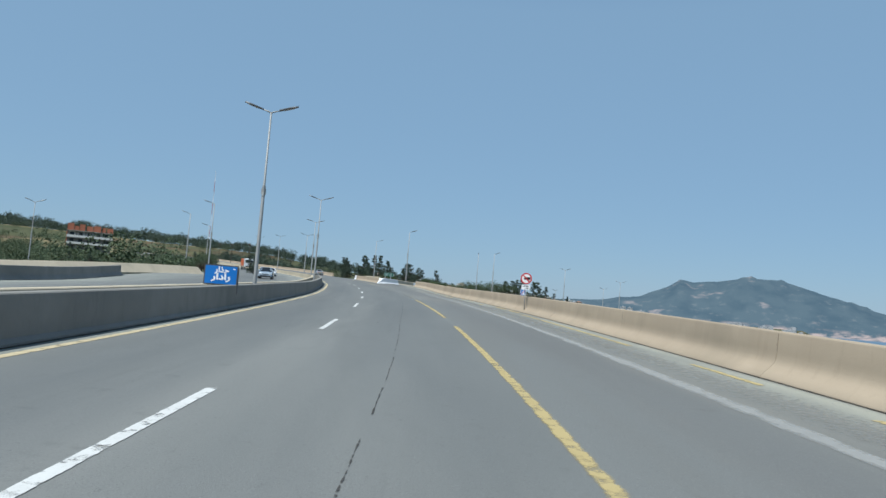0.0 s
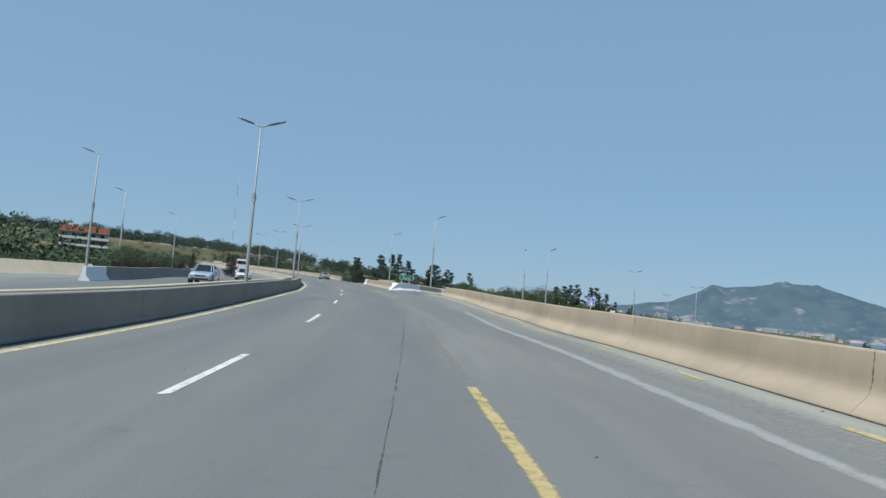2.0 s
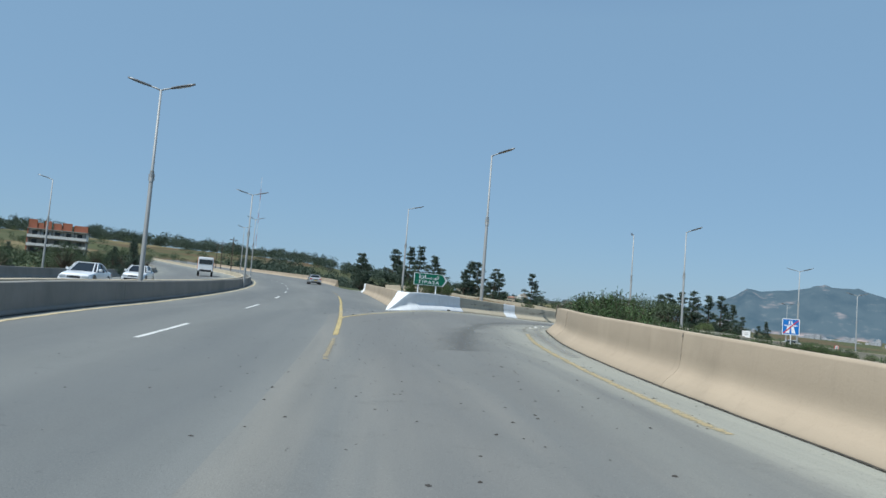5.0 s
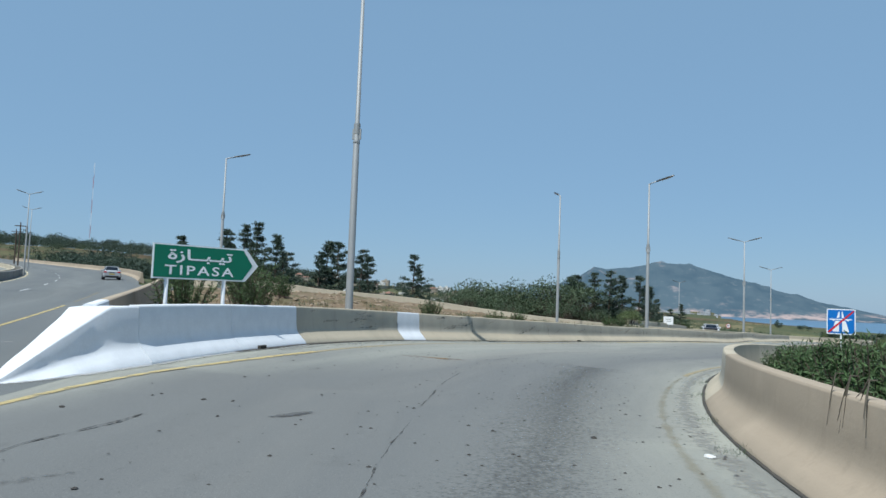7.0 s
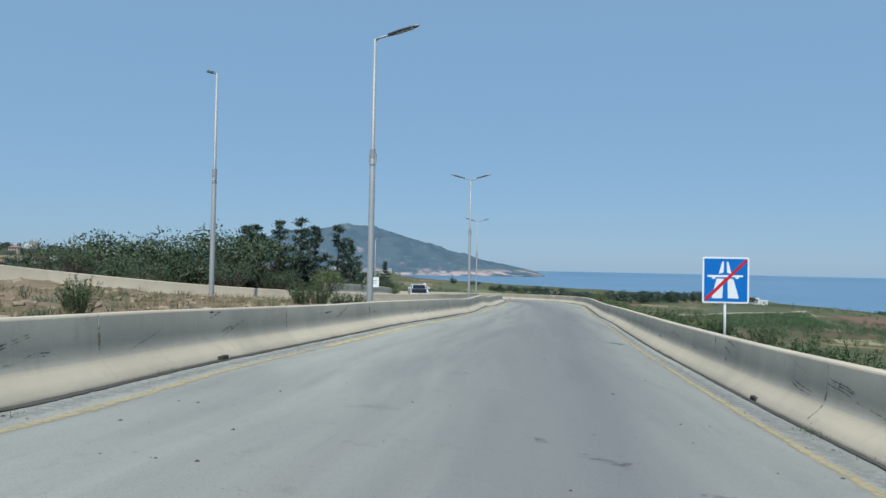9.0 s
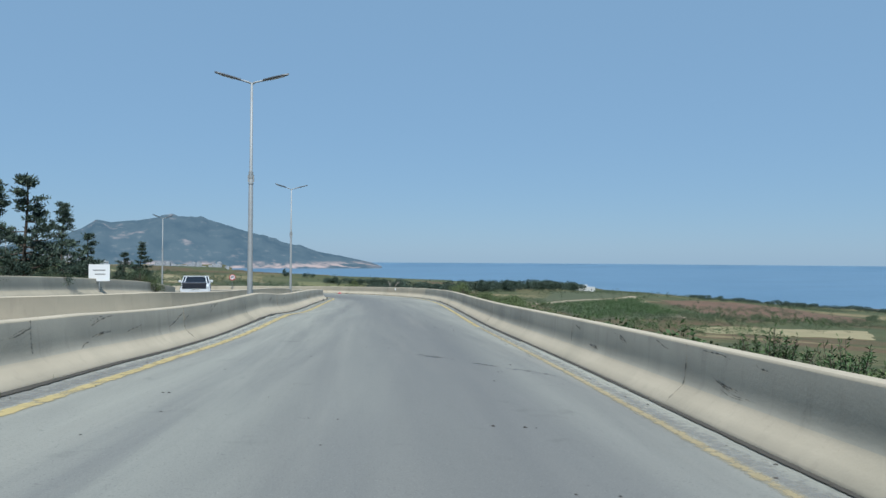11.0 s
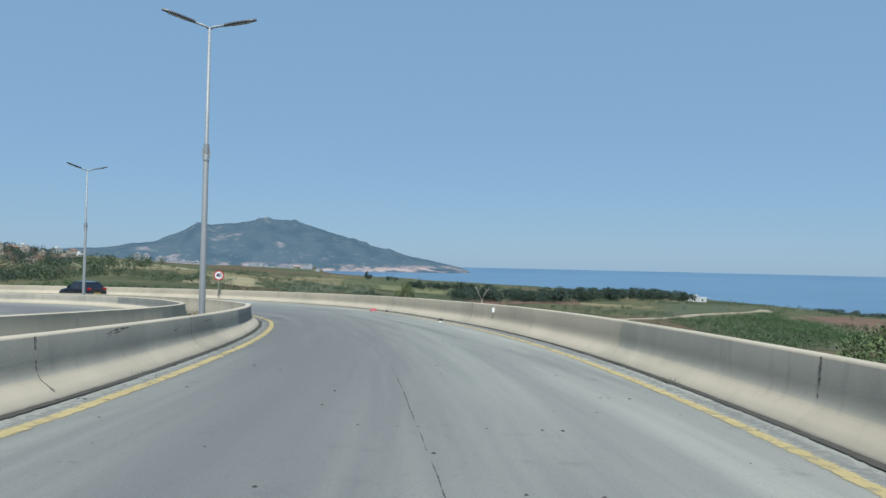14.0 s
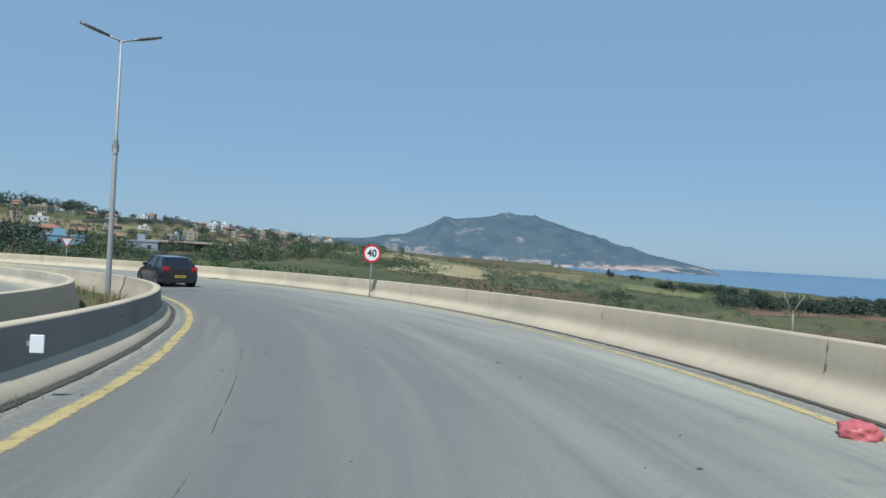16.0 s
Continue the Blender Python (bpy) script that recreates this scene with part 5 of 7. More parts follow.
def wheel(host, x, y, r=0.31, w=0.19):
    """A tyre with its rim; x is the outer side."""
    sx = 1 if x > 0 else -1
    wh = new("wheel")
    wh.parent, wh.location = host, (x, y, r)
    prof = [(-w / 2, r * 0.62), (-w / 2, r * 0.93), (-w * 0.36, r), (w * 0.36, r), (w / 2, r * 0.93), (w / 2, r * 0.62)]
    bm = bmesh.new()
    n, ring = 24, []
    for k in range(n):
        a = 2 * math.pi * k / n
        ring.append([bm.verts.new((px, pr * math.cos(a), pr * math.sin(a))) for px, pr in prof])
    for k in range(n):
        p, q = ring[k], ring[(k + 1) % n]
        for j in range(len(prof)):
            bm.faces.new((p[j], p[(j + 1) % len(prof)], q[(j + 1) % len(prof)], q[j]))
    bmesh.ops.recalc_face_normals(bm, faces=bm.faces)
    part("tyre", bm, TYRE, wh, smooth=True)
    bm = bmesh.new()
    for k in range(5):
        a = 2 * math.pi * k / 5
        tube(bm, [(sx * w * 0.40, 0, 0), (sx * w * 0.36, r * 0.62 * math.cos(a), r * 0.62 * math.sin(a))], [r * 0.14, r * 0.10], 6)
    tube(bm, [(sx * w * 0.10, 0, 0), (sx * w * 0.14, 0, 0)], [r * 0.63, r * 0.63], 20)
    part("rim", bm, RIM, wh)


def section(y, zb, zt, wb, wt, sag=0.05):
    """A cross-section of a car's lower body: bottom and top width, rounded sides."""
    zm = zb + (zt - zb) * 0.45
    return [(-wb, y, zb + 0.05), (-wb * 0.9, y, zb), (wb * 0.9, y, zb), (wb, y, zb + 0.05), (wb + 0.03, y, zm), (wt, y, zt - sag), (wt * 0.86, y, zt), (0, y, zt + 0.02), (-wt * 0.86, y, zt), (-wt, y, zt - sag), (-wb - 0.03, y, zm)]


def make_car(m, label, paint, body, cabin, length_front, plates, rear_lights, wheelbase, category="car", name="car"):
    """body: stations (y, bottom, top, half width low, half width high); cabin: stations (y, z, half width) low ring and high ring."""
    host = empty(name, m, label, category)
    part("body", loft(bmesh.new(), [section(*s) for s in body]), paint, host, smooth=False).data.set_sharp_from_angle(angle=radians(30))
    b = host.children[0].data
    b.polygons.foreach_set("use_smooth", [True] * len(b.polygons))
    (y0, y1, y2, y3), zlow, zhigh, wl, wh = cabin                    # windscreen foot, roof front, roof back, rear foot
    low = [(-wl, y0 + 0.15, zlow), (-wl * 0.80, y0, zlow), (wl * 0.80, y0, zlow), (wl, y0 + 0.15, zlow), (wl, y3 - 0.1, zlow + 0.02), (wl * 0.85, y3, zlow + 0.02), (-wl * 0.85, y3, zlow + 0.02), (-wl, y3 - 0.1, zlow + 0.02)]
    high = [(-wh, y1 + 0.15, zhigh), (-wh * 0.8, y1, zhigh), (wh * 0.8, y1, zhigh), (wh, y1 + 0.15, zhigh), (wh, y2 - 0.15, zhigh - 0.02), (wh * 0.85, y2, zhigh - 0.03), (-wh * 0.85, y2, zhigh - 0.03), (-wh, y2 - 0.15, zhigh - 0.02)]
    part("cabin_glass", loft(bmesh.new(), [low, high]), GLASS, host, "dark tinted windows")
    roof = [(x * 1.02, yy, z + 0.05 - 0.05 * abs(x) / wh) for x, yy, z in high]
    part("roof", loft(bmesh.new(), [[(x * 1.01, yy, z - 0.01) for x, yy, z in high], [(x * 0.96, yy * 0.99, z + 0.045) for x, yy, z in high]]), paint, host, smooth=False)
    for k, (i, j) in enumerate(((0, 0), (3, 3), (4, 4), (7, 7), (1, 1), (2, 2), (5, 5), (6, 6))):
        part("pillar", tube(bmesh.new(), [low[i], high[j]], [0.034, 0.03], 6), paint, host)
    ymid = (y1 + y2) / 2 + 0.1
    for sx in (-1, 1):
        part("pillar", tube(bmesh.new(), [(sx * wl * 1.0, ymid, zlow), (sx * wh * 1.0, ymid, zhigh)], [0.04, 0.035], 6), BLACKPL, host)
        bm = bmesh.new()
        box(bm, sx * (wl + 0.02), sx * (wl + 0.20), y0 + 0.42, y0 + 0.56, zlow + 0.02, zlow + 0.17, 0.03)
        part("wing_mirror", bm, paint, host)
    f, r = body[0][0], body[-1][0]
    for sx in (-1, 1):
        bm = bmesh.new()
        hw = body[1][3]
        box(bm, sx * hw * 0.52, sx * hw * 0.93, f - 0.02, f + 0.16, body[1][2] - 0.22, body[1][2] - 0.08, 0.03)
        part("headlight", bm, HEADL, host, "clear headlight")
        bm = bmesh.new()
        z0, z1, w0, w1 = rear_lights
        box(bm, sx * w0, sx * w1, r - 0.14, r + 0.015, z0, z1, 0.035)
        part("tail_light", bm, TAIL, host, "red tail light")
    for yy, mat in ((f - 0.012, plates[0]), (r - 0.010, plates[1])):
        bm = bmesh.new()
        box(bm, -0.26, 0.26, yy, yy + 0.022, 0.50, 0.61)
        p = part("number_plate", bm, mat, host)
        bm = bmesh.new()
        for q in range(6):
            box(bm, -0.21 + q * 0.075, -0.165 + q * 0.075, yy - 0.002, yy + 0.024, 0.53, 0.58)
        part("bar", bm, BLACKPL, p)
    bm = bmesh.new()
    box(bm, -body[1][3] * 0.42, body[1][3] * 0.42, f - 0.015, f + 0.05, body[1][2] - 0.24, body[1][2] - 0.13, 0.015)
    part("grille", bm, BLACKPL, host, "black grille")
    bm = bmesh.new()
    box(bm, -body[1][3] * 0.35, body[1][3] * 0.35, r - 0.02, r + 0.012, body[-1][2] - 0.12, body[-1][2] - 0.06, 0.01)
    part("tailgate_handle", bm, BLACKPL, host)
    for yy in (f - 0.01, r - 0.05):
        bm = bmesh.new()
        box(bm, -body[0][3] * 0.92, body[0][3] * 0.92, yy, yy + 0.06, 0.24, 0.40, 0.02)
        part("bumper", bm, BLACKPL, host, "black lower bumper")
    for sx in (-1, 1):
        for yy in wheelbase:
            wheel(host, sx * (body[2][3] - 0.07), yy)
            bm = bmesh.new()
            tube(bm, [(sx * (body[2][3] - 0.25), yy, 0.33), (sx * (body[2][3] + 0.035), yy, 0.33)], [0.37, 0.37], 20)
            part("wheel_arch", bm, BLACKPL, host)
        bm = bmesh.new()
        for yy in (wheelbase[0] + 0.55, ymid - 0.05):
            box(bm, sx * (body[2][4] - 0.005), sx * (body[2][4] + 0.018), yy + 0.75, yy + 0.90, 0.80, 0.83, 0.006)
        part("door_handle", bm, paint, host)
    return host


HATCH = [(-2.02, 0.30, 0.62, 0.70, 0.62), (-1.90, 0.22, 0.74, 0.82, 0.74), (-1.3, 0.20, 0.86, 0.86, 0.82), (-0.75, 0.20, 0.93, 0.87, 0.85), (0.2, 0.20, 0.96, 0.87, 0.85), (1.3, 0.20, 0.99, 0.87, 0.85), (1.95, 0.24, 0.99, 0.84, 0.80), (2.08, 0.32, 0.90, 0.78, 0.72)]
SEDAN = [(-2.12, 0.30, 0.60, 0.68, 0.60), (-2.0, 0.22, 0.70, 0.82, 0.74), (-1.4, 0.20, 0.80, 0.84, 0.80), (-0.8, 0.20, 0.88, 0.85, 0.82), (0.3, 0.20, 0.90, 0.85, 0.82), (1.3, 0.20, 0.94, 0.85, 0.82), (2.05, 0.24, 0.94, 0.82, 0.76), (2.2, 0.32, 0.80, 0.74, 0.68)]
CAB_HATCH = ((-0.95, -0.25, 1.45, 1.92), 0.92, 1.42, 0.80, 0.60)
CAB_SEDAN = ((-0.95, -0.15, 1.00, 1.55), 0.87, 1.36, 0.78, 0.58)


def on_main(s, o, flip=False):
    """A vehicle's pose on the motorway: the front looks along -y of the vehicle."""
    a, b = main_line(s, s + 1.0, o)[:2]
    turn = math.degrees(math.atan2(-(b - a)[0], (b - a)[1]))
    x, y = a
    return pose(x, y, rz(x, y) + 0.0, 0, 0, turn if flip else turn + 180)


make_car(pose(-39.6, 244.3, rz(-39.6, 244.3) + 0.0, 0, 0, 180 + 41), "black hatchback car driving away round the bend", car_paint("black_car_paint", (0.008, 0.009, 0.016)), HATCH, CAB_HATCH, 0,
         (PLATE_W, PLATE_Y), (0.80, 0.99, 0.50, 0.80), (-1.28, 1.30))
make_car(on_main(86.5, -7.0, True), "white saloon car in the oncoming lane", car_paint("white_car_paint", (0.72, 0.73, 0.75)), SEDAN, CAB_SEDAN, 0, (PLATE_W, PLATE_Y), (0.68, 0.84, 0.48, 0.78), (-1.32, 1.28))
make_car(on_main(54.5, -7.0, True), "silver-blue hatchback car in the oncoming lane", car_paint("silver_car_paint", (0.30, 0.36, 0.42)), HATCH, CAB_HATCH, 0, (PLATE_W, PLATE_Y), (0.80, 0.99, 0.50, 0.80), (-1.28, 1.30))
make_car(on_main(104.0, -8.0, True), "white hatchback car far along the oncoming lane", car_paint("white_car_paint", (0.70, 0.71, 0.72)), HATCH, CAB_HATCH, 0, (PLATE_W, PLATE_Y), (0.80, 0.99, 0.50, 0.80), (-1.28, 1.30))
make_car(on_main(146.0, 8.8), "silver-grey car driving away along the motorway", car_paint("grey_car_paint", (0.36, 0.37, 0.38)), SEDAN, CAB_SEDAN, 0, (PLATE_W, PLATE_Y), (0.68, 0.84, 0.48, 0.78), (-1.32, 1.28))

# pickup in the joining lane
PICK_BODY = [(-2.30, 0.36, 0.76, 0.78, 0.70), (-2.20, 0.30, 0.86, 0.88, 0.82), (-1.6, 0.28, 0.92, 0.90, 0.86), (-1.0, 0.28, 0.96, 0.91, 0.88), (0.0, 0.28, 0.97, 0.91, 0.88), (0.6, 0.28, 0.96, 0.91, 0.88)]
pk = make_car(pose(-37.9, 192.4, rz(-37.9, 192.4) + 0.01, 0, 0, -6), "white pickup truck with a dark bonnet and an open load bed", car_paint("white_pickup_paint", (0.66, 0.67, 0.68)), PICK_BODY,
              ((-1.15, -0.45, 0.45, 0.60), 0.94, 1.34, 0.86, 0.74), 0, (PLATE_W, PLATE_Y), (0.55, 0.65, 0.4, 0.5), (-1.5, 1.7), "pickup truck", "pickup_truck")
bm = bmesh.new()
box(bm, -0.88, 0.88, 0.62, 2.90, 0.55, 0.65)
for x0, x1, a, b in ((-0.92, -0.86, 0.62, 2.90), (0.86, 0.92, 0.62, 2.90), (-0.88, 0.88, 0.62, 0.68), (-0.88, 0.88, 2.84, 2.90)):
    box(bm, x0, x1, a, b, 0.58, 1.0, 0.01)
part("load_bed", bm, plain("grey_bed_paint", (0.30, 0.31, 0.32), 0.5), pk, "grey open load bed")
bm = bmesh.new()
box(bm, -0.80, 0.66, -2.335, -1.0, 0.62, 1.0, 0.04)
part("bonnet_cover", bm, plain("dark_bonnet", (0.02, 0.022, 0.03), 0.35), pk, "dark bonnet cover")

# lorry far along the oncoming lanes
lo = empty("lorry", on_main(168.0, -6.8, True), "white-cabbed lorry with an orange load body", "lorry")
bm = bmesh.new()
box(bm, -1.2, 1.2, -3.4, -1.5, 0.75, 3.1, 0.15)
part("cab", bm, car_paint("white_lorry_paint", (0.70, 0.71, 0.72)), lo, "white cab")
bm = bmesh.new()
box(bm, -1.05, 1.05, -3.44, -3.36, 1.95, 2.70, 0.03)
part("windscreen", bm, GLASS, lo)
bm = bmesh.new()
box(bm, -0.9, 0.9, -3.46, -3.38, 0.72, 1.05, 0.05)
part("grille", bm, BLACKPL, lo)
bm = bmesh.new()
box(bm, -1.25, 1.25, -1.3, 4.2, 1.1, 3.0, 0.04)
for k in range(7):
    box(bm, -1.29, 1.29, -1.2 + 0.85 * k, -1.08 + 0.85 * k, 1.1, 3.05)
part("load_body", bm, plain("orange_load_body", (0.55, 0.13, 0.04), 0.6), lo, "orange ribbed load body")
for sx in (-1, 1):
    for yy in (-2.5, 2.0, 3.1):
        wheel(lo, sx * 1.08, yy, 0.48, 0.28)


# ---- plants ----
def make_leaf(name, color, light, vary=0.35):
    k = Mat(name, color, 0.65, spec=0.25)
    k.mix(light, k.ramp(k.noise(1.1, 3), 0.45, 0.7), 0.55)
    k.per_island(vary)
    k.b.inputs["Subsurface Weight"].default_value = 0.0
    return k.done()


L_PINE = make_leaf("pine_needles", (0.050, 0.074, 0.054), (0.092, 0.118, 0.078))
L_BROAD = make_leaf("broad_leaves", (0.062, 0.090, 0.048), (0.118, 0.138, 0.074))
L_OLEANDER = make_leaf("oleander_leaves", (0.055, 0.095, 0.035), (0.11, 0.155, 0.06))
L_LIGHT = make_leaf("light_green_leaves", (0.105, 0.138, 0.055), (0.165, 0.185, 0.085))
L_DRY = make_leaf("dry_grass", (0.20, 0.16, 0.085), (0.12, 0.12, 0.05))
BARK = plain("bark", (0.10, 0.075, 0.055), 0.95, vary=0.25, scale=6)
DEADWOOD = plain("pale_dead_wood", (0.30, 0.27, 0.225), 0.9, vary=0.15, scale=8)


def blades(centres, dirs, lengths, widths, rng, bend=0.3):
    """Pointed leaves: four corners each, from a centre along a direction."""
    c, d = np.asarray(centres), np.asarray(dirs)
    d = d / np.maximum(np.linalg.norm(d, axis=1, keepdims=True), 1e-6)
    side = np.cross(d, rng.normal(size=d.shape))
    side /= np.maximum(np.linalg.norm(side, axis=1, keepdims=True), 1e-6)
    L, W = np.asarray(lengths)[:, None], np.asarray(widths)[:, None]
    nrm = np.cross(d, side)
    v = np.stack([c, c + d * L * 0.5 + side * W / 2 + nrm * L * bend * 0.15, c + d * L - nrm * L * bend * 0.2, c + d * L * 0.5 - side * W / 2 + nrm * L * bend * 0.15], 1)
    return v.reshape(-1, 3)


def leaf_mesh(name, verts, material, parent):
    n = len(verts) // 4
    me = bpy.data.meshes.new(name)
    me.vertices.add(4 * n)
    me.vertices.foreach_set("co", np.asarray(verts, np.float32).ravel())
    me.loops.add(4 * n)
    me.loops.foreach_set("vertex_index", np.arange(4 * n, dtype=np.int32))
    me.polygons.add(n)
    me.polygons.foreach_set("loop_start", np.arange(0, 4 * n, 4, dtype=np.int32))
    me.update()
    me.materials.append(material)
    ob = new(name, me)
    if parent:
        ob.parent = parent
    return ob


def ball(rng, n):
    v = rng.normal(size=(n, 3))
    return v / np.linalg.norm(v, axis=1, keepdims=True)


def pine(h, seed, label):
    """A dark pine: a visible trunk, open tiers of rising limbs with tufts of needles towards their ends."""
    rng = np.random.default_rng(seed)
    host = empty("pine_tree", Matrix.Identity(4), label, "tree")
    lean = rng.normal(0, 0.03, 2)
    spine = [(lean[0] * z + 0.01 * h * math.sin(z * 1.3 + seed), lean[1] * z, z) for z in np.linspace(-0.3, h * 0.97, 9)]
    part("trunk", tube(bmesh.new(), spine, list(np.linspace(0.020 * h, 0.004 * h, 9)), 7), BARK, host, smooth=True)
    bm, cs, ds = bmesh.new(), [], []
    z = h * 0.12
    while z < h * 0.98:
        u = z / h
        reach = h * (0.36 * (1 - u) ** 1.05 + 0.022)
        for a in rng.uniform(0, 2 * math.pi, rng.integers(3, 5)):
            r = reach * rng.uniform(0.3, 1.35)
            rise = rng.uniform(0.0, 0.5) * r
            root = np.array([lean[0] * z, lean[1] * z, z])
            tip = root + np.array([math.cos(a) * r, math.sin(a) * r, rise])
            mid = (root + tip) / 2 - np.array([0, 0, 0.12 * r])
            tube(bm, [root, mid, tip], [0.007 * h * (1 - u) + 0.012, 0.005 * h * (1 - u) + 0.008, 0.006], 4, False)
            for _ in range(int(3 + 5 * r / (0.2 * h))):
                t = rng.uniform(0.42, 1.06)
                c = (1 - t) ** 2 * root + 2 * t * (1 - t) * mid + t * t * tip + rng.normal(0, 0.09 * r, 3) * np.array([1, 1, 0.4])
                m = rng.integers(14, 26)
                cs.append(c + rng.normal(0, 0.016 * h, (m, 3)) * np.array([1.15, 1.15, 0.5]))
                ds.append(rng.normal(0, 0.7, (m, 3)) + np.array([0, 0, 0.55]) + (tip - root) / max(r, 0.1) * 0.4)
        z += h * rng.uniform(0.045, 0.085)
    part("branching", bm, BARK, host)
    cs, ds = np.vstack(cs), np.vstack(ds)
    n = len(cs)
    leaf_mesh("crown", blades(cs, ds, rng.uniform(0.022, 0.046, n) * h, rng.uniform(0.007, 0.014, n) * h, rng), L_PINE, host)
    return host


def broad(h, w, seed, label, material=L_BROAD, leaf=0.16, dense=70, name="broadleaf_tree", trunk=0.25, clumps=46):
    """A leafy tree or bush: limbs that end in clumps of small leaves."""
    rng = np.random.default_rng(seed)
    host = empty(name, Matrix.Identity(4), label, "tree" if trunk > 0.1 else "bush")
    fork = np.array([0, 0, h * trunk])
    bm = tube(bmesh.new(), [(0, 0, -0.25), (0.01 * h, 0, h * trunk * 0.5), fork], [0.035 * h, 0.026 * h, 0.02 * h], 7, False) if trunk > 0.02 else bmesh.new()
    cs, ds = [], []
    for _ in range(clumps):
        d = ball(rng, 1)[0]
        d[2] = abs(d[2]) * 1.1 - 0.22
        rad = rng.uniform(0.55, 1.0) ** 0.6
        c = np.array([d[0] * w / 2 * rad, d[1] * w / 2 * rad, h * trunk + (h * (1 - trunk)) * (0.42 + 0.52 * d[2] * rad)])
        c[2] = max(c[2], 0.08 * h)
        tube(bm, [fork * rng.uniform(0.6, 1.0), (fork + c) / 2 + rng.normal(0, 0.03 * h, 3), c], [0.010 * h + 0.008, 0.006 * h + 0.005, 0.004], 4, False)
        m = int(dense * rng.uniform(0.5, 1.3))
        size = rng.uniform(0.09, 0.18) * (h + w) / 2
        q = ball(rng, m) * rng.uniform(0.2, 1.0, (m, 1)) ** 0.5 * size * np.array([1.15, 1.15, 0.8])
        cs.append(c + q)
        ds.append(q / size + rng.normal(0, 0.6, (m, 3)) + np.array([0, 0, 0.2]))
    part("branching", bm, BARK, host)
    cs, ds = np.vstack(cs), np.vstack(ds)
    n = len(cs)
    cs[:, 2] = np.maximum(cs[:, 2], 0.02)
    leaf_mesh("crown", blades(cs, ds, rng.uniform(0.7, 1.4, n) * leaf, rng.uniform(0.35, 0.6, n) * leaf, rng), material, host)
    return host


def cane_bush(h, w, seed, label, material, leaf=0.145, canes=72):
    """A bush of upright canes set with narrow leaves."""
    rng = np.random.default_rng(seed)
    host = empty("oleander_bush", Matrix.Identity(4), label, "bush")
    bm, cs, ds = bmesh.new(), [], []
    for _ in range(canes):
        a, r = rng.uniform(0, 2 * math.pi), rng.uniform(0, 1) ** 0.6
        root = np.array([math.cos(a) * r * w * 0.22, math.sin(a) * r * w * 0.22, 0])
        tip = np.array([math.cos(a) * r * w * 0.5, math.sin(a) * r * w * 0.5, h * rng.uniform(0.62, 1.05) * (1 - 0.30 * r * r)])
        mid = (root + tip) / 2 + np.array([0, 0, 0.12 * h])
        tube(bm, [root, mid, tip], [0.014, 0.010, 0.005], 4, False)
        m = rng.integers(34, 56)
        t = rng.uniform(0.12, 1.02, m)[:, None]
        cs.append((1 - t) ** 2 * root + 2 * t * (1 - t) * mid + t * t * tip)
        ds.append(rng.normal(0, 1, (m, 3)) * np.array([1, 1, 0.45]) + np.array([0, 0, 0.75]))
    part("stem", bm, BARK, host)
    cs, ds = np.vstack(cs), np.vstack(ds)
    n = len(cs)
    leaf_mesh("crown", blades(cs, ds, rng.uniform(0.7, 1.25, n) * leaf, rng.uniform(0.17, 0.25, n) * leaf, rng, 0.5), material, host)
    return host


def gz1(x, y):
    return float(ground_z([(x, y)])[0])


def on_island(x, y):
    return bool(inside(np.array([(x, y)]), ISLAND)[0])


def put(proto, x, y, scale=1.0, turn=None, rng=random.Random(11), dz=0.0, tall=1.0):
    ob = copy_thing(proto, Matrix.Identity(4))
    t = rng.uniform(0, 360) if turn is None else turn
    z = float(verge_z([(x, y)])[0]) if on_island(x, y) else gz1(x, y)
    ob.matrix_basis = pose(x, y, z + dz, 0, 0, t) @ Matrix.Diagonal((scale, scale, scale * tall, 1))
    return ob


PINES = [pine(6.0, s, "dark green conifer with uneven spiky limbs") for s in (1, 2, 3, 4, 5, 6)]
BROADS = [broad(5.0, 5.0, s, "dense dark green broadleaf tree") for s in (21, 22, 23)]
OLEANDERS = [cane_bush(2.0, 2.4, s, "dense green oleander bush behind the barrier", L_OLEANDER) for s in (31, 32, 33)]
SHRUBS = [broad(1.6, 2.0, s, "light green leafy shrub on the embankment", L_LIGHT, 0.062, 110, "shrub", 0.08, 44) for s in (41, 42, 43)]
rng = random.Random(5)
# conifers and trees on the island inside the loop
for x, y, k in ((-69.5, 158.8, 0.86), (-72.5, 162.0, 1.0), (-75.0, 164.0, 1.15), (-78.5, 163.0, 1.1), (-73.8, 160.2, 0.8), (-71.0, 165.0, 0.95), (-64.7, 158.1, 0.82), (-80.6, 161.3, 1.25), (-84.2, 165.5, 1.3), (-87.2, 168.5, 1.15), (-77.6, 159.5, 1.1), (-91.4, 173.3, 1.35), (-76.0, 158.0, 0.8),
                (-95.5, 172.0, 1.0), (-98.5, 176.5, 1.05), (-93.0, 168.8, 0.85), (-49.5, 176.5, 1.1), (-69.5, 186.0, 0.85), (-73.0, 191.0, 0.9), (-65.5, 181.5, 0.8), (-46.5, 181.0, 1.0),
                (-45.3, 185.0, 0.85), (-44.2, 190.5, 0.7), (-48.2, 184.0, 1.15), (-51.0, 178.8, 1.15), (-53.8, 176.0, 1.1), (-58.5, 177.5, 1.0), (-62.5, 181.0, 1.1), (-77.0, 199.0, 0.9), (-52.6, 182.0, 1.25), (-40.9, 207.2, 0.58), (-44.7, 221.9, 0.72),
                (-41.3, 193.4, 0.62), (-42.2, 196.4, 0.60)):
    put(rng.choice(PINES), x, y, k * rng.uniform(0.95, 1.05))
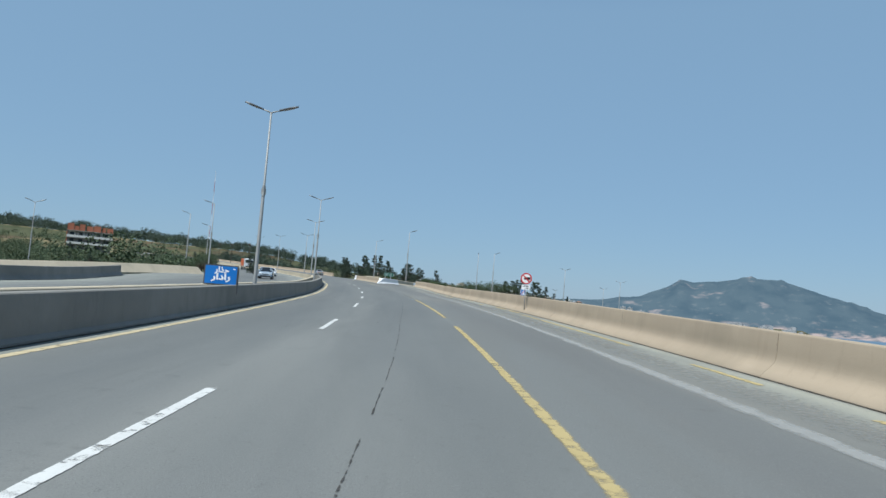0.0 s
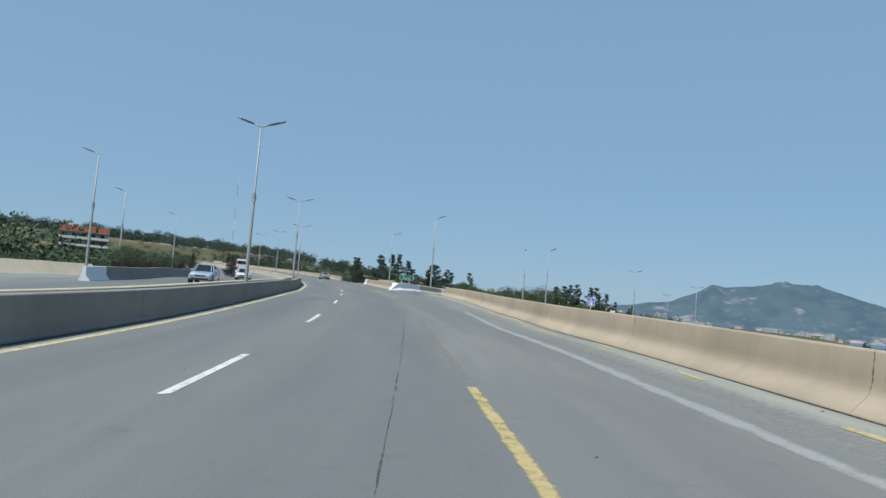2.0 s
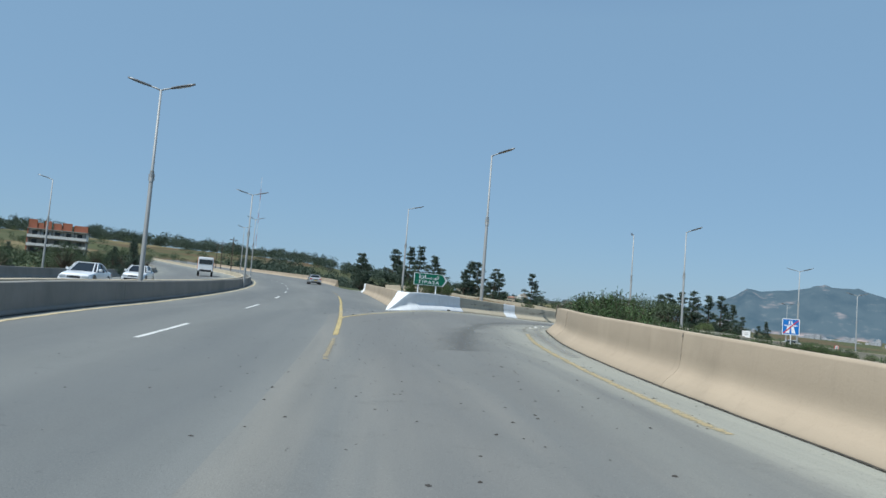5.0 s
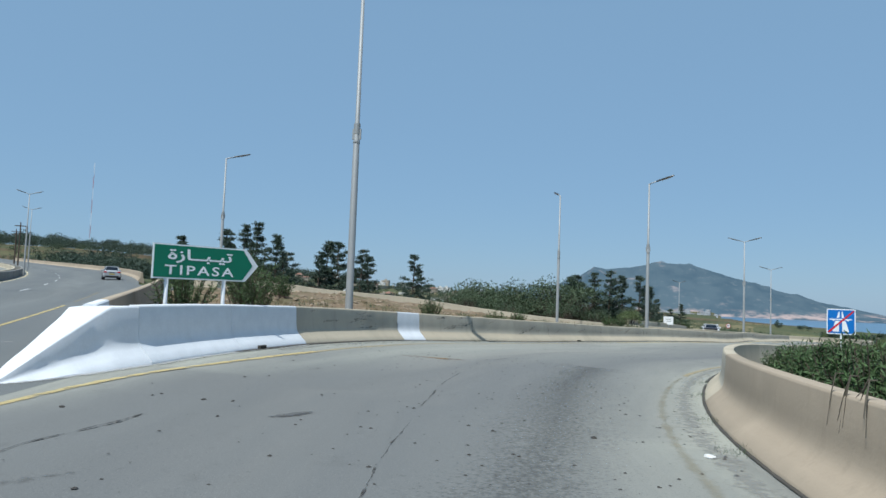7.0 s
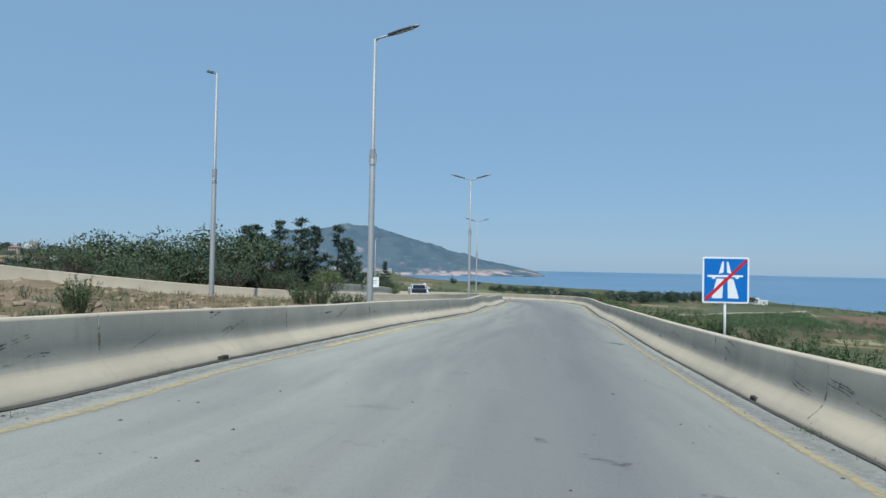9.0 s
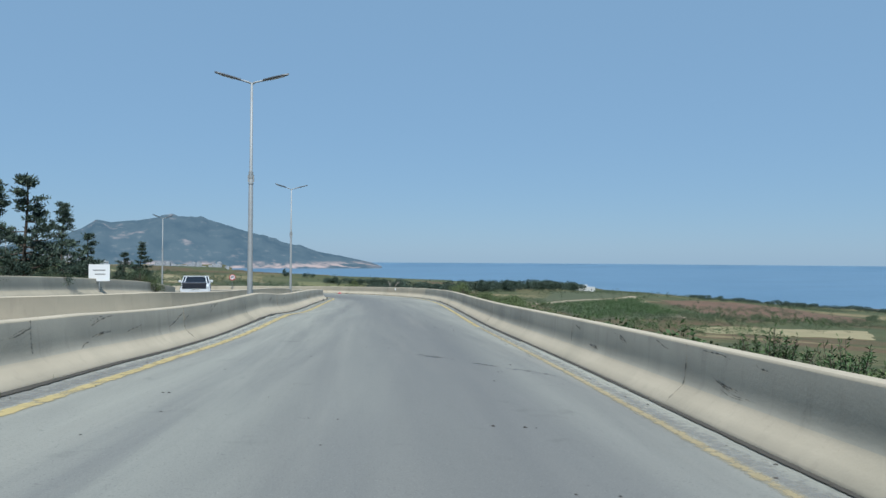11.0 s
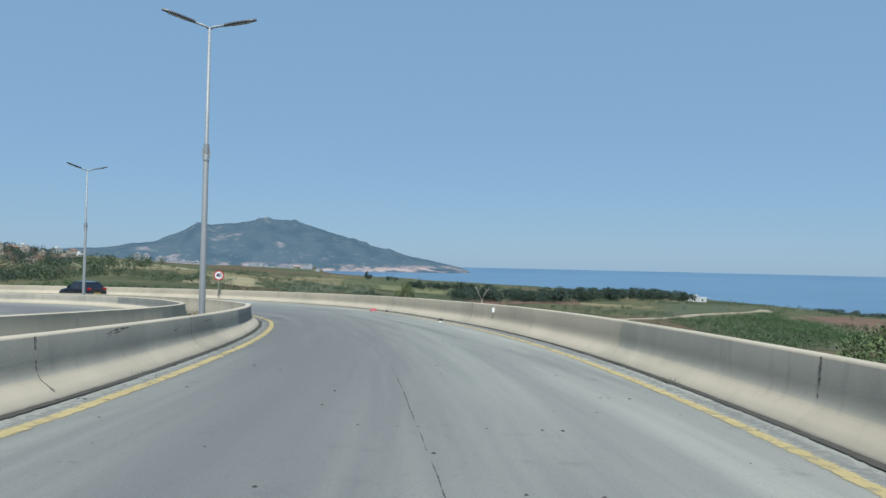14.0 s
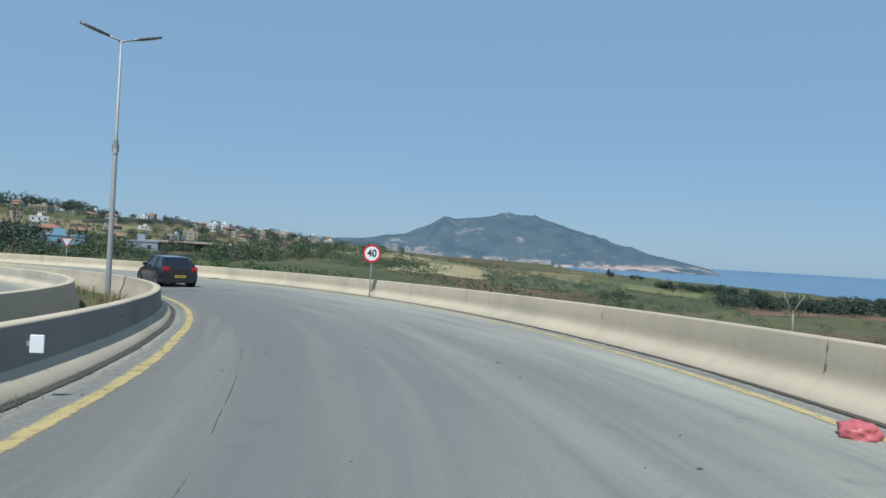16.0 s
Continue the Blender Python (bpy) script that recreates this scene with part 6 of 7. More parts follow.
for x, y, k in ((-60.6, 176.6, 1.45), (-57.2, 175.0, 1.35), (-63.4, 179.6, 1.5), (-54.6, 173.6, 1.25), (-52.4, 176.0, 1.15), (-56.0, 172.0, 0.9), (-59.0, 172.5, 1.0), (-66.2, 186.0, 1.3), (-55.0, 179.0, 1.1), (-59.5, 183.0, 1.3), (-61.0, 163.0, 0.5), (-58.0, 165.5, 0.5), (-53.5, 168.5, 0.55), (-63.5, 168.0, 0.8), (-70.0, 193.0, 1.0),
                (-50.8, 173.6, 0.50), (-48.2, 178.2, 0.52), (-46.8, 186.5, 0.62), (-50.5, 184.5, 0.80), (-86.0, 167.0, 0.7), (-79.0, 162.0, 0.6), (-55.0, 190.0, 0.9), (-46.0, 191.5, 0.60), (-45.0, 196.0, 0.55),
                (-41.2, 191.6, 0.40), (-41.6, 195.6, 0.45), (-42.6, 199.5, 0.50), (-41.6, 203.5, 0.45), (-42.4, 211.0, 0.5), (-43.6, 217.0, 0.5), (-45.2, 179.5, 0.30), (-44.4, 183.0, 0.28), (-43.4, 186.6, 0.28), (-47.2, 174.6, 0.30)):
    put(rng.choice(BROADS), x, y, k * rng.uniform(0.94, 1.06))
put(SHRUBS[0], -41.0, 191.9, 1.0)
put(SHRUBS[1], -41.4, 193.6, 0.9)
put(SHRUBS[2], -47.6, 171.6, 1.3)
put(OLEANDERS[0], -59.6, 122.9, 0.86)
put(OLEANDERS[1], -58.6, 118.2, 0.72)
put(OLEANDERS[2], -57.6, 119.6, 0.6)
for x, y, k in ((-48.7, 144.6, 0.38), (-49.2, 146.2, 0.42), (-48.0, 145.4, 0.34), (-47.4, 146.6, 0.32), (-53.5, 131.6, 0.42), (-56.0, 131.0, 0.45), (-62.0, 130.0, 0.5), (-53.4, 137.6, 0.4)):
    put(rng.choice(OLEANDERS), x, y, k)
# the hedge behind the right-hand barrier
hedge = offset(resample(WALL_RIGHT, 1200), 1.55)
hy = hedge[:, 1]
y = 100.3
while y < 151:
    i = int(np.argmin(np.abs(hy - y) + (hedge[:, 0] > -15) * 100))
    size = np.interp(y, [100, 104, 110, 118, 124, 130, 151], [0.66, 0.74, 0.72, 0.58, 0.52, 0.54, 0.54])
    x0, y0 = hedge[i, 0] + rng.uniform(-0.1, 0.35), hedge[i, 1]
    ob = put(rng.choice(OLEANDERS if y < 124 or rng.random() < 0.55 else SHRUBS), x0, y0, size * rng.uniform(0.9, 1.1))
    ob.location.z = rz(x0, y0) - 0.25
    y += 0.95 * size + 0.25
for x, y, wide, high in ((-21.6, 185.8, 0.85, 1.6), (-20.9, 187.2, 0.7, 1.3), (-23.7, 179.6, 0.6, 1.05), (-25.2, 175.2, 0.75, 1.15), (-24.6, 176.6, 0.5, 1.0), (-27.3, 169.5, 0.85, 1.2), (-26.5, 171.2, 0.6, 1.0), (-28.5, 166.5, 0.75, 1.1),
                         (-30.0, 162.0, 0.6, 0.9), (-32.2, 157.0, 0.6, 0.9), (-19.0, 218.6, 0.55, 2.1), (-18.4, 219.9, 0.4, 1.4), (-17.8, 224.0, 0.5, 0.9), (-18.6, 231.0, 0.7, 1.0), (-36.9, 144.1, 0.6, 1.05), (-37.9, 141.2, 0.6, 1.2), (-38.8, 139.2, 0.5, 1.05)):
    put(rng.choice(SHRUBS), x, y, wide, tall=high / (1.6 * wide))
# shrubs and trees beside the oncoming lanes
for k in range(78):
    s, o = rng.uniform(44, 190), -rng.uniform(17.0, 34)
    x, y = main_line(s, s + 1, o)[0]
    small = 0.5 if abs(math.atan2(y - 17.7, -x - 9.7) - 0.74) < 0.10 else 1.0
    put(rng.choice(BROADS + BROADS + PINES), x, y, small * rng.uniform(0.34, 0.62) * (1.0 if s < 110 else 1.35))
put(BROADS[0], -74.5, 92.0, 0.62)
put(BROADS[1], -77.5, 95.0, 0.6)
put(BROADS[2], -72.0, 88.5, 0.5)
put(PINES[1], -92.0, 128.0, 0.62)
put(PINES[2], -95.0, 131.0, 0.66)
for k in range(30):
    s, o = rng.uniform(-60, 40), -rng.uniform(38, 80)
    x, y = main_line(s, s + 1, o)[0]
    if abs(math.atan2(y - 17.7, -x - 9.7) - 0.729) < 0.14:   # the view to the unfinished house stays open
        continue
    put(rng.choice(BROADS), x, y, rng.uniform(0.5, 0.9))
for proto in PINES + BROADS + OLEANDERS + SHRUBS:
    for ob in list(proto.children_recursive) + [proto]:
        bpy.data.objects.remove(ob)

# the forked dead tree
dead_foot = gz1(13.6, 294.1)
dt = empty("dead_tree", pose(13.6, 294.1, dead_foot, 0, 0, -14) @ Matrix.Scale((-4.9 - dead_foot) / 4.8, 4), "pale dead tree with a forked trunk in the field", "tree")
part("trunk", tube(bmesh.new(), [(0, 0, -0.3), (0.05, 0, 1.6), (0, 0, 3.1)], [0.11, 0.09, 0.075], 8), DEADWOOD, dt, smooth=True)
part("limb", tube(bmesh.new(), [(0, 0, 2.9), (-0.5, 0, 3.9), (-0.85, 0, 4.8)], [0.075, 0.05, 0.03], 7), DEADWOOD, dt, smooth=True)
part("limb", tube(bmesh.new(), [(0, 0, 2.9), (0.45, 0, 3.8), (0.95, 0, 4.6)], [0.075, 0.05, 0.03], 7), DEADWOOD, dt, smooth=True)
for q in ((-0.5, 3.9, -0.2, 4.5), (0.45, 3.8, 0.5, 4.6), (-0.62, 4.2, -1.15, 4.5), (0.7, 4.2, 1.25, 4.3)):
    part("limb", tube(bmesh.new(), [(q[0], 0, q[1]), ((q[0] + q[2]) / 2, 0.08, (q[1] + q[3]) / 2 + 0.05), (q[2], 0.1, q[3])], [0.035, 0.025, 0.012], 5), DEADWOOD, dt, smooth=True)


def woods(name, spots, material, label, leaf, per_tree, seed, category="woodland"):
    """Many small far trees or weeds as one mass of leaves: spots are x, y, height, width."""
    rng = np.random.default_rng(seed)
    sp = np.array(spots)
    z = ground_z(sp[:, :2])
    cs, ds, ls = [], [], []
    for (x, y, h, w), z0 in zip(sp, z):
        lobes = rng.integers(3, 6)
        for _ in range(lobes):
            c = np.array([x + rng.normal(0, w * 0.25), y + rng.normal(0, w * 0.25), z0 + h * rng.uniform(0.35, 0.8)])
            m = per_tree // lobes
            q = ball(rng, m) * rng.uniform(0.5, 1.0, (m, 1)) * np.array([w * 0.32, w * 0.32, h * 0.33])
            cs.append(c + q)
            ds.append(q + rng.normal(0, 0.4 * w, (m, 3)) * 0.3)
            ls.append(np.full(m, leaf * (h + w) / 2))
    cs, ds, ls = np.vstack(cs), np.vstack(ds), np.concatenate(ls)
    n = len(cs)
    ob = leaf_mesh(name, blades(cs, ds, ls * rng.uniform(0.7, 1.3, n), ls * rng.uniform(0.5, 0.8, n), rng), material, None)
    return tagged(ob, label, category, kind="stuff")


def polar(bearing, r):
    return -40 - r * math.sin(radians(bearing)), 140 + r * math.cos(radians(bearing))


rng = random.Random(77)
shore = []
for k in range(150):                                      # the grove at the land's edge
    u = rng.random()
    x = float(np.interp(u, [0, 0.15, 0.45, 0.7, 1], [50, 68, 132, 196, 290]))
    y = float(np.interp(u, [0, 0.15, 0.45, 0.7, 1], [412, 414, 474, 534, 610]))
    back = 70 * rng.random() ** 1.6
    big = np.interp(u, [0, 0.3, 1], [0.62, 0.85, 1.0])
    shore.append((x + 0.35 * back + rng.gauss(0, 2), y + 0.93 * back + rng.gauss(0, 2), rng.uniform(4.6, 7.4) * big, rng.uniform(5.0, 9.5) * big))
for k in range(26):                                       # a thin belt behind it
    u = rng.random()
    shore.append((78 + 52 * u + rng.gauss(0, 3), 600 - 8 * u + rng.gauss(0, 5), rng.uniform(2.8, 5.0), rng.uniform(4, 8)))
for x, y, h, w in ((74, 705, 6.0, 4.0), (77, 706, 4.5, 4.0), (88, 700, 3.0, 5.0), (92, 701, 3.6, 5.0), (96, 702, 2.8, 4.0), (7, 360, 2.2, 4.4), (4.2, 356, 1.4, 2.4), (10, 366, 1.5, 3.0)):
    shore.append((x, y, h, w))
for k in range(60):
    b = rng.uniform(-62, -44)
    d = np.array([-math.sin(radians(b)), math.cos(radians(b))])
    r = (rng.uniform(590, 650) - 40 * math.sin(b / 9)) / (d[0] * 0.6 + d[1] * 0.8)
    shore.append((-35 + d[0] * r, 150 + d[1] * r, rng.uniform(1.6, 4.2), rng.uniform(4, 11)))
woods("shore_woods", shore, L_PINE, "grove of dark rounded trees along the shore", 0.085, 900, 5)
crest = []
for k in range(520):
    b = rng.uniform(24, 78)
    r = rng.uniform(470, 640) if b > 33 else rng.uniform(560, 760)
    crest.append((*polar(b, r), rng.uniform(5, 10), rng.uniform(6, 12)))
for k in range(90):
    crest.append((*polar(rng.uniform(36, 50), rng.uniform(210, 330)), rng.uniform(5, 9), rng.uniform(5, 9)))
def by_bend(bearing, r):
    return -25 - r * math.sin(radians(bearing)), 210 + r * math.cos(radians(bearing))


for k in range(34):
    crest.append((*by_bend(rng.uniform(31.8, 38), rng.uniform(150, 250)), rng.uniform(5.5, 8.0), rng.uniform(5, 8)))
for k in range(150):
    crest.append((*by_bend(rng.uniform(11, 32), rng.uniform(250, 620)), rng.uniform(2.5, 5), rng.uniform(3, 7)))
for k in range(40):
    crest.append((*by_bend(rng.uniform(16, 32), rng.uniform(150, 215)), rng.uniform(1.2, 2.6), rng.uniform(3, 6)))
woods("hill_woods", crest, L_PINE, "dark wooded crest of the hill", 0.085, 480, 6)
scrub = []
for k in range(620):
    b, r = rng.uniform(2, 85), rng.uniform(150, 520)
    x, y = polar(b, r)
    if min(np.hypot(*(main_line(-60, 330, -8, 6.0) - (x, y)).T)) < 24 or math.hypot(x - LOOP_C[0], y - LOOP_C[1]) < 72:
        continue
    scrub.append((x, y, rng.uniform(2.0, 4.5), rng.uniform(2.5, 6)))
woods("hill_scrub", scrub, L_BROAD, "scattered dark bushes and trees on the slope", 0.08, 380, 7)
slope = []
while len(slope) < 620:
    s, o = rng.uniform(66, 330), -rng.uniform(21, 120)
    x, y = main_line(s, s + 1, o)[0]
    if math.hypot(x + 270.7, y - 250.7) > 16 and math.hypot(x - LOOP_C[0], y - LOOP_C[1]) > 72:
        slope.append((x, y, rng.uniform(2.2, 4.6), rng.uniform(3.5, 7.0)))
for k in range(190):
    s, o = rng.uniform(-14, 66), -rng.uniform(0.0, 3.2)
    x, y = main_line(s, s + 1, float(np.interp(s, [-14, 0, 22, 51, 66], [-28.5, -27.5, -23, -18, -18])) + o)[0]
    slope.append((x, y, rng.uniform(0.5, 0.95), rng.uniform(1.6, 3.2)))
for k in range(170):
    s, o = rng.uniform(-30, 70), -rng.uniform(42, 170)
    x, y = main_line(s, s + 1, o)[0]
    if math.hypot(x + 270.7, y - 250.7) > 20 and abs(math.atan2(y - 17.7, -x - 9.7) - 0.729) > 0.15:
        slope.append((x, y, rng.uniform(2.0, 4.2), rng.uniform(3.5, 7.0)))
woods("slope_thicket", slope, L_BROAD, "dense dark green thicket on the slope beside the motorway", 0.075, 460, 17)
plainsc = []
for k in range(190):
    b, r = rng.uniform(-62, 0), rng.uniform(140, 640)
    cl = polar(b, r)
    if min(np.hypot(*(LR[:, :2] - cl).T)) < 26 or min(np.hypot(*(WALL_RIGHT[:, :2] - cl).T)) < 22:
        continue
    plainsc += [(cl[0] + rng.gauss(0, 5), cl[1] + rng.gauss(0, 5), rng.uniform(0.8, 2.2), rng.uniform(1.2, 3.5)) for _ in range(2)]
for k in range(26):
    b, r = rng.uniform(-60, -4), rng.uniform(110, 520)
    x0, y0 = polar(b, r)
    a, step = rng.choice([0.35, 0.35, 1.9]) + rng.gauss(0, 0.12), rng.uniform(2.0, 3.2)
    for q in range(rng.randint(16, 44)):
        x, y = x0 + math.cos(a) * step * q, y0 + math.sin(a) * step * q + rng.gauss(0, 0.6)
        if min(np.hypot(*(LR[:, :2] - (x, y)).T)) > 20 and min(np.hypot(*(WALL_RIGHT[:, :2] - (x, y)).T)) > 16:
            plainsc.append((x, y, rng.uniform(0.9, 2.4), rng.uniform(1.6, 3.2)))
woods("field_scrub", plainsc, L_BROAD, "scattered bushes and hedge rows in the fields", 0.065, 300, 8)
vines = []
for i in range(16):
    a, b = (np.array(p) for p in ((36 + 2.4 * i, 248 + 1.2 * i), (66 + 6.8 * i, 316 + 5.4 * i)))
    for u in np.arange(0.02, 0.98, 2.2 / np.linalg.norm(b - a)):
        p = a + (b - a) * u
        if rng.random() < 0.93:
            vines.append((p[0] + rng.gauss(0, 0.25), p[1] + rng.gauss(0, 0.25), rng.uniform(0.9, 1.5), rng.uniform(1.2, 1.9)))
for (x0, y0), (x1, y1), h in (((23, 209), (34, 228), 1.3), ((26, 206), (38, 226), 1.1), ((62, 262), (100, 250), 2.4), ((72, 258), (104, 247), 2.0), ((29, 203), (44, 224), 1.2), ((20, 214), (30, 232), 1.5)):
    for u in np.arange(0, 1, 1.7 / math.hypot(x1 - x0, y1 - y0)):
        vines.append((x0 + (x1 - x0) * u + rng.gauss(0, 0.3), y0 + (y1 - y0) * u + rng.gauss(0, 0.3), h * rng.uniform(0.7, 1.2), h * rng.uniform(0.7, 1.1)))
woods("vine_rows", vines, L_OLEANDER, "rows of trained vines and young cypress", 0.13, 70, 21, "vineyard")
edge_pts = []
for k in range(150):
    i = rng.randrange(700, 1150)
    o = rng.uniform(2.0, 9.0)
    p = offset(hedge, o - 1.55)[i]
    if p[1] > 118 and min(np.hypot(*(LR[:, :2] - p[:2]).T)) > 5.6:
        edge_pts.append((p[0], p[1], rng.uniform(0.35, 0.9), rng.uniform(0.6, 1.5)))
woods("bank_weeds", edge_pts, L_OLEANDER, "green weeds on the bank beside the barrier", 0.13, 150, 9, "weeds")


def tufts(name, spots, material, label, seed, tall=0.5, lift=0.0):
    rng = np.random.default_rng(seed)
    sp = np.array(spots)
    z = np.where(inside(sp[:, :2], ISLAND), verge_z(sp[:, :2]) - 0.03, ground_z(sp[:, :2]) + lift)
    m = 26
    base = np.repeat(np.c_[sp, z], m, 0) + np.c_[rng.normal(0, 0.12, (len(sp) * m, 2)), np.zeros(len(sp) * m)]
    d = rng.normal(0, 0.32, (len(base), 3)) + np.array([0, 0, 1.0])
    n = len(base)
    return tagged(leaf_mesh(name, blades(base, d, rng.uniform(0.3, 1.1, n) * tall, rng.uniform(0.010, 0.026, n) * min(1.0, tall / 0.4), rng, 0.8), material, None), label, "grass", kind="stuff")


def strip_points(n, y0, y1, lo, hi, seed):
    rng = random.Random(seed)
    out, wl = [], resample(WALL_LEFT, 900)
    idx = [i for i in range(len(wl)) if y0 < wl[i, 1] < y1 and wl[i, 0] > -56]
    nn = normals(wl)
    while len(out) < n:
        i = rng.choice(idx)
        o = rng.uniform(lo, hi)
        p = wl[i, :2] - nn[i] * o
        if p[0] > -56.35 - 0.66 * (p[1] - 112) + 1.0 and (p[1] > 155 or min(np.hypot(*(JOIN[:, :2] - p).T)) > 1.0):
            out.append(tuple(p))
    return out


tufts("dry_weeds", strip_points(620, 113, 158, 0.6, 9.0, 3), L_DRY, "dry straw-coloured weeds behind the barrier", 12, 0.23)
tufts("dry_weeds", strip_points(110, 155, 245, 0.9, 1.9, 4), L_DRY, "dry weeds between the two barriers", 13, 0.45)
tufts("green_weeds", strip_points(130, 113, 156, 0.6, 8.0, 6), L_BROAD, "green weeds among the dry stalks behind the barrier", 14, 0.3)

rng = random.Random(8)
foot = [(-53.3, 126.1), (-53.25, 126.2), (-52.65, 129.1), (-52.6, 129.2)]
for line, o, y0, y1, n in ((resample(WALL_LEFT, 900), 0.07, 124, 152, 26), (resample(WALL_LEFT, 900), 0.06, 176, 222, 20), (resample(WALL_RIGHT, 1500), -0.07, 96, 140, 16), (resample(WALL_RIGHT, 1500), -0.07, 165, 235, 22)):
    ok = [p for p in offset(line, o) if y0 < p[1] < y1 and p[0] > -58]
    for _ in range(n):
        p = rng.choice(ok)
        foot += [(p[0] + rng.gauss(0, 0.03), p[1] + rng.gauss(0, 0.12)) for _ in range(rng.choice([1, 1, 2, 3]))]
tufts("foot_weeds", foot, L_BROAD, "small green and dry weeds in the joint at the barrier foot", 15, 0.085, 0.22)
# dead creepers hanging over the tan barrier
CREEPER = plain("dead_creeper", (0.10, 0.085, 0.062), 0.95)
wr = resample(WALL_RIGHT, 1500)
wr = wr[(wr[:, 1] > 103) & (wr[:, 1] < 125) & (wr[:, 0] < -40)]
nr = normals(wr)
cr = empty("dead_creeper", Matrix.Identity(4), "dead grey creeper stems hanging over the tan barrier", "creeper")
rng = random.Random(3)
for y0, n, spread in ((106.8, 16, 0.10), (104.2, 22, 0.25), (109.2, 12, 0.3)):
    bm = bmesh.new()
    for _ in range(n):
        i = int(np.argmin(np.abs(wr[:, 1] - y0 - rng.gauss(0, spread))))
        z0, drop, sway = rz(*wr[i, :2]), rng.uniform(0.10, 0.5) ** 1.2, rng.gauss(0, 0.13)
        pts = []
        for p, h, k in ((0.36, 0.86, 0), (0.305, 0.86, 0.1), (0.275, 0.80 - drop * 0.3, 0.5), (0.250, max(0.40, 0.80 - drop), 1.0)):
            q = wr[i, :2] + nr[i] * p + np.array([0, 1]) * sway * k
            pts.append((q[0], q[1], z0 + h))
        tube(bm, pts, [0.004, 0.005, 0.004, 0.002], 4)
    part("stem", bm, CREEPER, cr)

# stones and clods strewn over the island
def scatter_stones(n, seed):
    rng = np.random.default_rng(seed)
    lo, hi = ISLAND.min(0), ISLAND.max(0)
    xy = rng.uniform(lo, hi, (n * 3, 2))
    xy = xy[inside(xy, ISLAND)][:n]
    z = verge_z(xy)
    g = (1 + 5 ** 0.5) / 2
    corner = np.array([(a, b * g, 0) for a in (-1, 1) for b in (-1, 1)] + [(0, a, b * g) for a in (-1, 1) for b in (-1, 1)] + [(b * g, 0, a) for a in (-1, 1) for b in (-1, 1)]) / 1.9
    tri = [(i, j, k) for i in range(12) for j in range(i + 1, 12) for k in range(j + 1, 12)
           if max(np.linalg.norm(corner[i] - corner[j]), np.linalg.norm(corner[j] - corner[k]), np.linalg.norm(corner[i] - corner[k])) < 1.1]
    verts, faces = [], []
    for (x, y), z0 in zip(xy, z):
        r = 0.03 + 0.15 * rng.random() ** 3.2
        q = corner * r * rng.uniform(0.75, 1.25, (12, 1)) * rng.uniform(0.6, 1.2, 3) * np.array([1, 1, 0.7])
        a = rng.uniform(0, 6.28)
        faces += [tuple(i + len(verts) for i in f) for f in tri]
        verts += [(x + p[0] * math.cos(a) - p[1] * math.sin(a), y + p[0] * math.sin(a) + p[1] * math.cos(a), z0 + p[2]) for p in q]
    k = Mat("field_stone", (0.30, 0.235, 0.165), 0.95, spec=0.15)
    k.mix((0.17, 0.12, 0.08), k.ramp(k.noise(3, 4), 0.4, 0.65), 0.8)
    k.per_island(0.3)
    return tagged(mesh_object("field_stones", verts, faces, k.done()), "pale and brown stones strewn over the dry bank", "stones", kind="stuff")


scatter_stones(2400, 4)


# ---- buildings ----
PLASTER = plain("white_plaster", (0.66, 0.65, 0.62), 0.9, vary=0.08, scale=0.6)
CREAM = plain("cream_plaster", (0.40, 0.345, 0.275), 0.9, vary=0.1, scale=0.6)
RAWC = plain("raw_concrete", (0.30, 0.29, 0.27), 0.95, vary=0.15, scale=0.5)
REDBRICK = plain("hollow_red_brick", (0.40, 0.145, 0.085), 0.95, vary=0.15, scale=1.2)
ROOFTILE = plain("red_roof_tile", (0.27, 0.145, 0.10), 0.9, vary=0.15, scale=1.0)
DARKWIN = plain("dark_window", (0.03, 0.035, 0.04), 0.3)
BLUEWALL = plain("pale_blue_wall", (0.22, 0.38, 0.47), 0.85, vary=0.08, scale=0.4)
SHED = plain("grey_shed_metal", (0.33, 0.36, 0.40), 0.6, vary=0.1, scale=0.4)


def from_eye(bearing, r):
    return -25 - r * math.sin(radians(bearing)), 210 + r * math.cos(radians(bearing))


def windows(host, w, h0, floors, y, per, storey=3.0, ww=1.0, wh=1.2):
    """A row of framed openings on each floor of the front."""
    me = None
    for f in range(floors):
        for k in range(per):
            x = -w / 2 + w * (k + 0.5) / per
            z = h0 + f * storey + 0.95
            if me is None:
                bm = bmesh.new()
                box(bm, -ww / 2, ww / 2, -0.04, 0.12, 0, wh)
                ob = part("window", bm, DARKWIN, host)
                me = ob.data
            else:
                ob = new("window", me)
                ob.parent = host
            ob.location = (x, y, z)


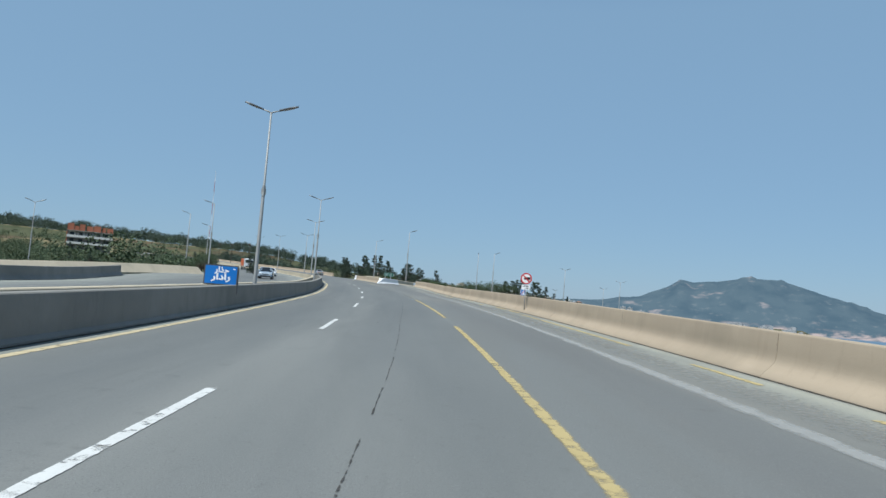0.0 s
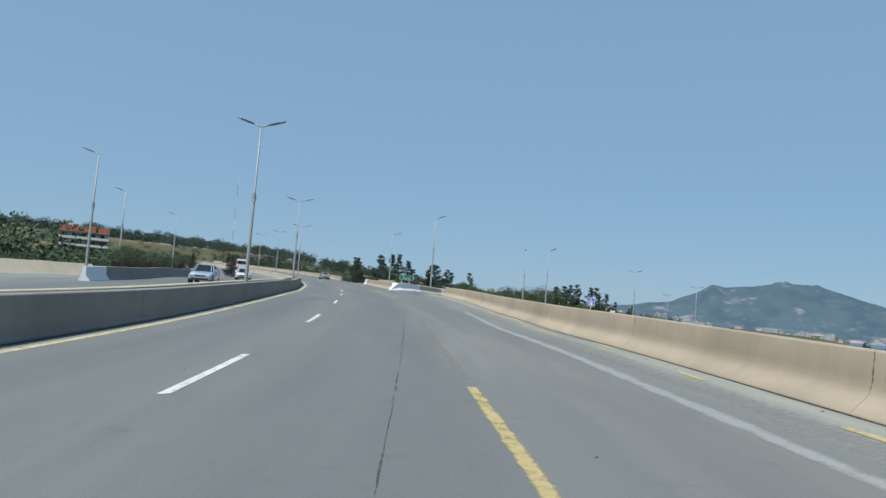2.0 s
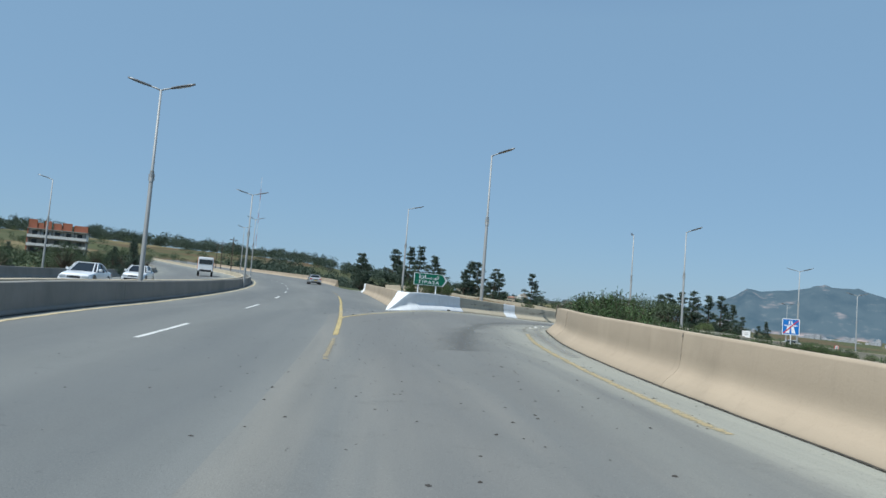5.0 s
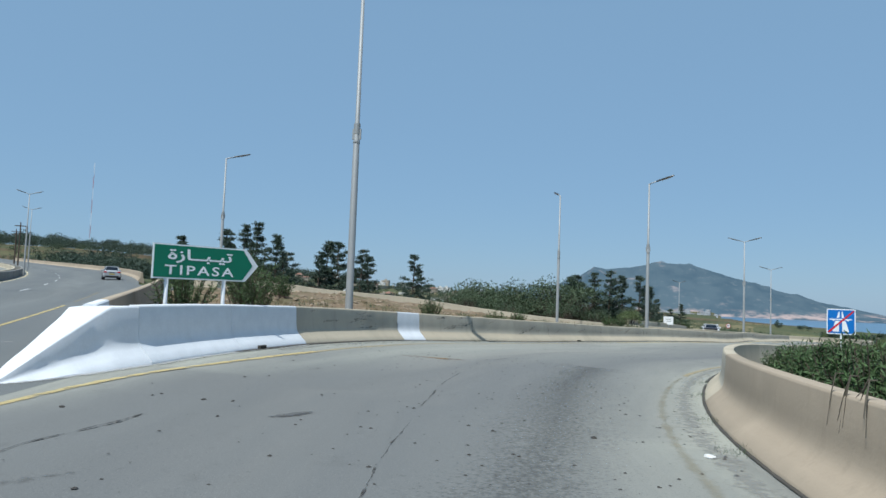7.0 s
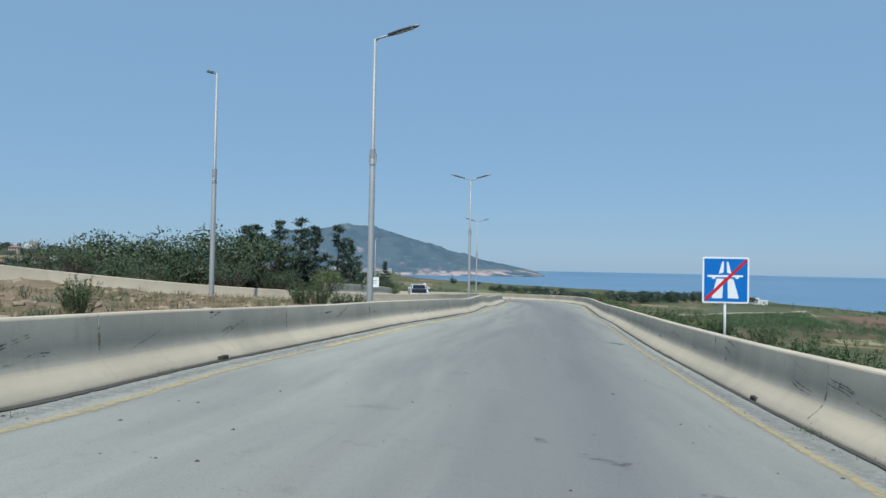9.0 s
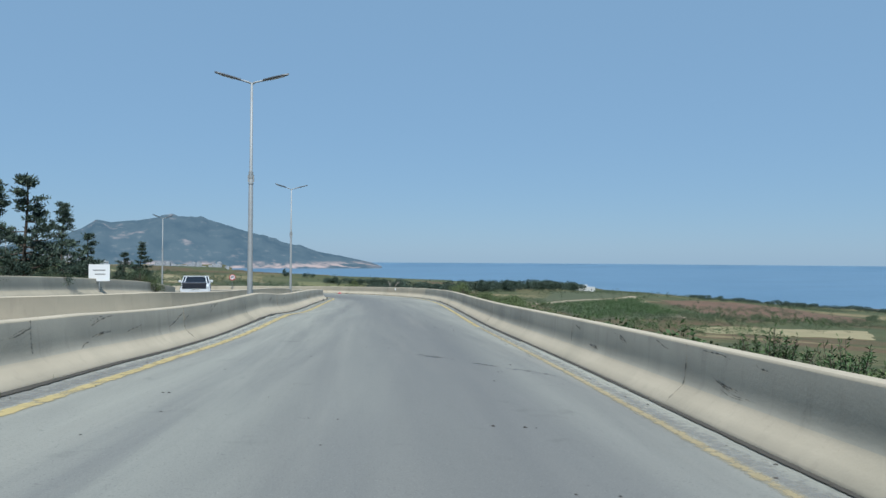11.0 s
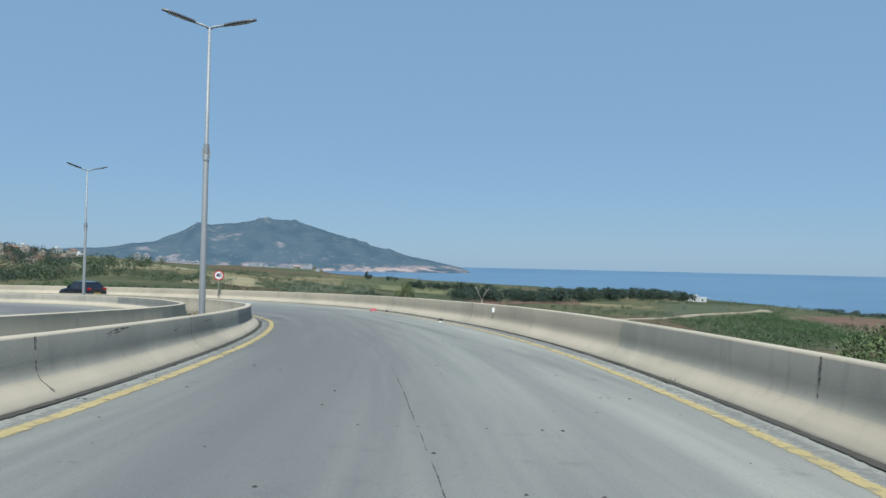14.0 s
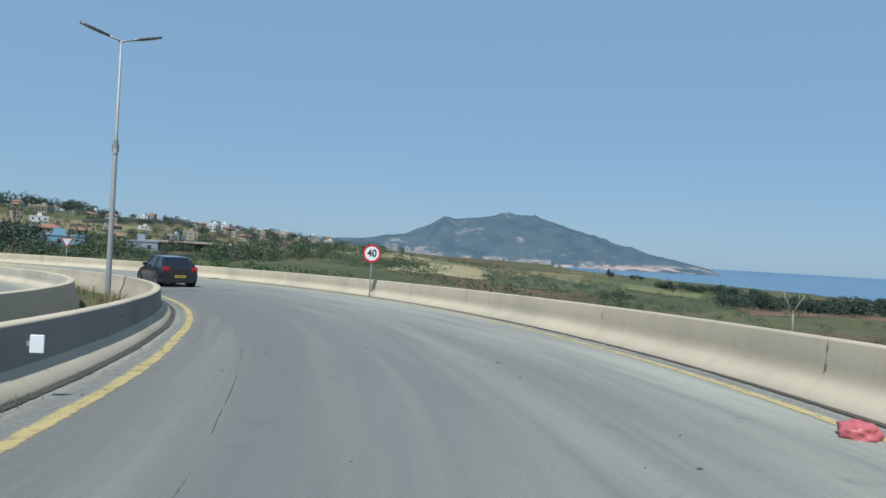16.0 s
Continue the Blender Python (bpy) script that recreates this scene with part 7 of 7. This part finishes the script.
def block_building(x, y, w, d, floors, turn, label, wall, per, roof="flat", name="house", sink=1.0, lift=0.0, size=1.0):
    z = float(ground_z([(x, y)])[0]) + lift
    host = empty(name, pose(x, y, z, 0, 0, turn), label, "house" if floors < 4 else "apartment block")
    h = floors * 3.0
    bm = bmesh.new()
    box(bm, -w / 2, w / 2, -d / 2, d / 2, -sink, h)
    for f in range(1, floors if name == "house" else 1):
        box(bm, -w / 2 - 0.12, w / 2 + 0.12, -d / 2 - 0.12, d / 2 + 0.12, f * 3.0 - 0.12, f * 3.0 + 0.08)
    part("wall", bm, wall, host)
    if roof == "flat":
        bm = bmesh.new()
        box(bm, -w / 2 - 0.15, w / 2 + 0.15, -d / 2 - 0.15, d / 2 + 0.15, h, h + 0.45)
        box(bm, -w * 0.12, w * 0.12, -d * 0.15, d * 0.15, h + 0.45, h + 2.2)
        part("roof", bm, wall, host)
    else:
        bm = bmesh.new()
        e, r = 0.6, h + min(w, d) * 0.24
        base = [bm.verts.new(p) for p in ((-w / 2 - e, -d / 2 - e, h), (w / 2 + e, -d / 2 - e, h), (w / 2 + e, d / 2 + e, h), (-w / 2 - e, d / 2 + e, h))]
        ra, rb = bm.verts.new((-w / 2 + d * 0.45, 0, r)), bm.verts.new((w / 2 - d * 0.45, 0, r))
        for f in ((base[0], base[1], rb, ra), (base[1], base[2], rb), (base[2], base[3], ra, rb), (base[3], base[0], ra), tuple(base[::-1])):
            bm.faces.new(f)
        part("roof", bm, ROOFTILE, host, "red tiled hip roof")
    windows(host, w, 0, floors, -d / 2, per)
    if size != 1.0:
        host.matrix_basis = host.matrix_basis @ Matrix.Scale(size, 4)
    return host


# unfinished house above the oncoming lanes
bx, by = -270.7, 250.7
ub = empty("unfinished_house", pose(bx, by, 5.4, 0, 0, 47), "unfinished three-storey concrete house with bare red brick on top", "house")
bm = bmesh.new()
box(bm, -9, 9, -5, 5, -12, 0.2)
part("basement", bm, RAWC, ub)
for f in range(3):
    bm = bmesh.new()
    box(bm, -9.4, 9.4, -6.2 if f else -5.2, 5.3, 3.0 * f + 2.75, 3.0 * f + 3.0)
    part("floor_slab", bm, RAWC, ub)
    bm = bmesh.new()
    box(bm, -8.8, 8.8, -4.2 if f else -3.6, 5.0, 3.0 * f, 3.0 * f + 2.75)
    part("wall", bm, PLASTER if f == 2 else RAWC, ub)
    for k in range(6):
        bm = bmesh.new()
        box(bm, -9.0 + 3.5 * k, -8.65 + 3.5 * k, -5.0, -4.65, 3.0 * f, 3.0 * f + 2.75)
        part("column", bm, RAWC, ub)
    for k in range(5):
        bm = bmesh.new()
        box(bm, -8.0 + 3.5 * k, -6.4 + 3.5 * k, -4.3 if f else -3.7, -3.9, 3.0 * f + 0.7, 3.0 * f + 2.3)
        part("window", bm, DARKWIN, ub)
    if f:
        bm = bmesh.new()
        box(bm, -9.2, 9.2, -6.15, -6.0, 3.0 * f, 3.0 * f + 0.9)
        part("balcony_rail", bm, PLASTER, ub)
bm = bmesh.new()
box(bm, -9.4, -9.05, -5.0, 5.2, -1, 9)
part("brick_gable", bm, REDBRICK, ub, "bare red brick end wall")
for x0, x1, h in ((-9.2, -6.6, 3.1), (-6.4, -4.6, 2.0), (-4.4, -2.2, 2.9), (-1.6, 1.0, 2.3), (1.2, 4.2, 2.7), (4.8, 9.2, 2.2)):
    bm = bmesh.new()
    box(bm, x0, x1, -4.8, -4.5, 9.0, 9.0 + h)
    box(bm, x0, x0 + 0.3, -4.8, 3.0, 9.0, 9.0 + h * 0.9)
    part("brick_wall", bm, REDBRICK, ub, "bare red brick wall of the top floor")

rng = random.Random(21)
# villas and sheds on the slope
block_building(*from_eye(31.3, 300), 13, 9, 1, 31, "cream villa with a red tiled hip roof", CREAM, 5, "hip", lift=0.4, sink=5, size=0.7)
block_building(*from_eye(29.4, 300), 8, 8, 1, 40, "cream villa wing with a red tiled roof", CREAM, 3, "hip", lift=0.2, sink=5, size=0.7)
block_building(*from_eye(31.9, 345), 10, 8, 2, 31, "white house with a terrace roof above the villa", PLASTER, 3, "flat", sink=5, size=0.7)
block_building(*from_eye(30.6, 232), 13, 5, 1, 31, "long low pale blue walled shed", BLUEWALL, 1, "flat", sink=4)
block_building(*from_eye(25.2, 222), 9, 6, 1, 25, "grey metal shed with a flat roof", SHED, 2, "flat", lift=-0.4, sink=4)
block_building(*from_eye(27.0, 285), 9, 7, 1, 20, "cream house with a red tiled roof on the hillside", CREAM, 3, "hip", sink=4, size=0.65)
rw = empty("retaining_wall", Matrix.Identity(4), "long cream retaining wall across the slope", "wall", kind="structure")
bm = bmesh.new()
for k in range(14):
    (x0, y0), (x1, y1) = (from_eye(29.2 - 0.75 * q, 395 + 11 * q) for q in (k, k + 1))
    z0, z1 = (float(ground_z([p])[0]) for p in ((x0, y0), (x1, y1)))
    f4 = [bm.verts.new(p) for p in ((x0, y0, z0 - 2), (x1, y1, z1 - 2), (x1, y1, z1 + 2.2), (x0, y0, z0 + 2.2))]
    b4 = [bm.verts.new(v.co + Vector((-0.3, 0.5, 0))) for v in f4]
    for q in range(4):
        bm.faces.new((f4[q], f4[(q + 1) % 4], b4[(q + 1) % 4], b4[q]))
    bm.faces.new(f4[::-1])
    bm.faces.new(b4)
part("wall", bm, CREAM, rw)
st = empty("filling_station_canopy", pose(*from_eye(22.0, 245), float(ground_z([from_eye(22.0, 245)])[0]), 0, 0, 20), "long flat-roofed canopy with open bays", "canopy")
bm = bmesh.new()
box(bm, -14, 14, -4, 4, 2.6, 3.2, 0.05)
part("canopy_roof", bm, CREAM, st)
for k in range(5):
    bm = bmesh.new()
    box(bm, -12.2 + 6 * k, -11.8 + 6 * k, -3, -2.6, -2, 2.6)
    part("pillar", bm, RAWC, st)
bm = bmesh.new()
box(bm, -10, 12, 2.5, 4, -2, 2.6)
part("back_wall", bm, CREAM, st)
for k in range(64):
    b, r = rng.uniform(11.0, 33.5), rng.uniform(330, 640)
    if 29 < b < 32.5 and r < 380:
        continue
    fl = rng.choice([1, 1, 1, 2])
    hip = rng.random() < 0.15
    block_building(*from_eye(b, r), rng.uniform(7, 11), rng.uniform(7, 9), fl, b + rng.uniform(-35, 35),
                   "cream house with a red tiled roof on the hillside" if hip else "pale flat-roofed house on the hillside", CREAM if hip or rng.random() < 0.6 else PLASTER, rng.choice([3, 4]), "hip" if hip else "flat", sink=4, size=rng.uniform(0.5, 0.68))
TOWNWHITE = plain("weathered_white_plaster", (0.40, 0.41, 0.43), 0.9, vary=0.08, scale=0.2)
# white apartment blocks on the ridge
for b, r, w, f in ((14.9, 980, 16, 3), (14.0, 985, 13, 4), (13.2, 990, 18, 3), (12.0, 1000, 22, 3), (11.2, 1005, 14, 4), (6.6, 1050, 12, 5), (6.0, 1055, 12, 5), (5.0, 1060, 16, 4), (4.2, 1065, 20, 3), (3.3, 1075, 22, 3), (2.3, 1085, 14, 3), (17.0, 900, 20, 3), (18.3, 880, 14, 4)):
    block_building(*from_eye(b, r), w * 0.72, 9, max(2, f - 1), b + 4, "white apartment block on the far ridge", TOWNWHITE, 6, "flat", "apartment_block", 4, 0.0)
# the town at the foot of the mountain
for k in range(34):
    b, r = rng.uniform(-7.4, -1.5), rng.uniform(2250, 2750)
    fl = rng.choice([2, 3, 3, 4, 5, 7])
    block_building(*from_eye(b, r), rng.uniform(11, 28), 12, fl, b + rng.uniform(-20, 20), "white building of the distant seaside town", TOWNWHITE, 6, "flat", "town_building", 5)
# white hut in the fields towards the sea
block_building(*from_eye(-38.5, 520), 16, 7, 1, -38, "low white hut in the fields near the shore", PLASTER, 3, "flat", sink=2)

# mast on the hill
MASTRED = plain("mast_red", (0.42, 0.07, 0.05), 0.6)
mx, my = polar(42.0, 1250)
mz = float(ground_z([(mx, my)])[0])
mast = empty("radio_mast", pose(mx, my, mz), "slender red and white lattice radio mast", "mast")
for sct in range(9):
    bm = bmesh.new()
    z0, z1 = sct * 20.5, (sct + 1) * 20.5
    legs = [(0.9 * math.cos(a), 0.9 * math.sin(a)) for a in (0, 2.094, 4.189)]
    for i, (lx, ly) in enumerate(legs):
        tube(bm, [(lx, ly, z0), (lx, ly, z1)], [0.09, 0.09], 4)
        nx_, ny_ = legs[(i + 1) % 3]
        for q in range(5):
            za, zb = z0 + 4.1 * q, z0 + 4.1 * (q + 1)
            tube(bm, [(lx, ly, za), (nx_, ny_, zb)], [0.045, 0.045], 4)
    part("mast_section", bm, MASTRED if sct % 2 else S_WHITE, mast, "red lattice section" if sct % 2 else "white lattice section")
# utility poles on the slope
for x, y in ((-150, 205), (-178, 232), (-206, 260), (-120, 290), (-96, 318)):
    gz0 = float(ground_z([(x, y)])[0])
    up = empty("utility_pole", pose(x, y, gz0, 0, 0, 35), "wooden utility pole with a cross-arm", "utility pole", "utility poles on the slope")
    part("pole", tube(bmesh.new(), [(0, 0, -0.5), (0, 0, 8.5)], [0.14, 0.09], 8), BARK, up)
    bm = bmesh.new()
    box(bm, -0.9, 0.9, -0.06, 0.06, 7.8, 7.95)
    part("cross_arm", bm, BARK, up)

# ---- litter ----
BAG = plain("red_plastic_bag", (0.48, 0.12, 0.13), 0.45, vary=0.2, scale=14)
PAPER = plain("white_litter", (0.62, 0.61, 0.58), 0.7)
RUBBLE = plain("dark_rubble", (0.05, 0.045, 0.04), 0.95)


def crumpled(name, x, y, size, flat, material, label, category, seed):
    bm = bmesh.new()
    bmesh.ops.create_icosphere(bm, subdivisions=4 if size > 0.15 else 3, radius=1.0)
    for v in bm.verts:
        n = v.co.normalized()
        k = 1 + 0.26 * noise.noise(n * 1.7 + Vector((seed, 0, 0))) + 0.09 * noise.noise(n * 4 + Vector((0, seed, 0))) + 0.03 * noise.noise(n * 15 + Vector((seed, seed, 0)))
        v.co = Vector((n.x * size * k, n.y * size * 0.8 * k, max(n.z, -0.35) * flat * k))
    low = min(v.co.z for v in bm.verts)
    bmesh.ops.translate(bm, verts=bm.verts, vec=(0, 0, -low))
    me = bpy.data.meshes.new(name)
    bm.to_mesh(me)
    bm.free()
    me.materials.append(material)
    me.polygons.foreach_set("use_smooth", [True] * len(me.polygons))
    ob = new(name, me)
    ob.matrix_basis = pose(x, y, rz(x, y) - 0.004, 0, 0, seed * 50)
    return tagged(ob, label, category)


crumpled("plastic_bag", -21.2, 216.42, 0.21, 0.11, BAG, "crumpled red plastic bag lying on the edge line", "bag", 1.3)
crumpled("stone", -20.75, 215.3, 0.08, 0.07, RUBBLE, "dark lump of rubble at the barrier foot", "rubble", 2.1)
crumpled("stone", -20.6, 206.6, 0.09, 0.06, RUBBLE, "dark lump of rubble at the barrier foot", "rubble", 3.4)
for x, y, s0 in ((-47.95, 108.4, 0.07), (-48.0, 110.3, 0.06), (-47.75, 106.9, 0.07), (-47.5, 105.5, 0.05), (-21.0, 205.3, 0.10), (-28.75, 168.5, 0.06)):
    crumpled("litter", x, y, s0, s0 * 0.35, PAPER, "crumpled scrap of white litter", "litter", x)
# drain outlets at the barrier feet
for line, y, side in ((WALL_LEFT, 133.5, 1), (WALL_RIGHT, 131.9, -1), (WALL_LEFT, 183.3, 1), (WALL_RIGHT, 184.7, -1), (WALL_LEFT, 115.2, 1), (WALL_RIGHT, 124.5, -1)):
    i = int(np.argmin(np.abs(line[:, 1] - y) + (np.abs(line[:, 0] + 40) > 25) * 50))
    x0, y0 = line[i, :2]
    d = line[i + 1, :2] - line[i, :2]
    dr = empty("drain_outlet", pose(x0, y0, rz(x0, y0), 0, 0, math.degrees(math.atan2(-d[0], d[1]))), "dark drain opening choked with dirt at the barrier foot", "drain")
    bm = bmesh.new()
    box(bm, -0.01, 0.06, -0.11, 0.11, 0.0, 0.065, 0.012)
    part("opening", bm, GAPDARK, dr)
# chips and grit strewn over the road
def chips(n, pick, label, seed):
    rng = np.random.default_rng(seed)
    xy = np.array([pick(rng) for _ in range(n)])
    z = road_z(xy)
    verts, faces = [], []
    for (x, y), z0 in zip(xy, z):
        r, a0 = 0.005 + 0.022 * rng.random() ** 2.5, rng.uniform(0, 6.28)
        b = len(verts)
        verts += [(x + r * math.cos(a0 + k * 1.257) * rng.uniform(0.6, 1.2), y + r * math.sin(a0 + k * 1.257) * rng.uniform(0.6, 1.2), z0 + 0.002) for k in range(5)] + [(x, y, z0 + r * 0.5)]
        faces += [(b + k, b + (k + 1) % 5, b + 5) for k in range(5)]
    return tagged(mesh_object("road_chips", verts, faces, RUBBLE), label, "gravel", kind="stuff")


def pick_gore(rng):
    t = rng.uniform(0, 1)
    return -43 - 9 * t + rng.normal(0, 2.2), 88 + 32 * t + rng.normal(0, 2.0)


def pick_along(line, lo, hi):
    def f(rng):
        i = rng.integers(0, len(line))
        o = rng.uniform(lo, hi)
        return tuple(line[i, :2] + (normals(line)[i] * o))
    return f


chips(1800, pick_gore, "dark chips and grit strewn over the worn exit lane", 1)
LRN = clip_y(LR, 104, 236)
chips(1100, pick_along(LRN, -3.0, 3.2), "scattered dark chips on the slip road", 2)
chips(500, pick_along(clip_y(w_right, 40, 236), -0.6, -0.1), "grit along the barrier foot", 3)
chips(400, pick_along(clip_y(w_left, 113, 236), 0.1, 0.6), "grit along the barrier foot", 4)
chips(160, pick_along(main_line(-20, 70, 4.5), -3.0, 5.5), "scattered dark chips on the motorway", 5)


# larger lumps, bark and twigs by the fork, and stains
rng = random.Random(14)
for x, y, s0 in ((-54.6, 106.9, 0.07), (-55.3, 108.4, 0.06), (-56.0, 107.4, 0.05), (-54.2, 105.2, 0.08), (-53.9, 109.4, 0.05), (-54.9, 104.4, 0.06), (-57.0, 109.6, 0.05), (-52.9, 110.2, 0.05), (-49.0, 110.6, 0.06), (-46.9, 113.9, 0.05)):
    crumpled("stone", x, y, s0 * 0.55, s0 * 0.28, RUBBLE, "small dark clod on the asphalt", "clod", x)


def stain(x, y, ln, wd, turn, material, label, lift=0.005):
    """An uneven patch that fades out towards its rim."""
    n, v, rim = 26, [(x, y)], [1.0]
    for q in (0.5, 1.0):
        for k in range(n):
            a = 2 * math.pi * k / n
            px_, py_ = ln / 2 * q * math.cos(a), wd / 2 * q * math.sin(a)
            v.append((x + px_ * math.cos(turn) - py_ * math.sin(turn), y + px_ * math.sin(turn) + py_ * math.cos(turn)))
            rim.append(1 - q)
    fs = [(0, 1 + k, 1 + (k + 1) % n) for k in range(n)] + [(1 + k, 1 + n + k, 1 + n + (k + 1) % n, 1 + (k + 1) % n) for k in range(n)]
    xy = np.array(v)
    ob = mesh_object("stain", np.c_[xy, road_z(xy) + lift], fs, material)
    ob.data.attributes.new("rim", "FLOAT", "POINT").data.foreach_set("value", rim)
    return tagged(ob, label, "stain", kind="structure")


RAVEL = make_paint("ravelled_asphalt", (0.085, 0.086, 0.085), 0.50, 1.0, 24.0, cover=0.42, blur=1.6)
worn_track = spline([(-45.6, 95.5), (-47.0, 98.8), (-48.4, 103.4), (-49.25, 107.5), (-49.4, 111.5), (-49.5, 115.5), (-49.3, 119.5)], 0.5)
stripe("worn_patch", worn_track, 2.3, RAVEL, 0.004, "dark ravelled asphalt speckled with lost stone", ragged=0.3)
stain(-52.4, 117.6, 2.3, 0.95, 0.25, RUST, "rust-brown stain on the worn asphalt")
stain(-52.1, 117.7, 1.5, 0.45, 0.25, RUST, "rust-brown stain on the worn asphalt", 0.008)
DAMP = make_paint("dark_tyre_polish", (0.10, 0.098, 0.094), 0.8, 1.0, 0.9)
for x, y, ln, wd, tr in ((-52.4, 107.2, 2.4, 0.5, 0.9), (-51.8, 110.0, 1.8, 0.35, 1.2), (-49.8, 118.5, 9.0, 0.8, 1.6), (-46.8, 128.0, 10.0, 0.9, 1.95), (-41.4, 142.0, 10.0, 0.8, 1.95), (-37.0, 153.0, 9.0, 0.7, 1.95),
                         (-28.1, 191.5, 5.0, 0.35, 1.5), (-25.6, 199.0, 7.0, 0.45, 1.55), (-23.9, 206.0, 8.0, 0.5, 1.57), (-24.6, 222.0, 7.0, 0.5, 1.8)):
    stain(x, y, ln, wd, tr, DAMP, "dark tyre-polished patch on the asphalt")
for x, y, x1, y1 in ((-26.96, 203.3, -26.38, 203.54), (-26.8, 203.35, -26.5, 203.5)):
    stripe("scratch", spline([(x, y), ((x + x1) / 2, (y + y1) / 2 + 0.01), (x1, y1)], 0.1), 0.03, HAIRCRACK, 0.006, "dark scratch across the asphalt")
# scribbled scrapes on the bare barrier section by the fork
ob = None
i0 = int(np.argmin(np.abs(w_left[:, 1] - 120.2)))
wn0 = normals(w_left)
for k in range(9):
    v, h1, y1, ln, tl = [], 0.60 + rng.uniform(-0.09, 0.08), rng.uniform(-0.5, 0.5), rng.uniform(0.15, 0.75), rng.uniform(-0.3, 0.35)
    for i in range(7):
        u = i / 6
        c = w_left[i0, :2] + (w_left[i0 + 2, :2] - w_left[i0, :2]) / np.linalg.norm(w_left[i0 + 2, :2] - w_left[i0, :2]) * (y1 + ln * (u - 0.5))
        for q in (-1, 0, 1):
            h = h1 + tl * ln * (u - 0.5) + 0.03 * math.sin(7 * u + k) + q * 0.011
            p = -float(np.interp(h, [a[1] for a in FOOT] + [0.84], [a[0] for a in FOOT] + [0.262])) + 0.010
            v.append((c[0] + wn0[i0, 0] * p, c[1] + wn0[i0, 1] * p, rz(*w_left[i0, :2]) + h))
    ob = mesh_object("scrape", v, [(3 * i + q, 3 * i + q + 1, 3 * i + q + 4, 3 * i + q + 3) for i in range(6) for q in (0, 1)], SCUFF)
    ob.data.attributes.new("rim", "FLOAT", "POINT").data.foreach_set("value", [0.0, 1.0, 0.0] * 7)
    tagged(ob, "dark scribbled scrape on the bare concrete barrier", "scrape", kind="structure")
